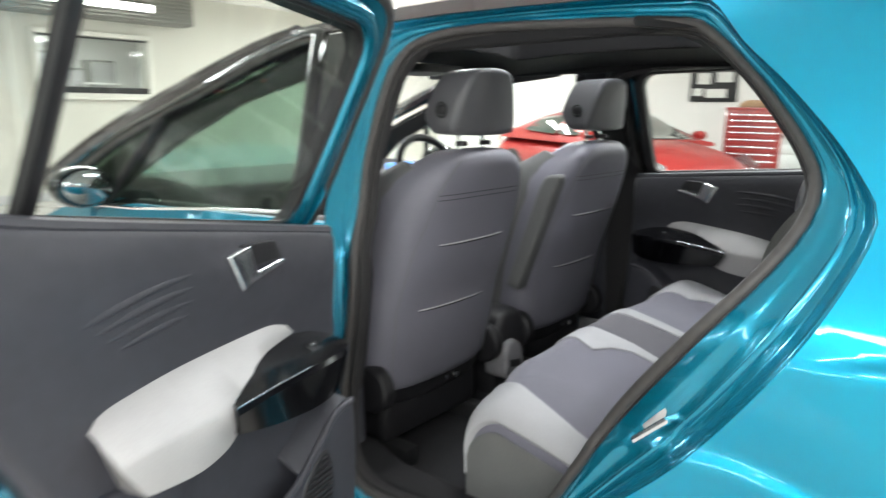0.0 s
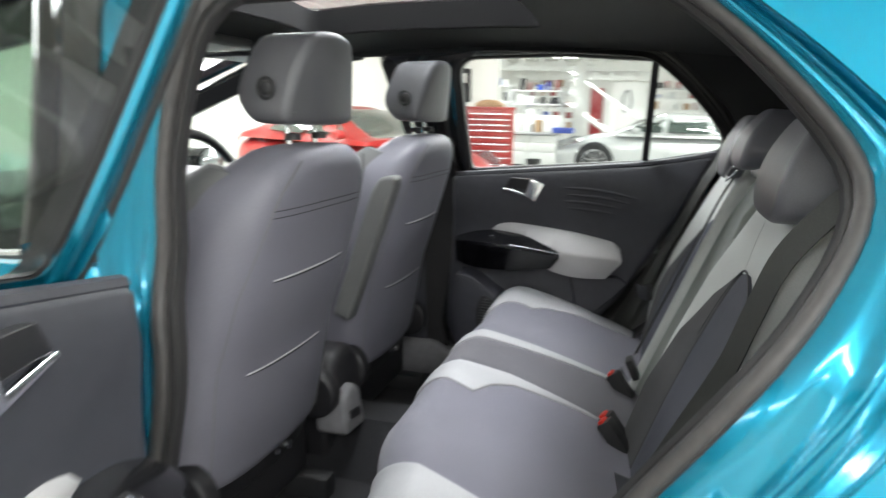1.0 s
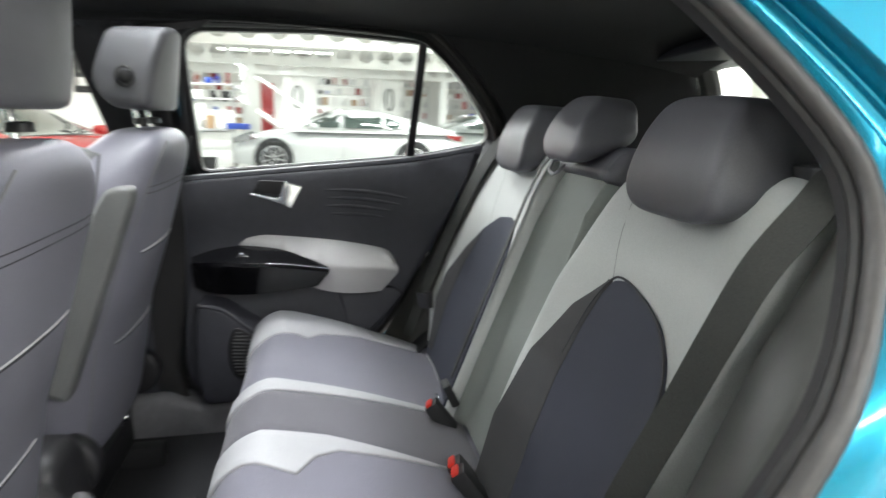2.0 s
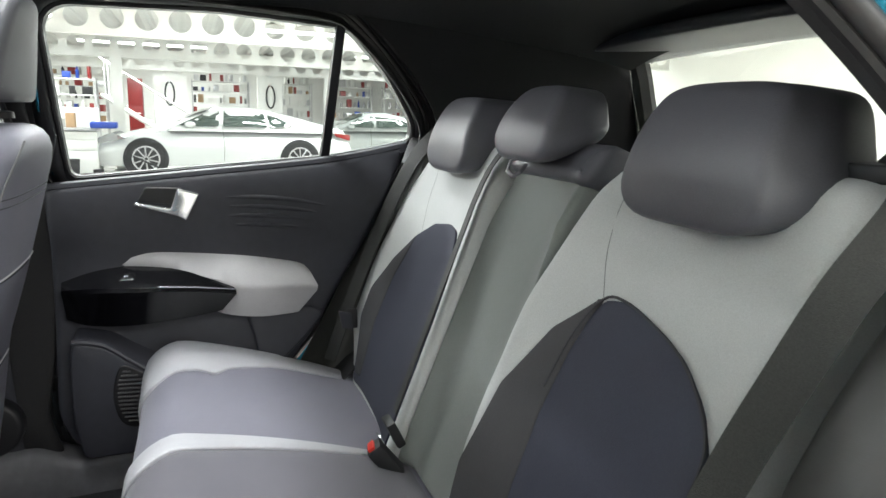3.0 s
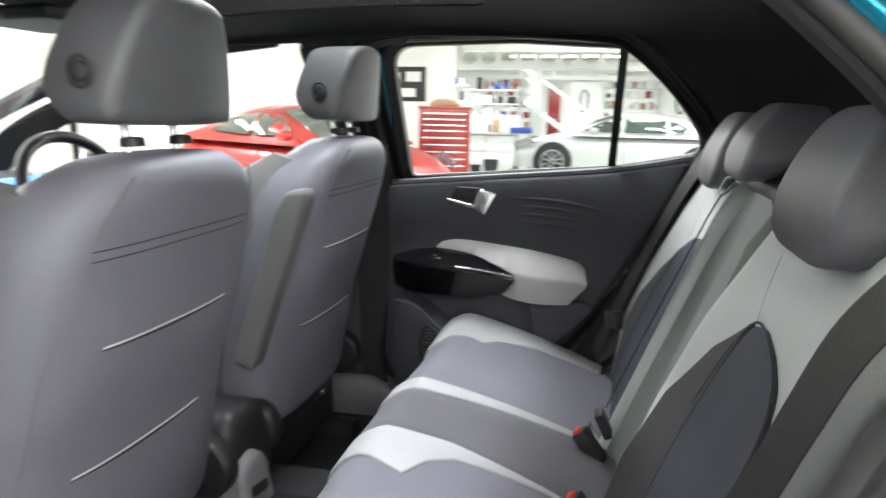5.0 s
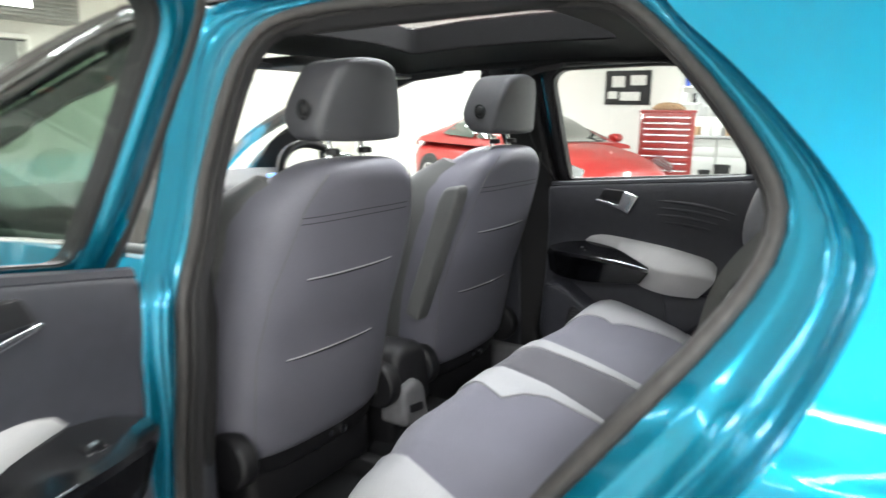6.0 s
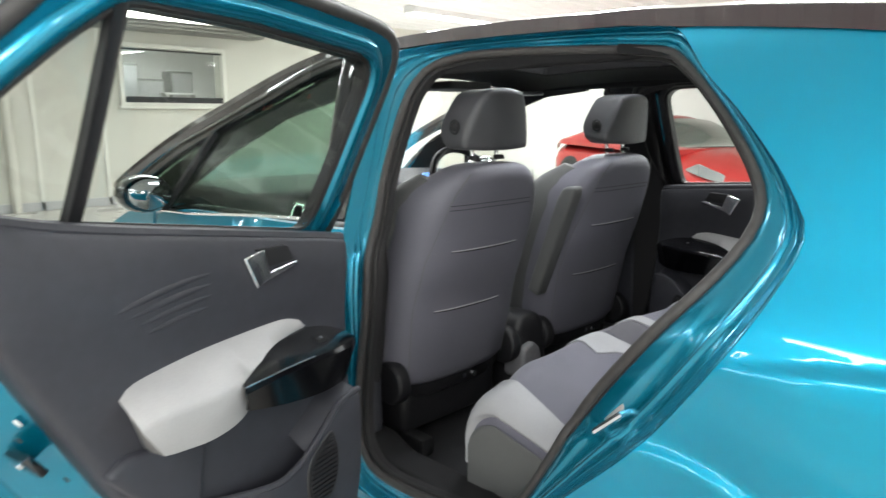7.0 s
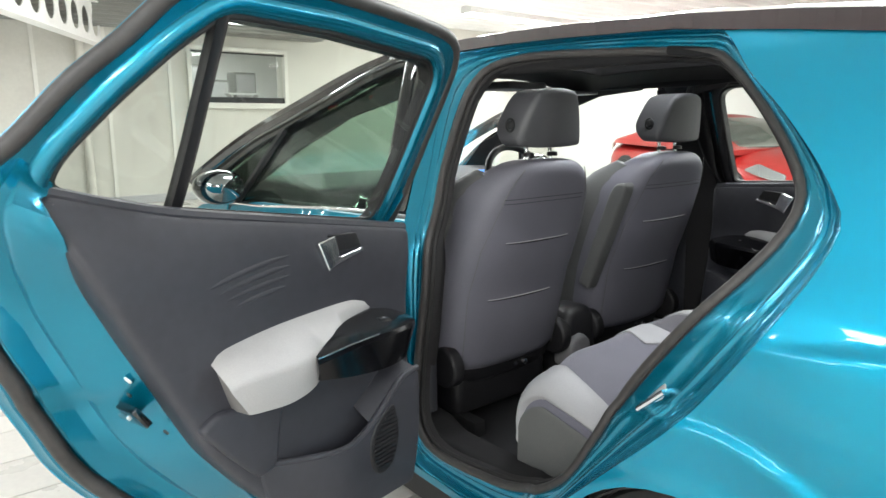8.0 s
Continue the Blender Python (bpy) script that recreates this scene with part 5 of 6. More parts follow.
part("middle_backrest", slab(refine(mid_b, 0.03), lambda x, z, w: seat_back(x, z, w + 0.018), 0.10, 0.014, 0.03, 5), M["back_mid"], bench, "mid grey fabric middle backrest")
part("middle_cap", slab(refine(rounded([(-0.145, 1.205), (0.145, 1.205), (0.15, 1.27), (-0.15, 1.27)], 0.02), 0.03), lambda x, z, w: seat_back(x, z, w - 0.004), 0.10, 0.02, 0.03), M["head"], bench)
# dark arched inserts low on the outer backs, in two tones
arch_l = [(-0.262, 0.58), (-0.238, 0.74), (-0.235, 0.90), (-0.252, 0.99), (-0.286, 1.048), (-0.33, 1.056), (-0.40, 1.043), (-0.47, 1.022), (-0.540, 0.985), (-0.570, 0.955), (-0.572, 0.91), (-0.565, 0.75), (-0.545, 0.58)]
panel("arched_insert", arch_l, seat_back, M["back_dark"], 0.006, "slate arched insert", 0.012)
panel("insert_edge", [(-0.150, 0.58), (-0.130, 0.74), (-0.150, 0.88), (-0.205, 0.985), (-0.280, 1.050), (-0.256, 0.96), (-0.244, 0.86), (-0.246, 0.74), (-0.268, 0.58)], seat_back, M["insert_edge"], 0.008, "dark grey side of the insert", 0.008)
arch_r = [(0.215, 0.58), (0.205, 0.74), (0.205, 0.90), (0.24, 0.99), (0.30, 1.05), (0.36, 1.058), (0.45, 1.045), (0.54, 1.00), (0.61, 0.93), (0.66, 0.84), (0.66, 0.76), (0.59, 0.60)]
panel("arched_insert", arch_r, seat_back, M["back_dark"], 0.006, "slate arched insert", 0.012)
panel("insert_edge", [(0.59, 0.62), (0.655, 0.76), (0.655, 0.84), (0.605, 0.93), (0.53, 1.0), (0.575, 0.88), (0.585, 0.76), (0.555, 0.62)], seat_back, M["insert_edge"], 0.008, "dark grey side of the insert", 0.008)
part("seam", tube([seat_back(x, z, -0.0075) for x, z in curve(arch_l[2:11], 5, False)], 0.0022, 5), M["thread_dark"], bench)
# panel seams from the insert up to the headrest
for pts in ([(-0.275, 1.05), (-0.248, 1.11), (-0.240, 1.17), (-0.255, 1.23)], [(0.52, 1.01), (0.55, 1.10), (0.55, 1.2)], [(0.26, 1.02), (0.25, 1.10), (0.26, 1.2)]):
    part("seam", tube([seat_back(x, z, 0.0006) for x, z in curve(pts, 5, False)], 0.0013, 5), M["back_mid"], bench)
part("belt_slot", slab(refine(rounded([(-0.62, 0.0), (-0.48, 0.0), (-0.48, 0.05), (-0.62, 0.05)], 0.02), 0.02), lambda x, d, w: (x, 0.02 - d, 1.268 - w), 0.02, 0.004, 0.03), M["black"], bench)


def rear_headrest(cx, cy, w2, z0, z1, label, deep=0.16, cheek=0.16):
    """A wedge: a narrow front face, cheeks that widen behind it, and an underside that rises to the back."""
    o = curve([(-w2 * 0.72, z0), (0, z0 - 0.004), (w2 * 0.72, z0), (w2, z0 + 0.03), (w2 * 0.97, (z0 + z1) / 2), (w2 * 0.86, z1 - 0.022), (w2 * 0.6, z1), (0, z1 + 0.004), (-w2 * 0.6, z1), (-w2 * 0.86, z1 - 0.022), (-w2 * 0.97, (z0 + z1) / 2), (-w2, z0 + 0.03)], 4)

    def f(u, v, w):
        t = (v - z0) / (z1 - z0)
        k = min(1.0, max(0.0, w) / 0.06)
        wide = 1 - cheek * (1 - k) - 0.9 * max(0.0, w - 0.08)
        lift = 0.30 * (1 - t) * (z1 - z0) * max(0.0, (w - 0.035) / (deep - 0.035))
        return (cx + u * wide, cy - 0.06 * t * (1 - 0.9 * max(0.0, w) / deep) + 0.018 * math.sin(t * math.pi) * (1 - k) - w - 0.004 * (u / w2) ** 2, v + lift - 0.05 * w)
    h = part("headrest", slab(o, f, deep, 0.013, 0.025, 4, mid=(0.020, 0.040, 0.062, 0.085), hold=0.006), M["head"], bench, label)
    return h


rear_headrest(-0.418, 0.125, 0.148, 1.185, 1.354, "dark grey leatherette headrest")
rear_headrest(0.025, 0.125, 0.112, 1.236, 1.364, "dark grey leatherette middle headrest", 0.13, 0.08)
rear_headrest(0.42, 0.120, 0.144, 1.183, 1.350, "dark grey leatherette headrest")


def belt(path, w, parent, name="belt_strap", up=(0, -0.9, 0.4)):
    rows = []
    P = [Vector(p) for p in path]
    for i, p in enumerate(P):
        t = (P[min(i + 1, len(P) - 1)] - P[max(i - 1, 0)]).normalized()
        n = Vector(up).normalized()
        sd = t.cross(n).normalized()
        n = sd.cross(t)
        rows.append([p + sd * w / 2 + n * 0.0012, p - sd * w / 2 + n * 0.0012, p - sd * w / 2 - n * 0.0012, p + sd * w / 2 - n * 0.0012])
    return part(name, loft(rows, True, True), M["belt"], parent, "black webbing")


# moulded side cushions between the backrest and the door openings
for sx, lab in ((-1, "olive-grey moulded side cushion"), (1, "olive-grey moulded side cushion")):
    ol = [(0.618, 0.50), (0.620, 0.95), (0.640, 1.04), (0.668, 1.14), (0.686, 1.22), (0.70, 1.258), (0.725, 1.24), (0.755, 1.15), (0.785, 1.05), (0.80, 0.95), (0.80, 0.50)]
    if sx > 0:
        ol = [(max(x, 0.70), z) if z < 1.1 else (x + 0.02, z) for x, z in ol]

    def bol(x, z, w, sx=sx):
        d = min(1.0, max(0.0, (x - 0.615) / interp(z, [(0.95, 0.20), (1.25, 0.12)])))
        y0 = seat_back(-0.66, min(z, 1.19), 0.0)[1] - 0.050
        y1 = interp(z, [(0.45, 0.50), (0.576, 0.455), (0.714, 0.372), (0.85, 0.298), (1.005, 0.190), (1.118, 0.104), (1.205, 0.052), (1.27, 0.03)])
        return (sx * x, y0 + (max(y1, y0) - y0) * d ** 1.1 + 0.02 * math.sin(d * math.pi) - 0.93 * w, z - 0.37 * w)
    part("side_cushion", slab(refine(rounded(ol, 0.02), 0.03), bol, 0.10, 0.018, 0.03, 4), M["side_bolster"], bench, lab)

# outer belts and the middle belt
for s in (-1, 1):
    b = thing("seat_belt", "black seat belt webbing hanging beside the rear backrest", "seat belt", (s * 0.66, 0.1, 1.2), "rear seat belts")
    pts = curve([(s * 0.575, -0.03, 1.283), (s * 0.642, 0.022, 1.274), (s * 0.670, 0.066, 1.236), (s * 0.657, 0.122, 1.157), (s * 0.629, 0.152, 1.06), (s * 0.602, 0.178, 0.965), (s * 0.591, 0.234, 0.845), (s * 0.588, 0.295, 0.72), (s * 0.592, 0.345, 0.62)] if s < 0 else [(0.56, -0.02, 1.285), (0.62, 0.05, 1.262), (0.665, 0.115, 1.18), (0.695, 0.20, 1.0), (0.69, 0.29, 0.80), (0.66, 0.36, 0.64)], 6, False)
    belt(pts, 0.048, b, up=(-0.45, 0.85, 0.30))
    part("belt_tongue", box((s * 0.655, 0.295, 0.755), (0.012, 0.03, 0.055), 0.004), M["black"], b)
    part("tongue_blade", slab(ccw([(0.30, 0.775), (0.335, 0.785), (0.325, 0.735), (0.295, 0.728)]), lambda y, z, w, s=s: (s * (0.640 + w), y, z), 0.004, 0.001, 0.03), M["trim"], b, "dull metal tongue")
mb = thing("seat_belt", "black middle seat belt lying along the backrest", "seat belt", (0.15, 0.2, 0.9), "rear seat belts")
belt([Vector(seat_back(x, z, -0.012)) for x, z in curve([(0.165, 1.27), (0.185, 1.20), (0.175, 1.0), (0.165, 0.85), (0.16, 0.70)], 5, False)], 0.04, mb, up=(0.2, 0.9, 0.3))
part("belt_tongue", box((0.150, 0.325, 0.665), (0.05, 0.02, 0.06), 0.005, pose(0, 0, 0, -25, 0, 0)), M["black"], mb)
part("tongue_blade", box((0.158, 0.345, 0.635), (0.028, 0.004, 0.05), 0.0015, pose(0, 0, 0, -25, 0, 0)), M["chrome"], mb, "bright metal tongue")
loop = thing("pull_strap", "small dark loop strap on the middle backrest", "strap", (-0.0, 0.11, 1.22))
part("strap", tube([(0.012, 0.112, 1.238), (0.028, 0.128, 1.232), (0.022, 0.138, 1.214), (0.0, 0.138, 1.206), (-0.018, 0.132, 1.214), (-0.014, 0.118, 1.228)], 0.005, 8, False, 0.5), M["head"], loop)

# red-topped buckles between cushion and back
for x, lab in ((-0.19, "two"), (-0.155, "two"), (0.115, "one")):
    k = thing("belt_buckle", "black seat belt buckle with a red release button", "buckle", (x, 0.35, 0.62), "rear belt buckles")
    m = Matrix.Translation((x, 0.352, 0.622)) @ pose(0, 0, 0, -38, 0, -12)
    part("buckle_body", box((0, 0, 0), (0.040, 0.034, 0.085), 0.007), M["black"], k).data.transform(m)
    part("release_button", box((0, 0.003, 0.042), (0.031, 0.015, 0.012), 0.003), M["red_plastic"], k, "red button").data.transform(m)

# the body sits nose-down on its springs: tilt all of it but the wheels
for me in {o.data for o in bpy.data.objects if o.type == "MESH" and o.name.split(".")[0] not in ("tyre", "rim", "hub")}:
    me.transform(RAKE)

# ---- the hall ----
def slabbox(name, lo, hi, m, label, category, bevel=0.0, kind="structure"):
    c = [(a + b) / 2 for a, b in zip(lo, hi)]
    ob = part(name, box(c, [b - a for a, b in zip(lo, hi)], bevel), m, None)
    return tagged(ob, label, category, kind=kind)


X0, X1, Y0, Y1 = -7.5, 24.0, -8.5, 9.9
slabbox("floor", (X0, Y0, -0.2), (X1, Y1, -0.012), M["floor"], "pale polished workshop floor", "floor")
north = bmesh.new()
for lo, hi in (((X0, -0.2), (1.45, CEIL + 0.3)), ((2.95, -0.2), (X1, CEIL + 0.3)), ((1.45, -0.2), (2.95, 1.46)), ((1.45, 2.24), (2.95, CEIL + 0.3))):
    north = box(((lo[0] + hi[0]) / 2, Y1 + 0.125, (lo[1] + hi[1]) / 2), (hi[0] - lo[0], 0.25, hi[1] - lo[1]), 0.0, None, north)
setting(part("wall_north", north, M["wall"], None, smooth=False), "cream painted hall wall with a window", "wall")
slabbox("wall_south", (X0, Y0 - 0.25, -0.2), (X1, Y0, CEIL + 0.3), M["wall_white"], "pale hall wall", "wall")
slabbox("wall_west", (X0 - 0.25, Y0, -0.2), (X0, Y1, CEIL + 0.3), M["wall"], "cream hall wall", "wall")
slabbox("wall_east", (X1, Y0, -0.2), (X1 + 0.25, Y1, CEIL + 0.3), M["wall_white"], "white hall wall", "wall")
slabbox("wall_inner", (9.6, 2.95, -0.2), (9.8, Y1, CEIL), M["wall_white"], "white partition wall behind the red car", "wall")
prof = []
for i in range(237):
    y = Y0 + (Y1 - Y0) * i / 236
    prof.append((y, CEIL + (0.0 if i % 4 in (0, 1) else 0.045)))
setting(part("ceiling", shell([[(x, y, z) for y, z in prof] for x in np.linspace(X0, X1, 3)], 0.02), M["ceiling"], None, smooth=False), "ribbed pale metal ceiling", "ceiling")


def cellular_beam(p0, p1, h, holes_pitch, hole_r, z):
    """A deep steel beam with a row of round holes through its web."""
    p0, p1 = Vector((*p0, z)), Vector((*p1, z))
    L = (p1 - p0).length
    d = (p1 - p0).normalized()
    q = Vector((-d.y, d.x, 0))
    t = thing("cellular_beam", "white steel ceiling beam with round holes in its web", "beam", p0, "ceiling beams", "structure")
    holes = []
    k = int(L / holes_pitch)
    for i in range(k):
        c = (i + 0.5) * L / k
        holes.append([(c + hole_r * math.cos(a), h / 2 + hole_r * math.sin(a)) for a in np.linspace(0, 2 * math.pi, 18, endpoint=False)])
    web = [(0, 0), (L, 0), (L, h), (0, h)]
    bm = bmesh.new()
    for i in range(k):
        a, b = i * L / k, (i + 1) * L / k
        sheet([(a, 0), (b, 0), (b, h), (a, h)], lambda u, v, w: p0 + d * u + q * (w - 0.006) + Vector((0, 0, v)), 0.012, 1.0, [holes[i]], bm)
    part("web", bm, M["beam"], t, smooth=False)
    for v in (0.0, h):
        part("flange", box((0, 0, 0), (L, 0.16, 0.016), 0.0), M["beam"], t, smooth=False).data.transform(Matrix.Translation(p0 + d * L / 2 + Vector((0, 0, v))) @ Matrix.Rotation(math.atan2(d.y, d.x), 4, "Z"))
    return t


cellular_beam((10.2, -8.4), (10.2, 2.9), 0.52, 0.47, 0.165, 2.36)
cellular_beam((14.9, -8.4), (14.9, 9.8), 0.52, 0.47, 0.165, 2.36)
cellular_beam((19.2, -8.4), (19.2, 9.8), 0.52, 0.47, 0.165, 2.36)
cellular_beam((-3.3, 2.05), (0.22, 9.75), 0.52, 0.47, 0.165, 2.2)


def steel_column(cx, cy):
    c = thing("steel_column", "white painted steel column carrying the beams", "column", (cx, cy, 0), "hall columns", "structure")
    for dx in (-0.09, 0.09):
        part("flange", box((cx + dx, cy, 1.18), (0.016, 0.22, 2.36), 0.0), M["beam"], c, smooth=False)
    part("web", box((cx, cy, 1.18), (0.17, 0.014, 2.36), 0.0), M["beam"], c, smooth=False)
    part("base_plate", box((cx, cy, 0.0), (0.3, 0.3, 0.03), 0.004), M["beam"], c, smooth=False)


for cx, cy in ((14.9, 2.12), (14.9, -5.8), (19.2, -3.2), (14.9, 8.2), (19.2, -6.4), (10.2, -7.6), (19.2, 4.6)):
    steel_column(cx, cy)
slabbox("pier", (19.4, 0.75, -0.1), (19.8, 1.62, CEIL), M["wall_white"], "wide white painted pier", "pier")
slabbox("pier_2", (19.4, -1.9, -0.1), (19.8, -1.2, CEIL), M["wall_white"], "wide white painted pier", "pier")
bulkhead = slabbox("bulkhead", (X0, 9.45, 2.47), (3.48, Y1, CEIL), M["bulkhead"], "grey ribbed bulkhead over the far wall", "bulkhead")
for i in range(9):
    part("rib", box(((X0 + 3.48) / 2, 9.438, 2.492 + 0.052 * i), (3.48 - X0 - 0.01, 0.024, 0.028), 0.006), M["bulkhead"], bulkhead, smooth=False)
for i in range(3):
    part("rib", box(((X0 + 3.48) / 2, 9.53 + 0.13 * i, 2.462), (3.48 - X0 - 0.01, 0.06, 0.016), 0.005), M["bulkhead"], bulkhead, smooth=False)
strip = thing("strip_lamp", "lit white strip lamp on the ribbed bulkhead", "lamp", (2.05, 9.40, 2.64))
part("housing", box((2.05, 9.403, 2.64), (1.60, 0.045, 0.11), 0.008), M["lamp_body"], strip)
part("diffuser", box((2.05, 9.365, 2.635), (1.56, 0.04, 0.09), 0.015), M["diffuser"], strip, "glowing diffuser")

# ceiling lamps
base = thing("ceiling_lamp", "long white fluorescent ceiling lamp, lit", "lamp", (0, 0, CEIL), "ceiling lamps")
part("housing", box((0, 0, CEIL - 0.05), (3.0, 0.24, 0.11), 0.01), M["lamp_body"], base)
part("diffuser", box((0, 0, CEIL - 0.12), (2.94, 0.20, 0.03), 0.008), M["diffuser"], base, "glowing diffuser")
for k, (lx, ly, ln, along, watts) in enumerate(LAMP_ROWS):
    if k == 0:
        base.matrix_basis = pose(lx, ly, CEIL, 0, 0, 90 * along)
    else:
        copy_thing(base, pose(lx, ly, CEIL, 0, 0, 90 * along))

# internal window in the far wall, panelled wall beside it
win = thing("window_1", "cream-framed internal window in the far wall", "window", (2.2, Y1, 1.85), kind="structure")
for nm, c, sz in (("window_frame", (2.2, Y1 - 0.03, 2.27), (1.62, 0.06, 0.06)), ("window_frame", (2.2, Y1 - 0.03, 1.43), (1.62, 0.06, 0.06)), ("window_frame", (1.42, Y1 - 0.03, 1.85), (0.06, 0.06, 0.78)), ("window_frame", (2.98, Y1 - 0.03, 1.85), (0.06, 0.06, 0.78))):
    part(nm, box(c, sz, 0.006), M["frame"], win, smooth=False)
part("pane", box((2.2, Y1 + 0.05, 1.85), (1.50, 0.008, 0.78), 0.0), M["glass_clear"], win, "clear pane", smooth=False).visible_shadow = False
room = thing("back_room", "lit store room behind the internal window", "room", (2.2, Y1 + 1.6, 0), kind="structure")
part("back_wall", box((2.2, Y1 + 2.9, 1.5), (5.0, 0.1, 3.0), 0.0), M["wall_white"], room, smooth=False)
part("side_wall", box((-0.3, Y1 + 1.57, 1.5), (0.1, 2.6, 3.0), 0.0), M["wall_white"], room, smooth=False)
part("side_wall", box((4.7, Y1 + 1.57, 1.5), (0.1, 2.6, 3.0), 0.0), M["wall_white"], room, smooth=False)
part("room_floor", box((2.2, Y1 + 1.57, -0.05), (5.0, 2.6, 0.1), 0.0), M["floor"], room, smooth=False)
part("room_ceiling", box((2.2, Y1 + 1.57, 3.0), (5.0, 2.6, 0.1), 0.0), M["ceiling"], room, smooth=False)
for yy, zz, ln in ((0.75, 2.33, 2.6), (1.9, 2.42, 2.2)):
    rl = thing("room_lamp", "lit strip lamp hanging in the store room", "lamp", (2.4, Y1 + yy, zz), "store room lamps")
    part("housing", box((2.4, Y1 + yy, zz + 0.06), (ln, 0.12, 0.06), 0.008), M["lamp_body"], rl)
    part("diffuser", box((2.4, Y1 + yy, zz + 0.015), (ln - 0.05, 0.10, 0.03), 0.008), M["diffuser"], rl, "glowing diffuser")
    area("room_light", pose(2.4, Y1 + yy, zz - 0.02, 0, 0, 0), ln, 0.1, 14)
for xx, hh, ww, dd in ((1.70, 2.08, 0.70, 1.3), (2.35, 1.86, 0.45, 1.6), (3.05, 2.02, 0.40, 2.0)):
    cu = thing("store_cupboard", "dark grey cupboard in the store room", "cupboard", (xx, Y1 + dd, 0), "store room cupboards")
    part("cupboard_body", box((xx, Y1 + dd, hh / 2), (ww, 0.4, hh), 0.01), M["bulkhead"], cu)
    part("cupboard_door", box((xx, Y1 + dd - 0.208, hh / 2), (ww - 0.04, 0.018, hh - 0.08), 0.004), M["cab_grey"], cu)
for xx, ww, zz in ((1.75, 0.9, 1.50), (2.75, 0.6, 1.62)):
    sh = thing("wall_shelf", "white shelf board in the store room", "shelf", (xx, Y1 + 1.2, zz), "store room shelves")
    part("board", box((xx, Y1 + 1.2, zz), (ww, 0.25, 0.03), 0.004), M["beam"], sh)
    for dx in (-0.4, 0.4):
        part("upright", box((xx + dx * ww, Y1 + 1.2, zz / 2), (0.04, 0.2, zz), 0.003), M["beam"], sh)
part("blind_rail", box((2.2, Y1 - 0.022, 1.505), (1.49, 0.012, 0.085), 0.003), M["trim_dark"], win, "grey rail low across the pane", smooth=False)
part("blind_rail", box((2.2, Y1 - 0.022, 2.215), (1.49, 0.012, 0.022), 0.003), M["trim_dark"], win, smooth=False)
part("sill", box((2.2, Y1 - 0.06, 1.39), (1.7, 0.10, 0.03), 0.006), M["frame"], win, smooth=False)
for x in np.arange(-6.6, 1.2, 0.86):
    cover = part("wall_strip", box((x, Y1 - 0.012, 1.25), (0.05, 0.022, 2.5), 0.004), M["frame"], None, smooth=False)
    setting(cover, "narrow cream cover strip on the wall panels", "trim")
setting(part("baseboard", box((-1.2, Y1 - 0.012, 0.05), (12.4, 0.022, 0.12), 0.004), M["cab_grey"], None, smooth=False), "grey skirting along the far wall", "baseboard")
gate_w = thing("door_1", "pale grey double door in the hall wall", "door", (-3.6, Y1, 0), kind="structure")
part("door_leaf", box((-4.1, Y1 - 0.04, 1.03), (0.95, 0.04, 2.06), 0.006), M["curtain"], gate_w, smooth=False)
part("door_leaf", box((-3.1, Y1 - 0.04, 1.03), (0.95, 0.04, 2.06), 0.006), M["curtain"], gate_w, smooth=False)
part("door_frame", box((-3.6, Y1 - 0.03, 2.11), (2.1, 0.06, 0.08), 0.006), M["frame"], gate_w, smooth=False)
part("pipe_guard", tube([(-0.05, Y1 - 0.10, 0), (-0.05, Y1 - 0.10, 2.5)], 0.055, 12), M["wall"], None)
setting(bpy.data.objects["pipe_guard"], "cream painted vertical pipe", "pipe")

# floor tiles beside the open door
tile = bmesh.new()
box((0, 0, -0.0105), (0.595, 0.295, 0.021), 0.003, None, tile, 1)
first_tile = part("tile", tile, M["floor_tile"], None, smooth=False)
floor_ob = bpy.data.objects["floor"]
first_tile.parent = floor_ob
cells = [(-2.9 + 0.6 * i + (0.3 if j % 2 else 0), -0.9 + 0.3 * j) for j in range(17) for i in range(4)]
first_tile.location = (*cells[0], 0)
for cx, cy in cells[1:]:
    o = first_tile.copy()
    scene.collection.objects.link(o)
    o.location = (cx, cy, 0)
# the rest of the tiling, too far off to pick apart
near = {(round(a, 2), round(b, 2)) for a, b in cells}
vs, fs = [], []
for j in range(-25, 36):
    for i in range(-8, 21):
        cx, cy = -2.9 + 0.6 * i + (0.3 if j % 2 else 0), -0.9 + 0.3 * j
        if (round(cx, 2), round(cy, 2)) in near or cx > 9.2:
            continue
        k = len(vs)
        for z, g in ((-0.012, 0.0), (-0.003, 0.0), (0.0, 0.003)):
            vs += [(cx - 0.2975 + g, cy - 0.1475 + g, z), (cx + 0.2975 - g, cy - 0.1475 + g, z), (cx + 0.2975 - g, cy + 0.1475 - g, z), (cx - 0.2975 + g, cy + 0.1475 - g, z)]
        for r in (0, 4):
            fs += [(k + r + a, k + r + (a + 1) % 4, k + r + 4 + (a + 1) % 4, k + r + 4 + a) for a in range(4)]
        fs.append((k + 8, k + 9, k + 10, k + 11))
me = bpy.data.meshes.new("floor_tiles")
me.from_pydata(vs, [], fs)
me.materials.append(M["floor_tiles"])
tagged(new("floor_tiles", me), "pale beige floor tiles laid in running bond", "floor tiles", kind="stuff")

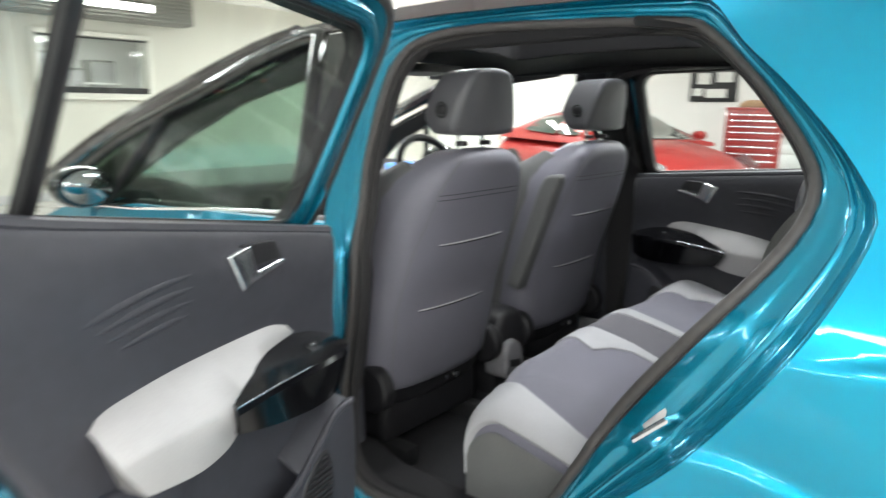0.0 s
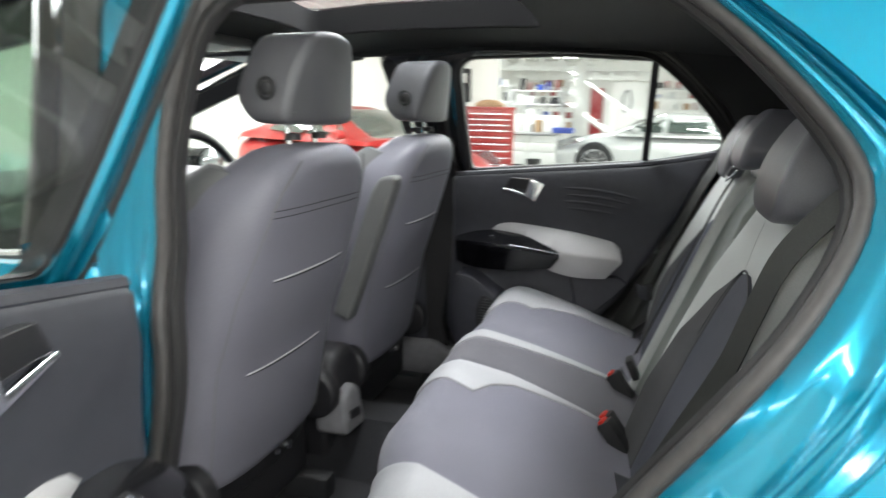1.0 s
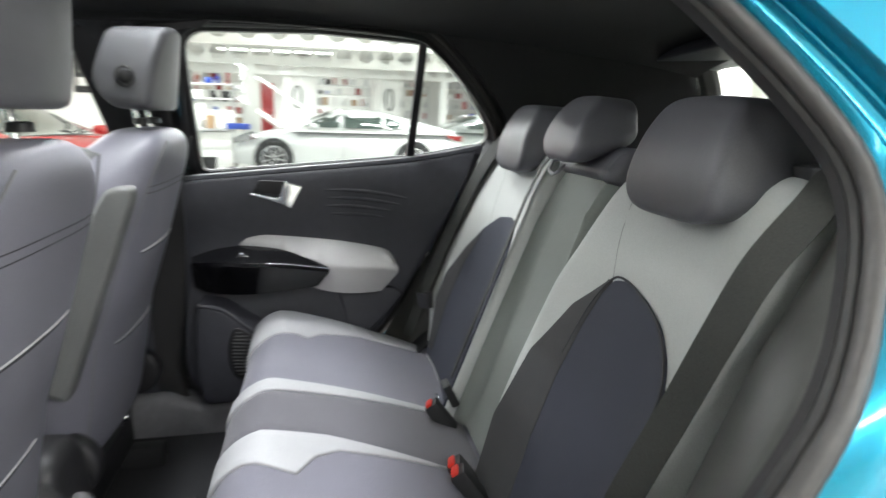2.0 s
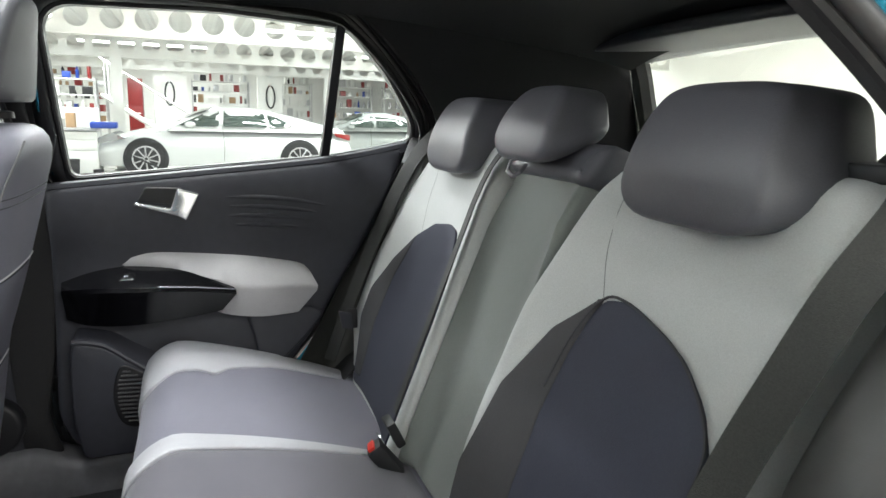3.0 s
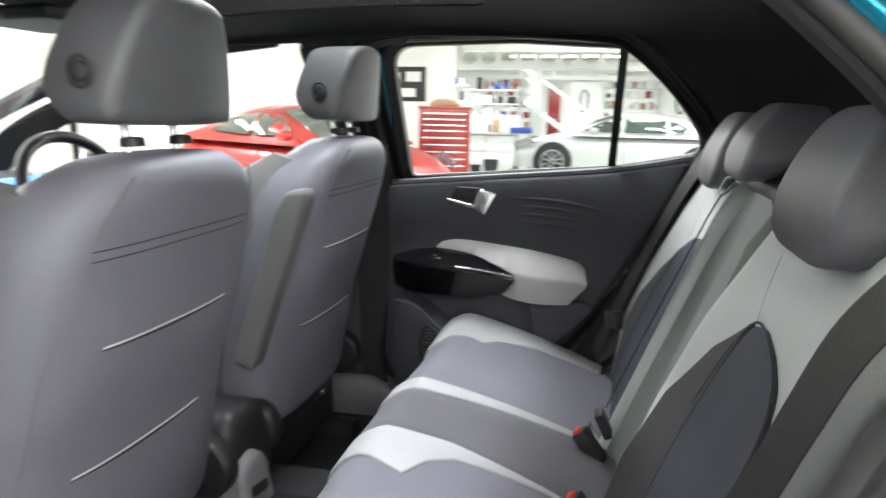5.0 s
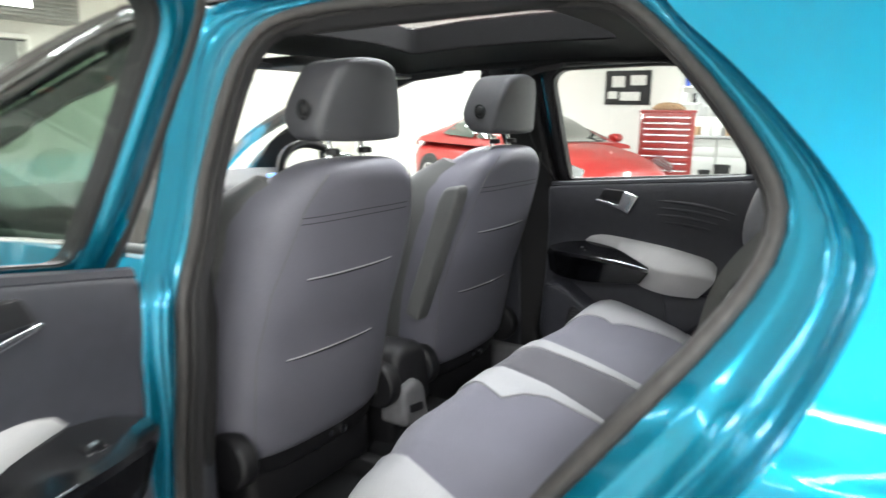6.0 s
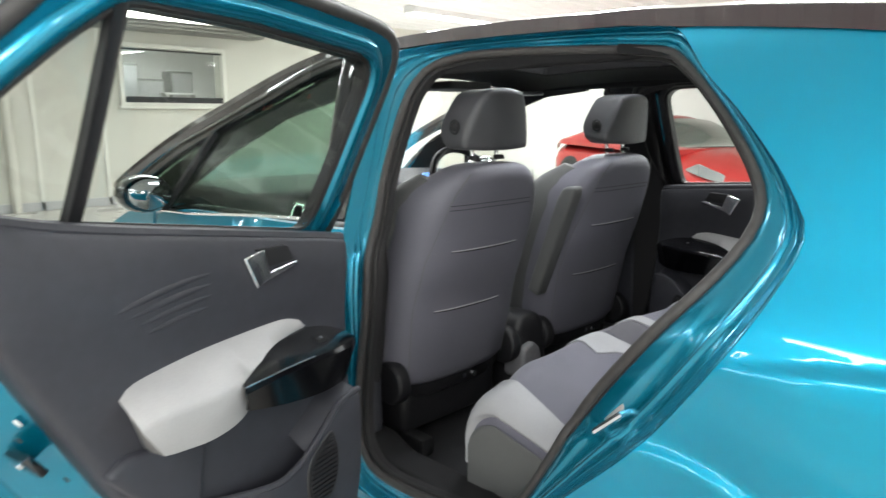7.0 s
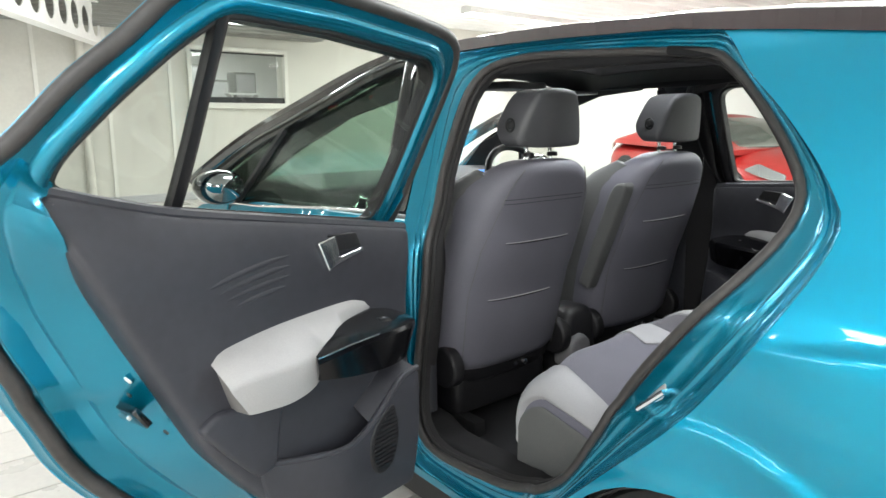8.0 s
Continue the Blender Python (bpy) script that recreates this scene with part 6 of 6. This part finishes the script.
# ---- other cars ----
def other_car(name, label, at, heading, paint, L, W, H, wb, front_ax, wheel_r, roof, belt_z, tail="round", glass_pts=None, group=""):
    """A parked car seen from some metres off: heading in degrees, its nose along +y of its own."""
    c = thing(name, label, "car", (at[0], at[1], 0), group)
    top = roof
    hw = W / 2

    def prof(y):
        return interp(y, top)

    def halfw(y, z):
        e = min(1.0, (L / 2 - abs(y)) / 0.55)
        base = hw * (0.80 + 0.20 * math.sin(max(0, e) * math.pi / 2))
        if z > belt_z:
            base *= 1 - 0.30 * ((z - belt_z) / (H - belt_z)) ** 1.2
        return base * (1 - 0.06 * max(0, (0.5 - z) / 0.5))
    body_rows = []
    ys = np.linspace(-L / 2, L / 2, 49)
    for y in ys:
        t = min(prof(y), belt_z + 0.02)
        row = []
        for u in np.linspace(-1, 1, 29):
            a = u * math.pi / 2
            zz = 0.22 + (t - 0.22) * min(1, math.cos(a) ** 0.35 if abs(u) < 1 else 0)
            xx = halfw(y, zz) * math.copysign(min(1.0, abs(math.sin(a)) ** 0.9 * 1.02), a) if abs(u) < 1 else halfw(y, 0.22) * u * 0.97
            row.append((xx, y, zz))
        body_rows.append(row)
    ob = part("body", loft(body_rows, False, True), paint, c)
    cab_y = [y for y in np.linspace(-L / 2, L / 2, 121) if prof(y) > belt_z + 0.015]
    rows = []
    for y in cab_y:
        t = prof(y)
        row = []
        for u in np.linspace(-1, 1, 17):
            a = u * math.pi / 2
            zz = belt_z - 0.07 + (t - belt_z + 0.07) * (math.cos(a) ** 0.45 if abs(u) < 1 else 0)
            row.append((halfw(y, zz) * 0.97 * (math.copysign(abs(math.sin(a)) ** 0.75, a)), y, zz))
        rows.append(row)
    kids = [ob, part("cabin", loft(rows, False, True), paint, c)]
    # side windows
    for s in (-1, 1):
        for gp in glass_pts:
            kids.append(part("side_window", sheet(refine(rounded(gp, 0.05), 0.15), lambda y, z, w, s=s: (s * (halfw(y, z) * 0.97 * min(1.0, max(0.2, (1 - max(0, min(1, (z - belt_z) / max(0.02, prof(y) - belt_z))) ** 4.4)) ** 0.5) + 0.012 - w), y, z), 0.01, 0.12), M["car_glass"], c, "dark window"))
    y_ws = [y for y in cab_y if y > 0]
    y_a, y_b = max(y_ws), interp(H - 0.06, [(prof(y), y) for y in sorted(y_ws, reverse=True)])
    kids.append(part("windscreen", sheet(refine(rounded([(-0.62 * hw / 0.9, 0.06), (0.62 * hw / 0.9, 0.06), (0.52 * hw / 0.9, 0.94), (-0.52 * hw / 0.9, 0.94)], 0.08), 0.15), lambda x, f, w: (x, y_a + (y_b - y_a) * f + 0.01 - 0.12 * (x / hw) ** 2, prof(y_a + (y_b - y_a) * f) + 0.016 - w - 0.04 * (x / hw) ** 2), 0.01, 0.12), M["car_glass"], c, "dark windscreen"))
    for s in (-1, 1):
        for ay in (L / 2 - front_ax, L / 2 - front_ax - wb):
            m = Matrix.Translation((s * (hw - 0.10), ay, wheel_r)) @ pose(0, 0, 0, 0, 90 * s, 0)
            well = part("arch", lathe([(0.0, 0.112), (wheel_r + 0.045, 0.112), (wheel_r + 0.05, 0.06), (wheel_r + 0.05, -0.15)], m, 28, caps=False), M["black"], c)
            ty = part("tyre", lathe([(wheel_r * 0.66, -0.10), (wheel_r * 0.96, -0.11), (wheel_r, -0.08), (wheel_r, 0.09), (wheel_r * 0.96, 0.118), (wheel_r * 0.68, 0.118)], m, 32, caps=False), M["tyre"], c)
            bm = lathe([(wheel_r * 0.67, 0.119), (wheel_r * 0.70, 0.127), (wheel_r * 0.64, 0.125), (wheel_r * 0.62, 0.116)], m, 32, caps=False)
            for k in range(10):
                a = 2 * math.pi * k / 10
                tube([m @ Vector((wheel_r * f * math.cos(a + dd), wheel_r * f * math.sin(a + dd), 0.121)) for f, dd in ((0.08, 0), (0.64, 0.05))], 0.014, 5, bm=bm)
            rm = part("rim", bm, M["rim"], ty)
            kids += [well, ty, rm]
        m0 = part("mirror", slab(curve([(0.10 * math.cos(a), 0.065 * math.sin(a)) for a in np.linspace(0, 2 * math.pi, 10, endpoint=False)], 3), lambda y, z, w, s=s: (s * (hw + 0.02 + w), y_a - 0.42 + y, belt_z + 0.06 + z), 0.14, 0.03, 0.08), paint, c)
        kids.append(m0)
        hl = [(L / 2 - 0.62, belt_z - 0.22), (L / 2 - 0.10, belt_z - 0.34), (L / 2 - 0.08, belt_z - 0.24), (L / 2 - 0.40, belt_z - 0.13)]
        kids.append(part("headlight", sheet(refine(rounded(hl, 0.03), 0.08), lambda y, z, w, s=s: (s * (halfw(y, z) * 0.985 + 0.012 - w), y, z), 0.02, 0.1), M["lamp_glass"], c, "clear headlight"))
        tl = [(-L / 2 + 0.42, belt_z - 0.06), (-L / 2 + 0.04, belt_z - 0.10), (-L / 2 + 0.05, belt_z - 0.22), (-L / 2 + 0.40, belt_z - 0.13)]
        kids.append(part("tail_light", sheet(refine(rounded(tl, 0.02), 0.08), lambda y, z, w, s=s: (s * (halfw(y, z) * 0.985 + 0.012 - w), y, z), 0.02, 0.1), M["tail_red"], c, "red tail light"))
        kids.append(part("door_line", tube([(s * (halfw(y, z) + 0.0), y, z) for y, z in ((0.15, belt_z - 0.02), (0.12, 0.6), (0.14, 0.34))], 0.006, 4), M["black"], c))
    m = pose(at[0], at[1], 0, 0, 0, heading)
    for o in kids:
        o.data.transform(m)
    return c


FAST_ROOF = [(-2.52, 0.70), (-2.45, 0.95), (-2.2, 1.02), (-1.5, 1.20), (-0.8, 1.36), (-0.2, 1.42), (0.2, 1.40), (0.7, 1.24), (1.15, 0.99), (1.6, 0.93), (2.1, 0.80), (2.4, 0.66), (2.52, 0.50)]
other_car("silver_saloon", "silver fastback saloon with spoked alloy wheels on the hall floor", (13.9, -0.02), 1.5, M["silver_paint"], 5.05, 1.94, 1.42, 2.95, 0.95, 0.36, FAST_ROOF, 0.97,
          glass_pts=[[(0.98, 1.01), (0.22, 1.00), (0.18, 1.32), (0.42, 1.28)], [(0.14, 1.00), (-0.72, 1.00), (-0.68, 1.28), (0.10, 1.33)], [(-0.78, 1.00), (-1.25, 1.04), (-0.95, 1.20), (-0.74, 1.26)]], group="other cars")
COUPE = [(-2.3, 0.62), (-2.22, 0.95), (-1.8, 1.08), (-1.2, 1.27), (-0.5, 1.39), (0.1, 1.37), (0.6, 1.2), (1.05, 0.98), (1.6, 0.90), (2.1, 0.72), (2.3, 0.5)]
other_car("grey_coupe", "pale grey coupe parked further back in the hall", (17.3, -3.9), 4.0, M["grey_paint"], 4.6, 1.84, 1.40, 2.8, 0.85, 0.34, COUPE, 0.95,
          glass_pts=[[(0.85, 0.99), (0.05, 0.98), (0.0, 1.28), (0.3, 1.26)], [(-0.02, 0.98), (-1.15, 1.02), (-0.8, 1.20), (-0.06, 1.28)]], group="other cars")
LOW = [(-2.15, 0.60), (-2.10, 0.84), (-1.88, 0.97), (-1.45, 1.10), (-0.95, 1.29), (-0.45, 1.39), (0.0, 1.38), (0.45, 1.24), (1.0, 1.0), (1.5, 0.92), (1.85, 0.80), (2.08, 0.64), (2.15, 0.45)]
other_car("red_coupe", "bright red coupe parked across from the turquoise car", (7.35, 4.51), 155.0, M["red_paint"], 4.30, 1.82, 1.40, 2.6, 0.85, 0.33, LOW, 0.95,
          glass_pts=[[(0.80, 1.01), (-0.05, 0.99), (-0.08, 1.27), (0.22, 1.25)], [(-0.12, 0.99), (-1.0, 1.02), (-0.78, 1.22), (-0.14, 1.28)]], group="other cars")

# ---- workshop furniture ----
def tool_cabinet(x, y, rz):
    c = thing("tool_cabinet", "red steel roller tool cabinet with many drawers", "cabinet", (x, y, 0))
    kids = [part("carcass", box((0, 0, 0.80), (0.75, 0.48, 1.30), 0.012), M["cab_red"], c)]
    z = 0.22
    for h in (0.20, 0.16, 0.11, 0.11, 0.11, 0.11, 0.11, 0.09, 0.09, 0.09):
        d = part("drawer", box((0.0, -0.25, z + h / 2), (0.66, 0.03, h - 0.012), 0.004), M["cab_red"], c)
        kids += [d, part("drawer_pull", box((0.0, -0.272, z + h - 0.022), (0.60, 0.018, 0.018), 0.004), M["chrome"], d, "bright drawer pull")]
        z += h
    kids.append(part("lid", box((0, 0, 1.47), (0.78, 0.50, 0.05), 0.015), M["cab_red"], c))
    for dx in (-0.3, 0.3):
        for dy in (-0.17, 0.17):
            kids.append(part("castor", lathe([(0.0, -0.02), (0.06, -0.02), (0.06, 0.02), (0.0, 0.02)], Matrix.Translation((dx, dy, 0.06)) @ pose(0, 0, 0, 0, 90, 0), 16, caps=False), M["black"], c))
            kids.append(part("castor_fork", box((dx, dy, 0.11), (0.05, 0.05, 0.09), 0.004), M["steel"], c))
    for o in kids:
        o.data.transform(pose(x, y, 0, 0, 0, rz) @ Matrix.Diagonal((1.04, 1.0, 0.95, 1)))
    return c


tool_cabinet(8.75, 2.86, -76)
bag = thing("tool_bag", "brown bag lying on the red tool cabinet", "bag", (8.75, 2.86, 1.5))
part("bag_body", slab(curve([(-0.24, 0.0), (0.24, 0.0), (0.22, 0.07), (0.08, 0.11), (-0.12, 0.10), (-0.24, 0.05)], 4), lambda u, z, w: (8.64 + 0.26 * u + w, 2.86 + u * 0.9, 1.421 + z), 0.24, 0.03, 0.06), M["wood"], bag)
bin_1 = thing("waste_bin", "black plastic bin standing beside the tool cabinet", "bin", (7.5, 1.82, 0))
part("bin_body", lathe([(0.15, 0.0), (0.19, 0.52), (0.20, 0.53), (0.185, 0.53), (0.145, 0.03)], Matrix.Translation((7.5, 1.82, 0)), 24, caps=True), M["black"], bin_1)
part("bin_rim", tube([(7.5 + 0.195 * math.cos(a), 1.82 + 0.195 * math.sin(a), 0.53) for a in np.linspace(0, 2 * math.pi, 24, endpoint=False)], 0.012, 6, True), M["black"], bin_1)
board = thing("notice_board", "dark framed picture board on the partition wall", "picture", (9.58, 3.75, 1.75))
part("board", box((9.585, 3.80, 1.78), (0.025, 0.78, 0.56), 0.004), M["black"], board)
for dy, dz, w, h in ((-0.18, 0.12, 0.26, 0.16), (0.16, 0.10, 0.22, 0.18), (-0.05, -0.14, 0.34, 0.14), (0.25, -0.12, 0.16, 0.12)):
    part("sheet", box((9.568, 3.80 + dy, 1.78 + dz), (0.006, w, h), 0.0), M["paper"], board, smooth=False)

rnd = random.Random(5)
CLUTTER = [M["paper"], M["cab_grey"], M["black"], M["wood"], M["blue"], M["cab_red"], M["steel"], M["wall_white"]]
GOODS = {}


def goods(kind, mi):
    """Shared meshes of small shelf goods, one unit high."""
    key = (kind, mi)
    if key not in GOODS:
        if kind == "box":
            bm = box((0, 0, 0.5), (0.9, 0.9, 1.0), 0.03)
        elif kind == "bottle":
            bm = lathe([(0.32, 0.0), (0.34, 0.05), (0.34, 0.62), (0.14, 0.80), (0.13, 0.98), (0.10, 1.0)], Matrix(), 14)
        else:
            bm = lathe([(0.40, 0.0), (0.42, 0.03), (0.42, 0.95), (0.38, 1.0)], Matrix(), 16)
        o = part(kind, bm, CLUTTER[mi], None)
        GOODS[key] = o.data
        bpy.data.objects.remove(o)
    return GOODS[key]


WORDS = {"box": ("storage_box", "small storage box on the workshop shelf", "box"), "bottle": ("bottle", "workshop bottle standing on the shelf", "bottle"), "can": ("can", "workshop can standing on the shelf", "can")}


def put_goods(x, y, z, kind, w, h, d, mi):
    nm, lab, cat = WORDS[kind]
    o = new(nm, goods(kind, mi))
    o.location, o.scale = (x, y, z), (d, w, h)
    o.rotation_euler = (0, 0, rnd.uniform(-0.15, 0.15))
    tagged(o, lab, cat, "goods on the workshop shelves")


def fill_row(x, y0, y1, z, top, gap=0.05):
    y = y0
    while y < y1 - 0.06:
        kind = rnd.choice(["box", "box", "bottle", "can"])
        w = rnd.uniform(0.07, 0.22) if kind == "box" else rnd.uniform(0.08, 0.14)
        h = rnd.uniform(0.45, 0.95) * top
        put_goods(x + rnd.uniform(-0.04, 0.04), y + w / 2, z, kind, w, h, rnd.uniform(0.12, 0.25), rnd.randrange(len(CLUTTER)))
        y += w + rnd.uniform(0.01, gap * 3)


def shelf_rack(x, y0, y1, levels, label):
    """An open steel rack: posts, shelves and a back sheet; the goods on it are things of their own."""
    r = thing("shelf_rack", label, "shelf", (x, (y0 + y1) / 2, 0), "workshop racks")
    top = levels[-1] + 0.02
    for px in (x - 0.18, x + 0.18):
        for py in (y0, y1):
            part("post", box((px, py, top / 2), (0.035, 0.035, top), 0.002), M["cab_grey"], r, smooth=False)
    for z in levels:
        part("shelf", box((x, (y0 + y1) / 2, z - 0.015), (0.40, y1 - y0, 0.025), 0.002), M["lamp_body"], r, smooth=False)
    for a, b in zip(levels, levels[1:] + [levels[-1] + 0.35]):
        fill_row(x - 0.05, y0 + 0.05, y1 - 0.03, a - 0.002, (b - a) * 0.8)


def workbench(x, y0, y1):
    b = thing("workbench", "white steel workbench with drawers and a dark top", "workbench", (x, (y0 + y1) / 2, 0), "workbenches")
    part("worktop", box((x, (y0 + y1) / 2, 0.90), (0.62, y1 - y0, 0.05), 0.006), M["cab_grey"], b)
    n = max(1, round((y1 - y0) / 0.6))
    for i in range(n):
        c = y0 + (i + 0.5) * (y1 - y0) / n
        cab = part("cabinet", box((x + 0.02, c, 0.45), (0.55, (y1 - y0) / n - 0.01, 0.82), 0.006), M["lamp_body"], b)
        for z, h in ((0.78, 0.14), (0.60, 0.18), (0.30, 0.38)):
            part("drawer_front", box((x - 0.265, c, z), (0.02, (y1 - y0) / n - 0.05, h), 0.004), M["lamp_body"], cab)
    part("upstand", box((x + 0.30, (y0 + y1) / 2, 1.10), (0.02, y1 - y0, 0.40), 0.004), M["paper"], b)
    fill_row(x - 0.02, y0 + 0.05, y1 - 0.05, 0.925, 0.30, 0.08)


workbench(13.2, 2.35, 4.9)
shelf_rack(13.75, 2.4, 3.5, [1.25, 1.55, 1.85], "steel shelves full of bottles and boxes above a bench")
shelf_rack(13.75, 3.6, 4.8, [1.25, 1.6, 1.95], "steel shelves full of bottles and boxes above a bench")
tub = thing("blue_tub", "blue plastic tub on the workbench end", "tub", (12.95, 2.2, 0.9))
part("tub_body", box((12.95, 2.22, 0.985), (0.30, 0.46, 0.12), 0.03), M["blue"], tub)
for x, y, r, h in ((12.4, 2.75, 0.16, 0.38), (12.5, 3.1, 0.12, 0.25), (12.35, 2.3, 0.09, 0.2)):
    k = thing("bucket", "dark bucket standing on the workshop floor", "bucket", (x, y, 0), "buckets on the floor")
    part("bucket_body", lathe([(r * 0.8, 0.0), (r, h), (r * 1.04, h), (r * 0.95, h - 0.01), (r * 0.76, 0.02)], Matrix.Translation((x, y, 0)), 20), M["black"], k)
red = thing("red_locker", "dark red steel locker against the far pier", "locker", (19.0, 2.05, 0))
part("locker_body", box((19.0, 2.05, 1.05), (0.4, 0.36, 2.1), 0.01), M["locker_red"], red)
for z in (0.42, 1.06, 1.70):
    part("locker_door", box((18.79, 2.05, z), (0.02, 0.32, 0.58), 0.006), M["locker_red"], red)
# steel stair with two rails
stair = thing("steel_stair", "white steel stair flight with slanting handrails", "stair", (17.4, 1.7, 0))
for k in range(9):
    part("tread", box((17.4, 2.55 - 0.27 * k, 1.55 - 0.18 * k), (0.8, 0.26, 0.03), 0.003), M["beam"], stair, smooth=False)
for dx in (-0.4, 0.4):
    part("stringer", tube([(17.4 + dx, 2.7, 1.62), (17.4 + dx, 0.3, 0.02)], 0.05, 6), M["beam"], stair)
    part("handrail", tube([(17.4 + dx, 2.7, 2.5), (17.4 + dx, 0.3, 0.95)], 0.024, 8), M["beam"], stair)
    for f in (0.05, 0.5, 0.95):
        part("baluster", tube([(17.4 + dx, 2.7 - 2.4 * f, 1.62 - 1.6 * f), (17.4 + dx, 2.7 - 2.4 * f, 2.5 - 1.55 * f)], 0.016, 6), M["beam"], stair)
for y0, y1, x in ((-1.05, 0.6, 21.0), (-2.9, -2.0, 20.4), (-5.0, -3.5, 21.0), (2.9, 4.4, 20.5), (-7.2, -5.4, 20.8)):
    shelf_rack(x, y0, y1, [0.35, 0.8, 1.2, 1.55, 1.9, 2.2], "tall steel rack crowded with workshop goods")
for x, y in ((19.37, 1.2), (19.37, -1.55)):
    hz = thing("hanging_hose", "dark hose looped on the hall wall", "hose", (x, y, 1.5), "hanging hoses")
    part("hose", tube([(x, y + 0.12 * math.cos(a), 1.75 + 0.32 * math.sin(a)) for a in np.linspace(0, 2 * math.pi, 24, endpoint=False)], 0.022, 6, True), M["black"], hz)
    part("hose_hook", box((x, y, 2.08), (0.06, 0.05, 0.06), 0.004), M["steel"], hz)
trolley = thing("low_trolley", "low white trolley jack beside the silver car", "jack", (12.7, 0.9, 0))
part("jack_frame", box((12.72, 0.85, 0.09), (0.28, 0.55, 0.07), 0.01), M["lamp_body"], trolley)
part("jack_handle", tube([(12.72, 1.1, 0.12), (12.72, 1.75, 0.42)], 0.016, 8), M["black"], trolley)
for dx in (-0.13, 0.13):
    for dy in (-0.2, 0.2):
        part("castor", lathe([(0.0, -0.015), (0.05, -0.015), (0.05, 0.015), (0.0, 0.015)], Matrix.Translation((12.72 + dx, 0.85 + dy, 0.05)) @ pose(0, 0, 0, 0, 90, 0), 14, caps=False), M["black"], trolley)
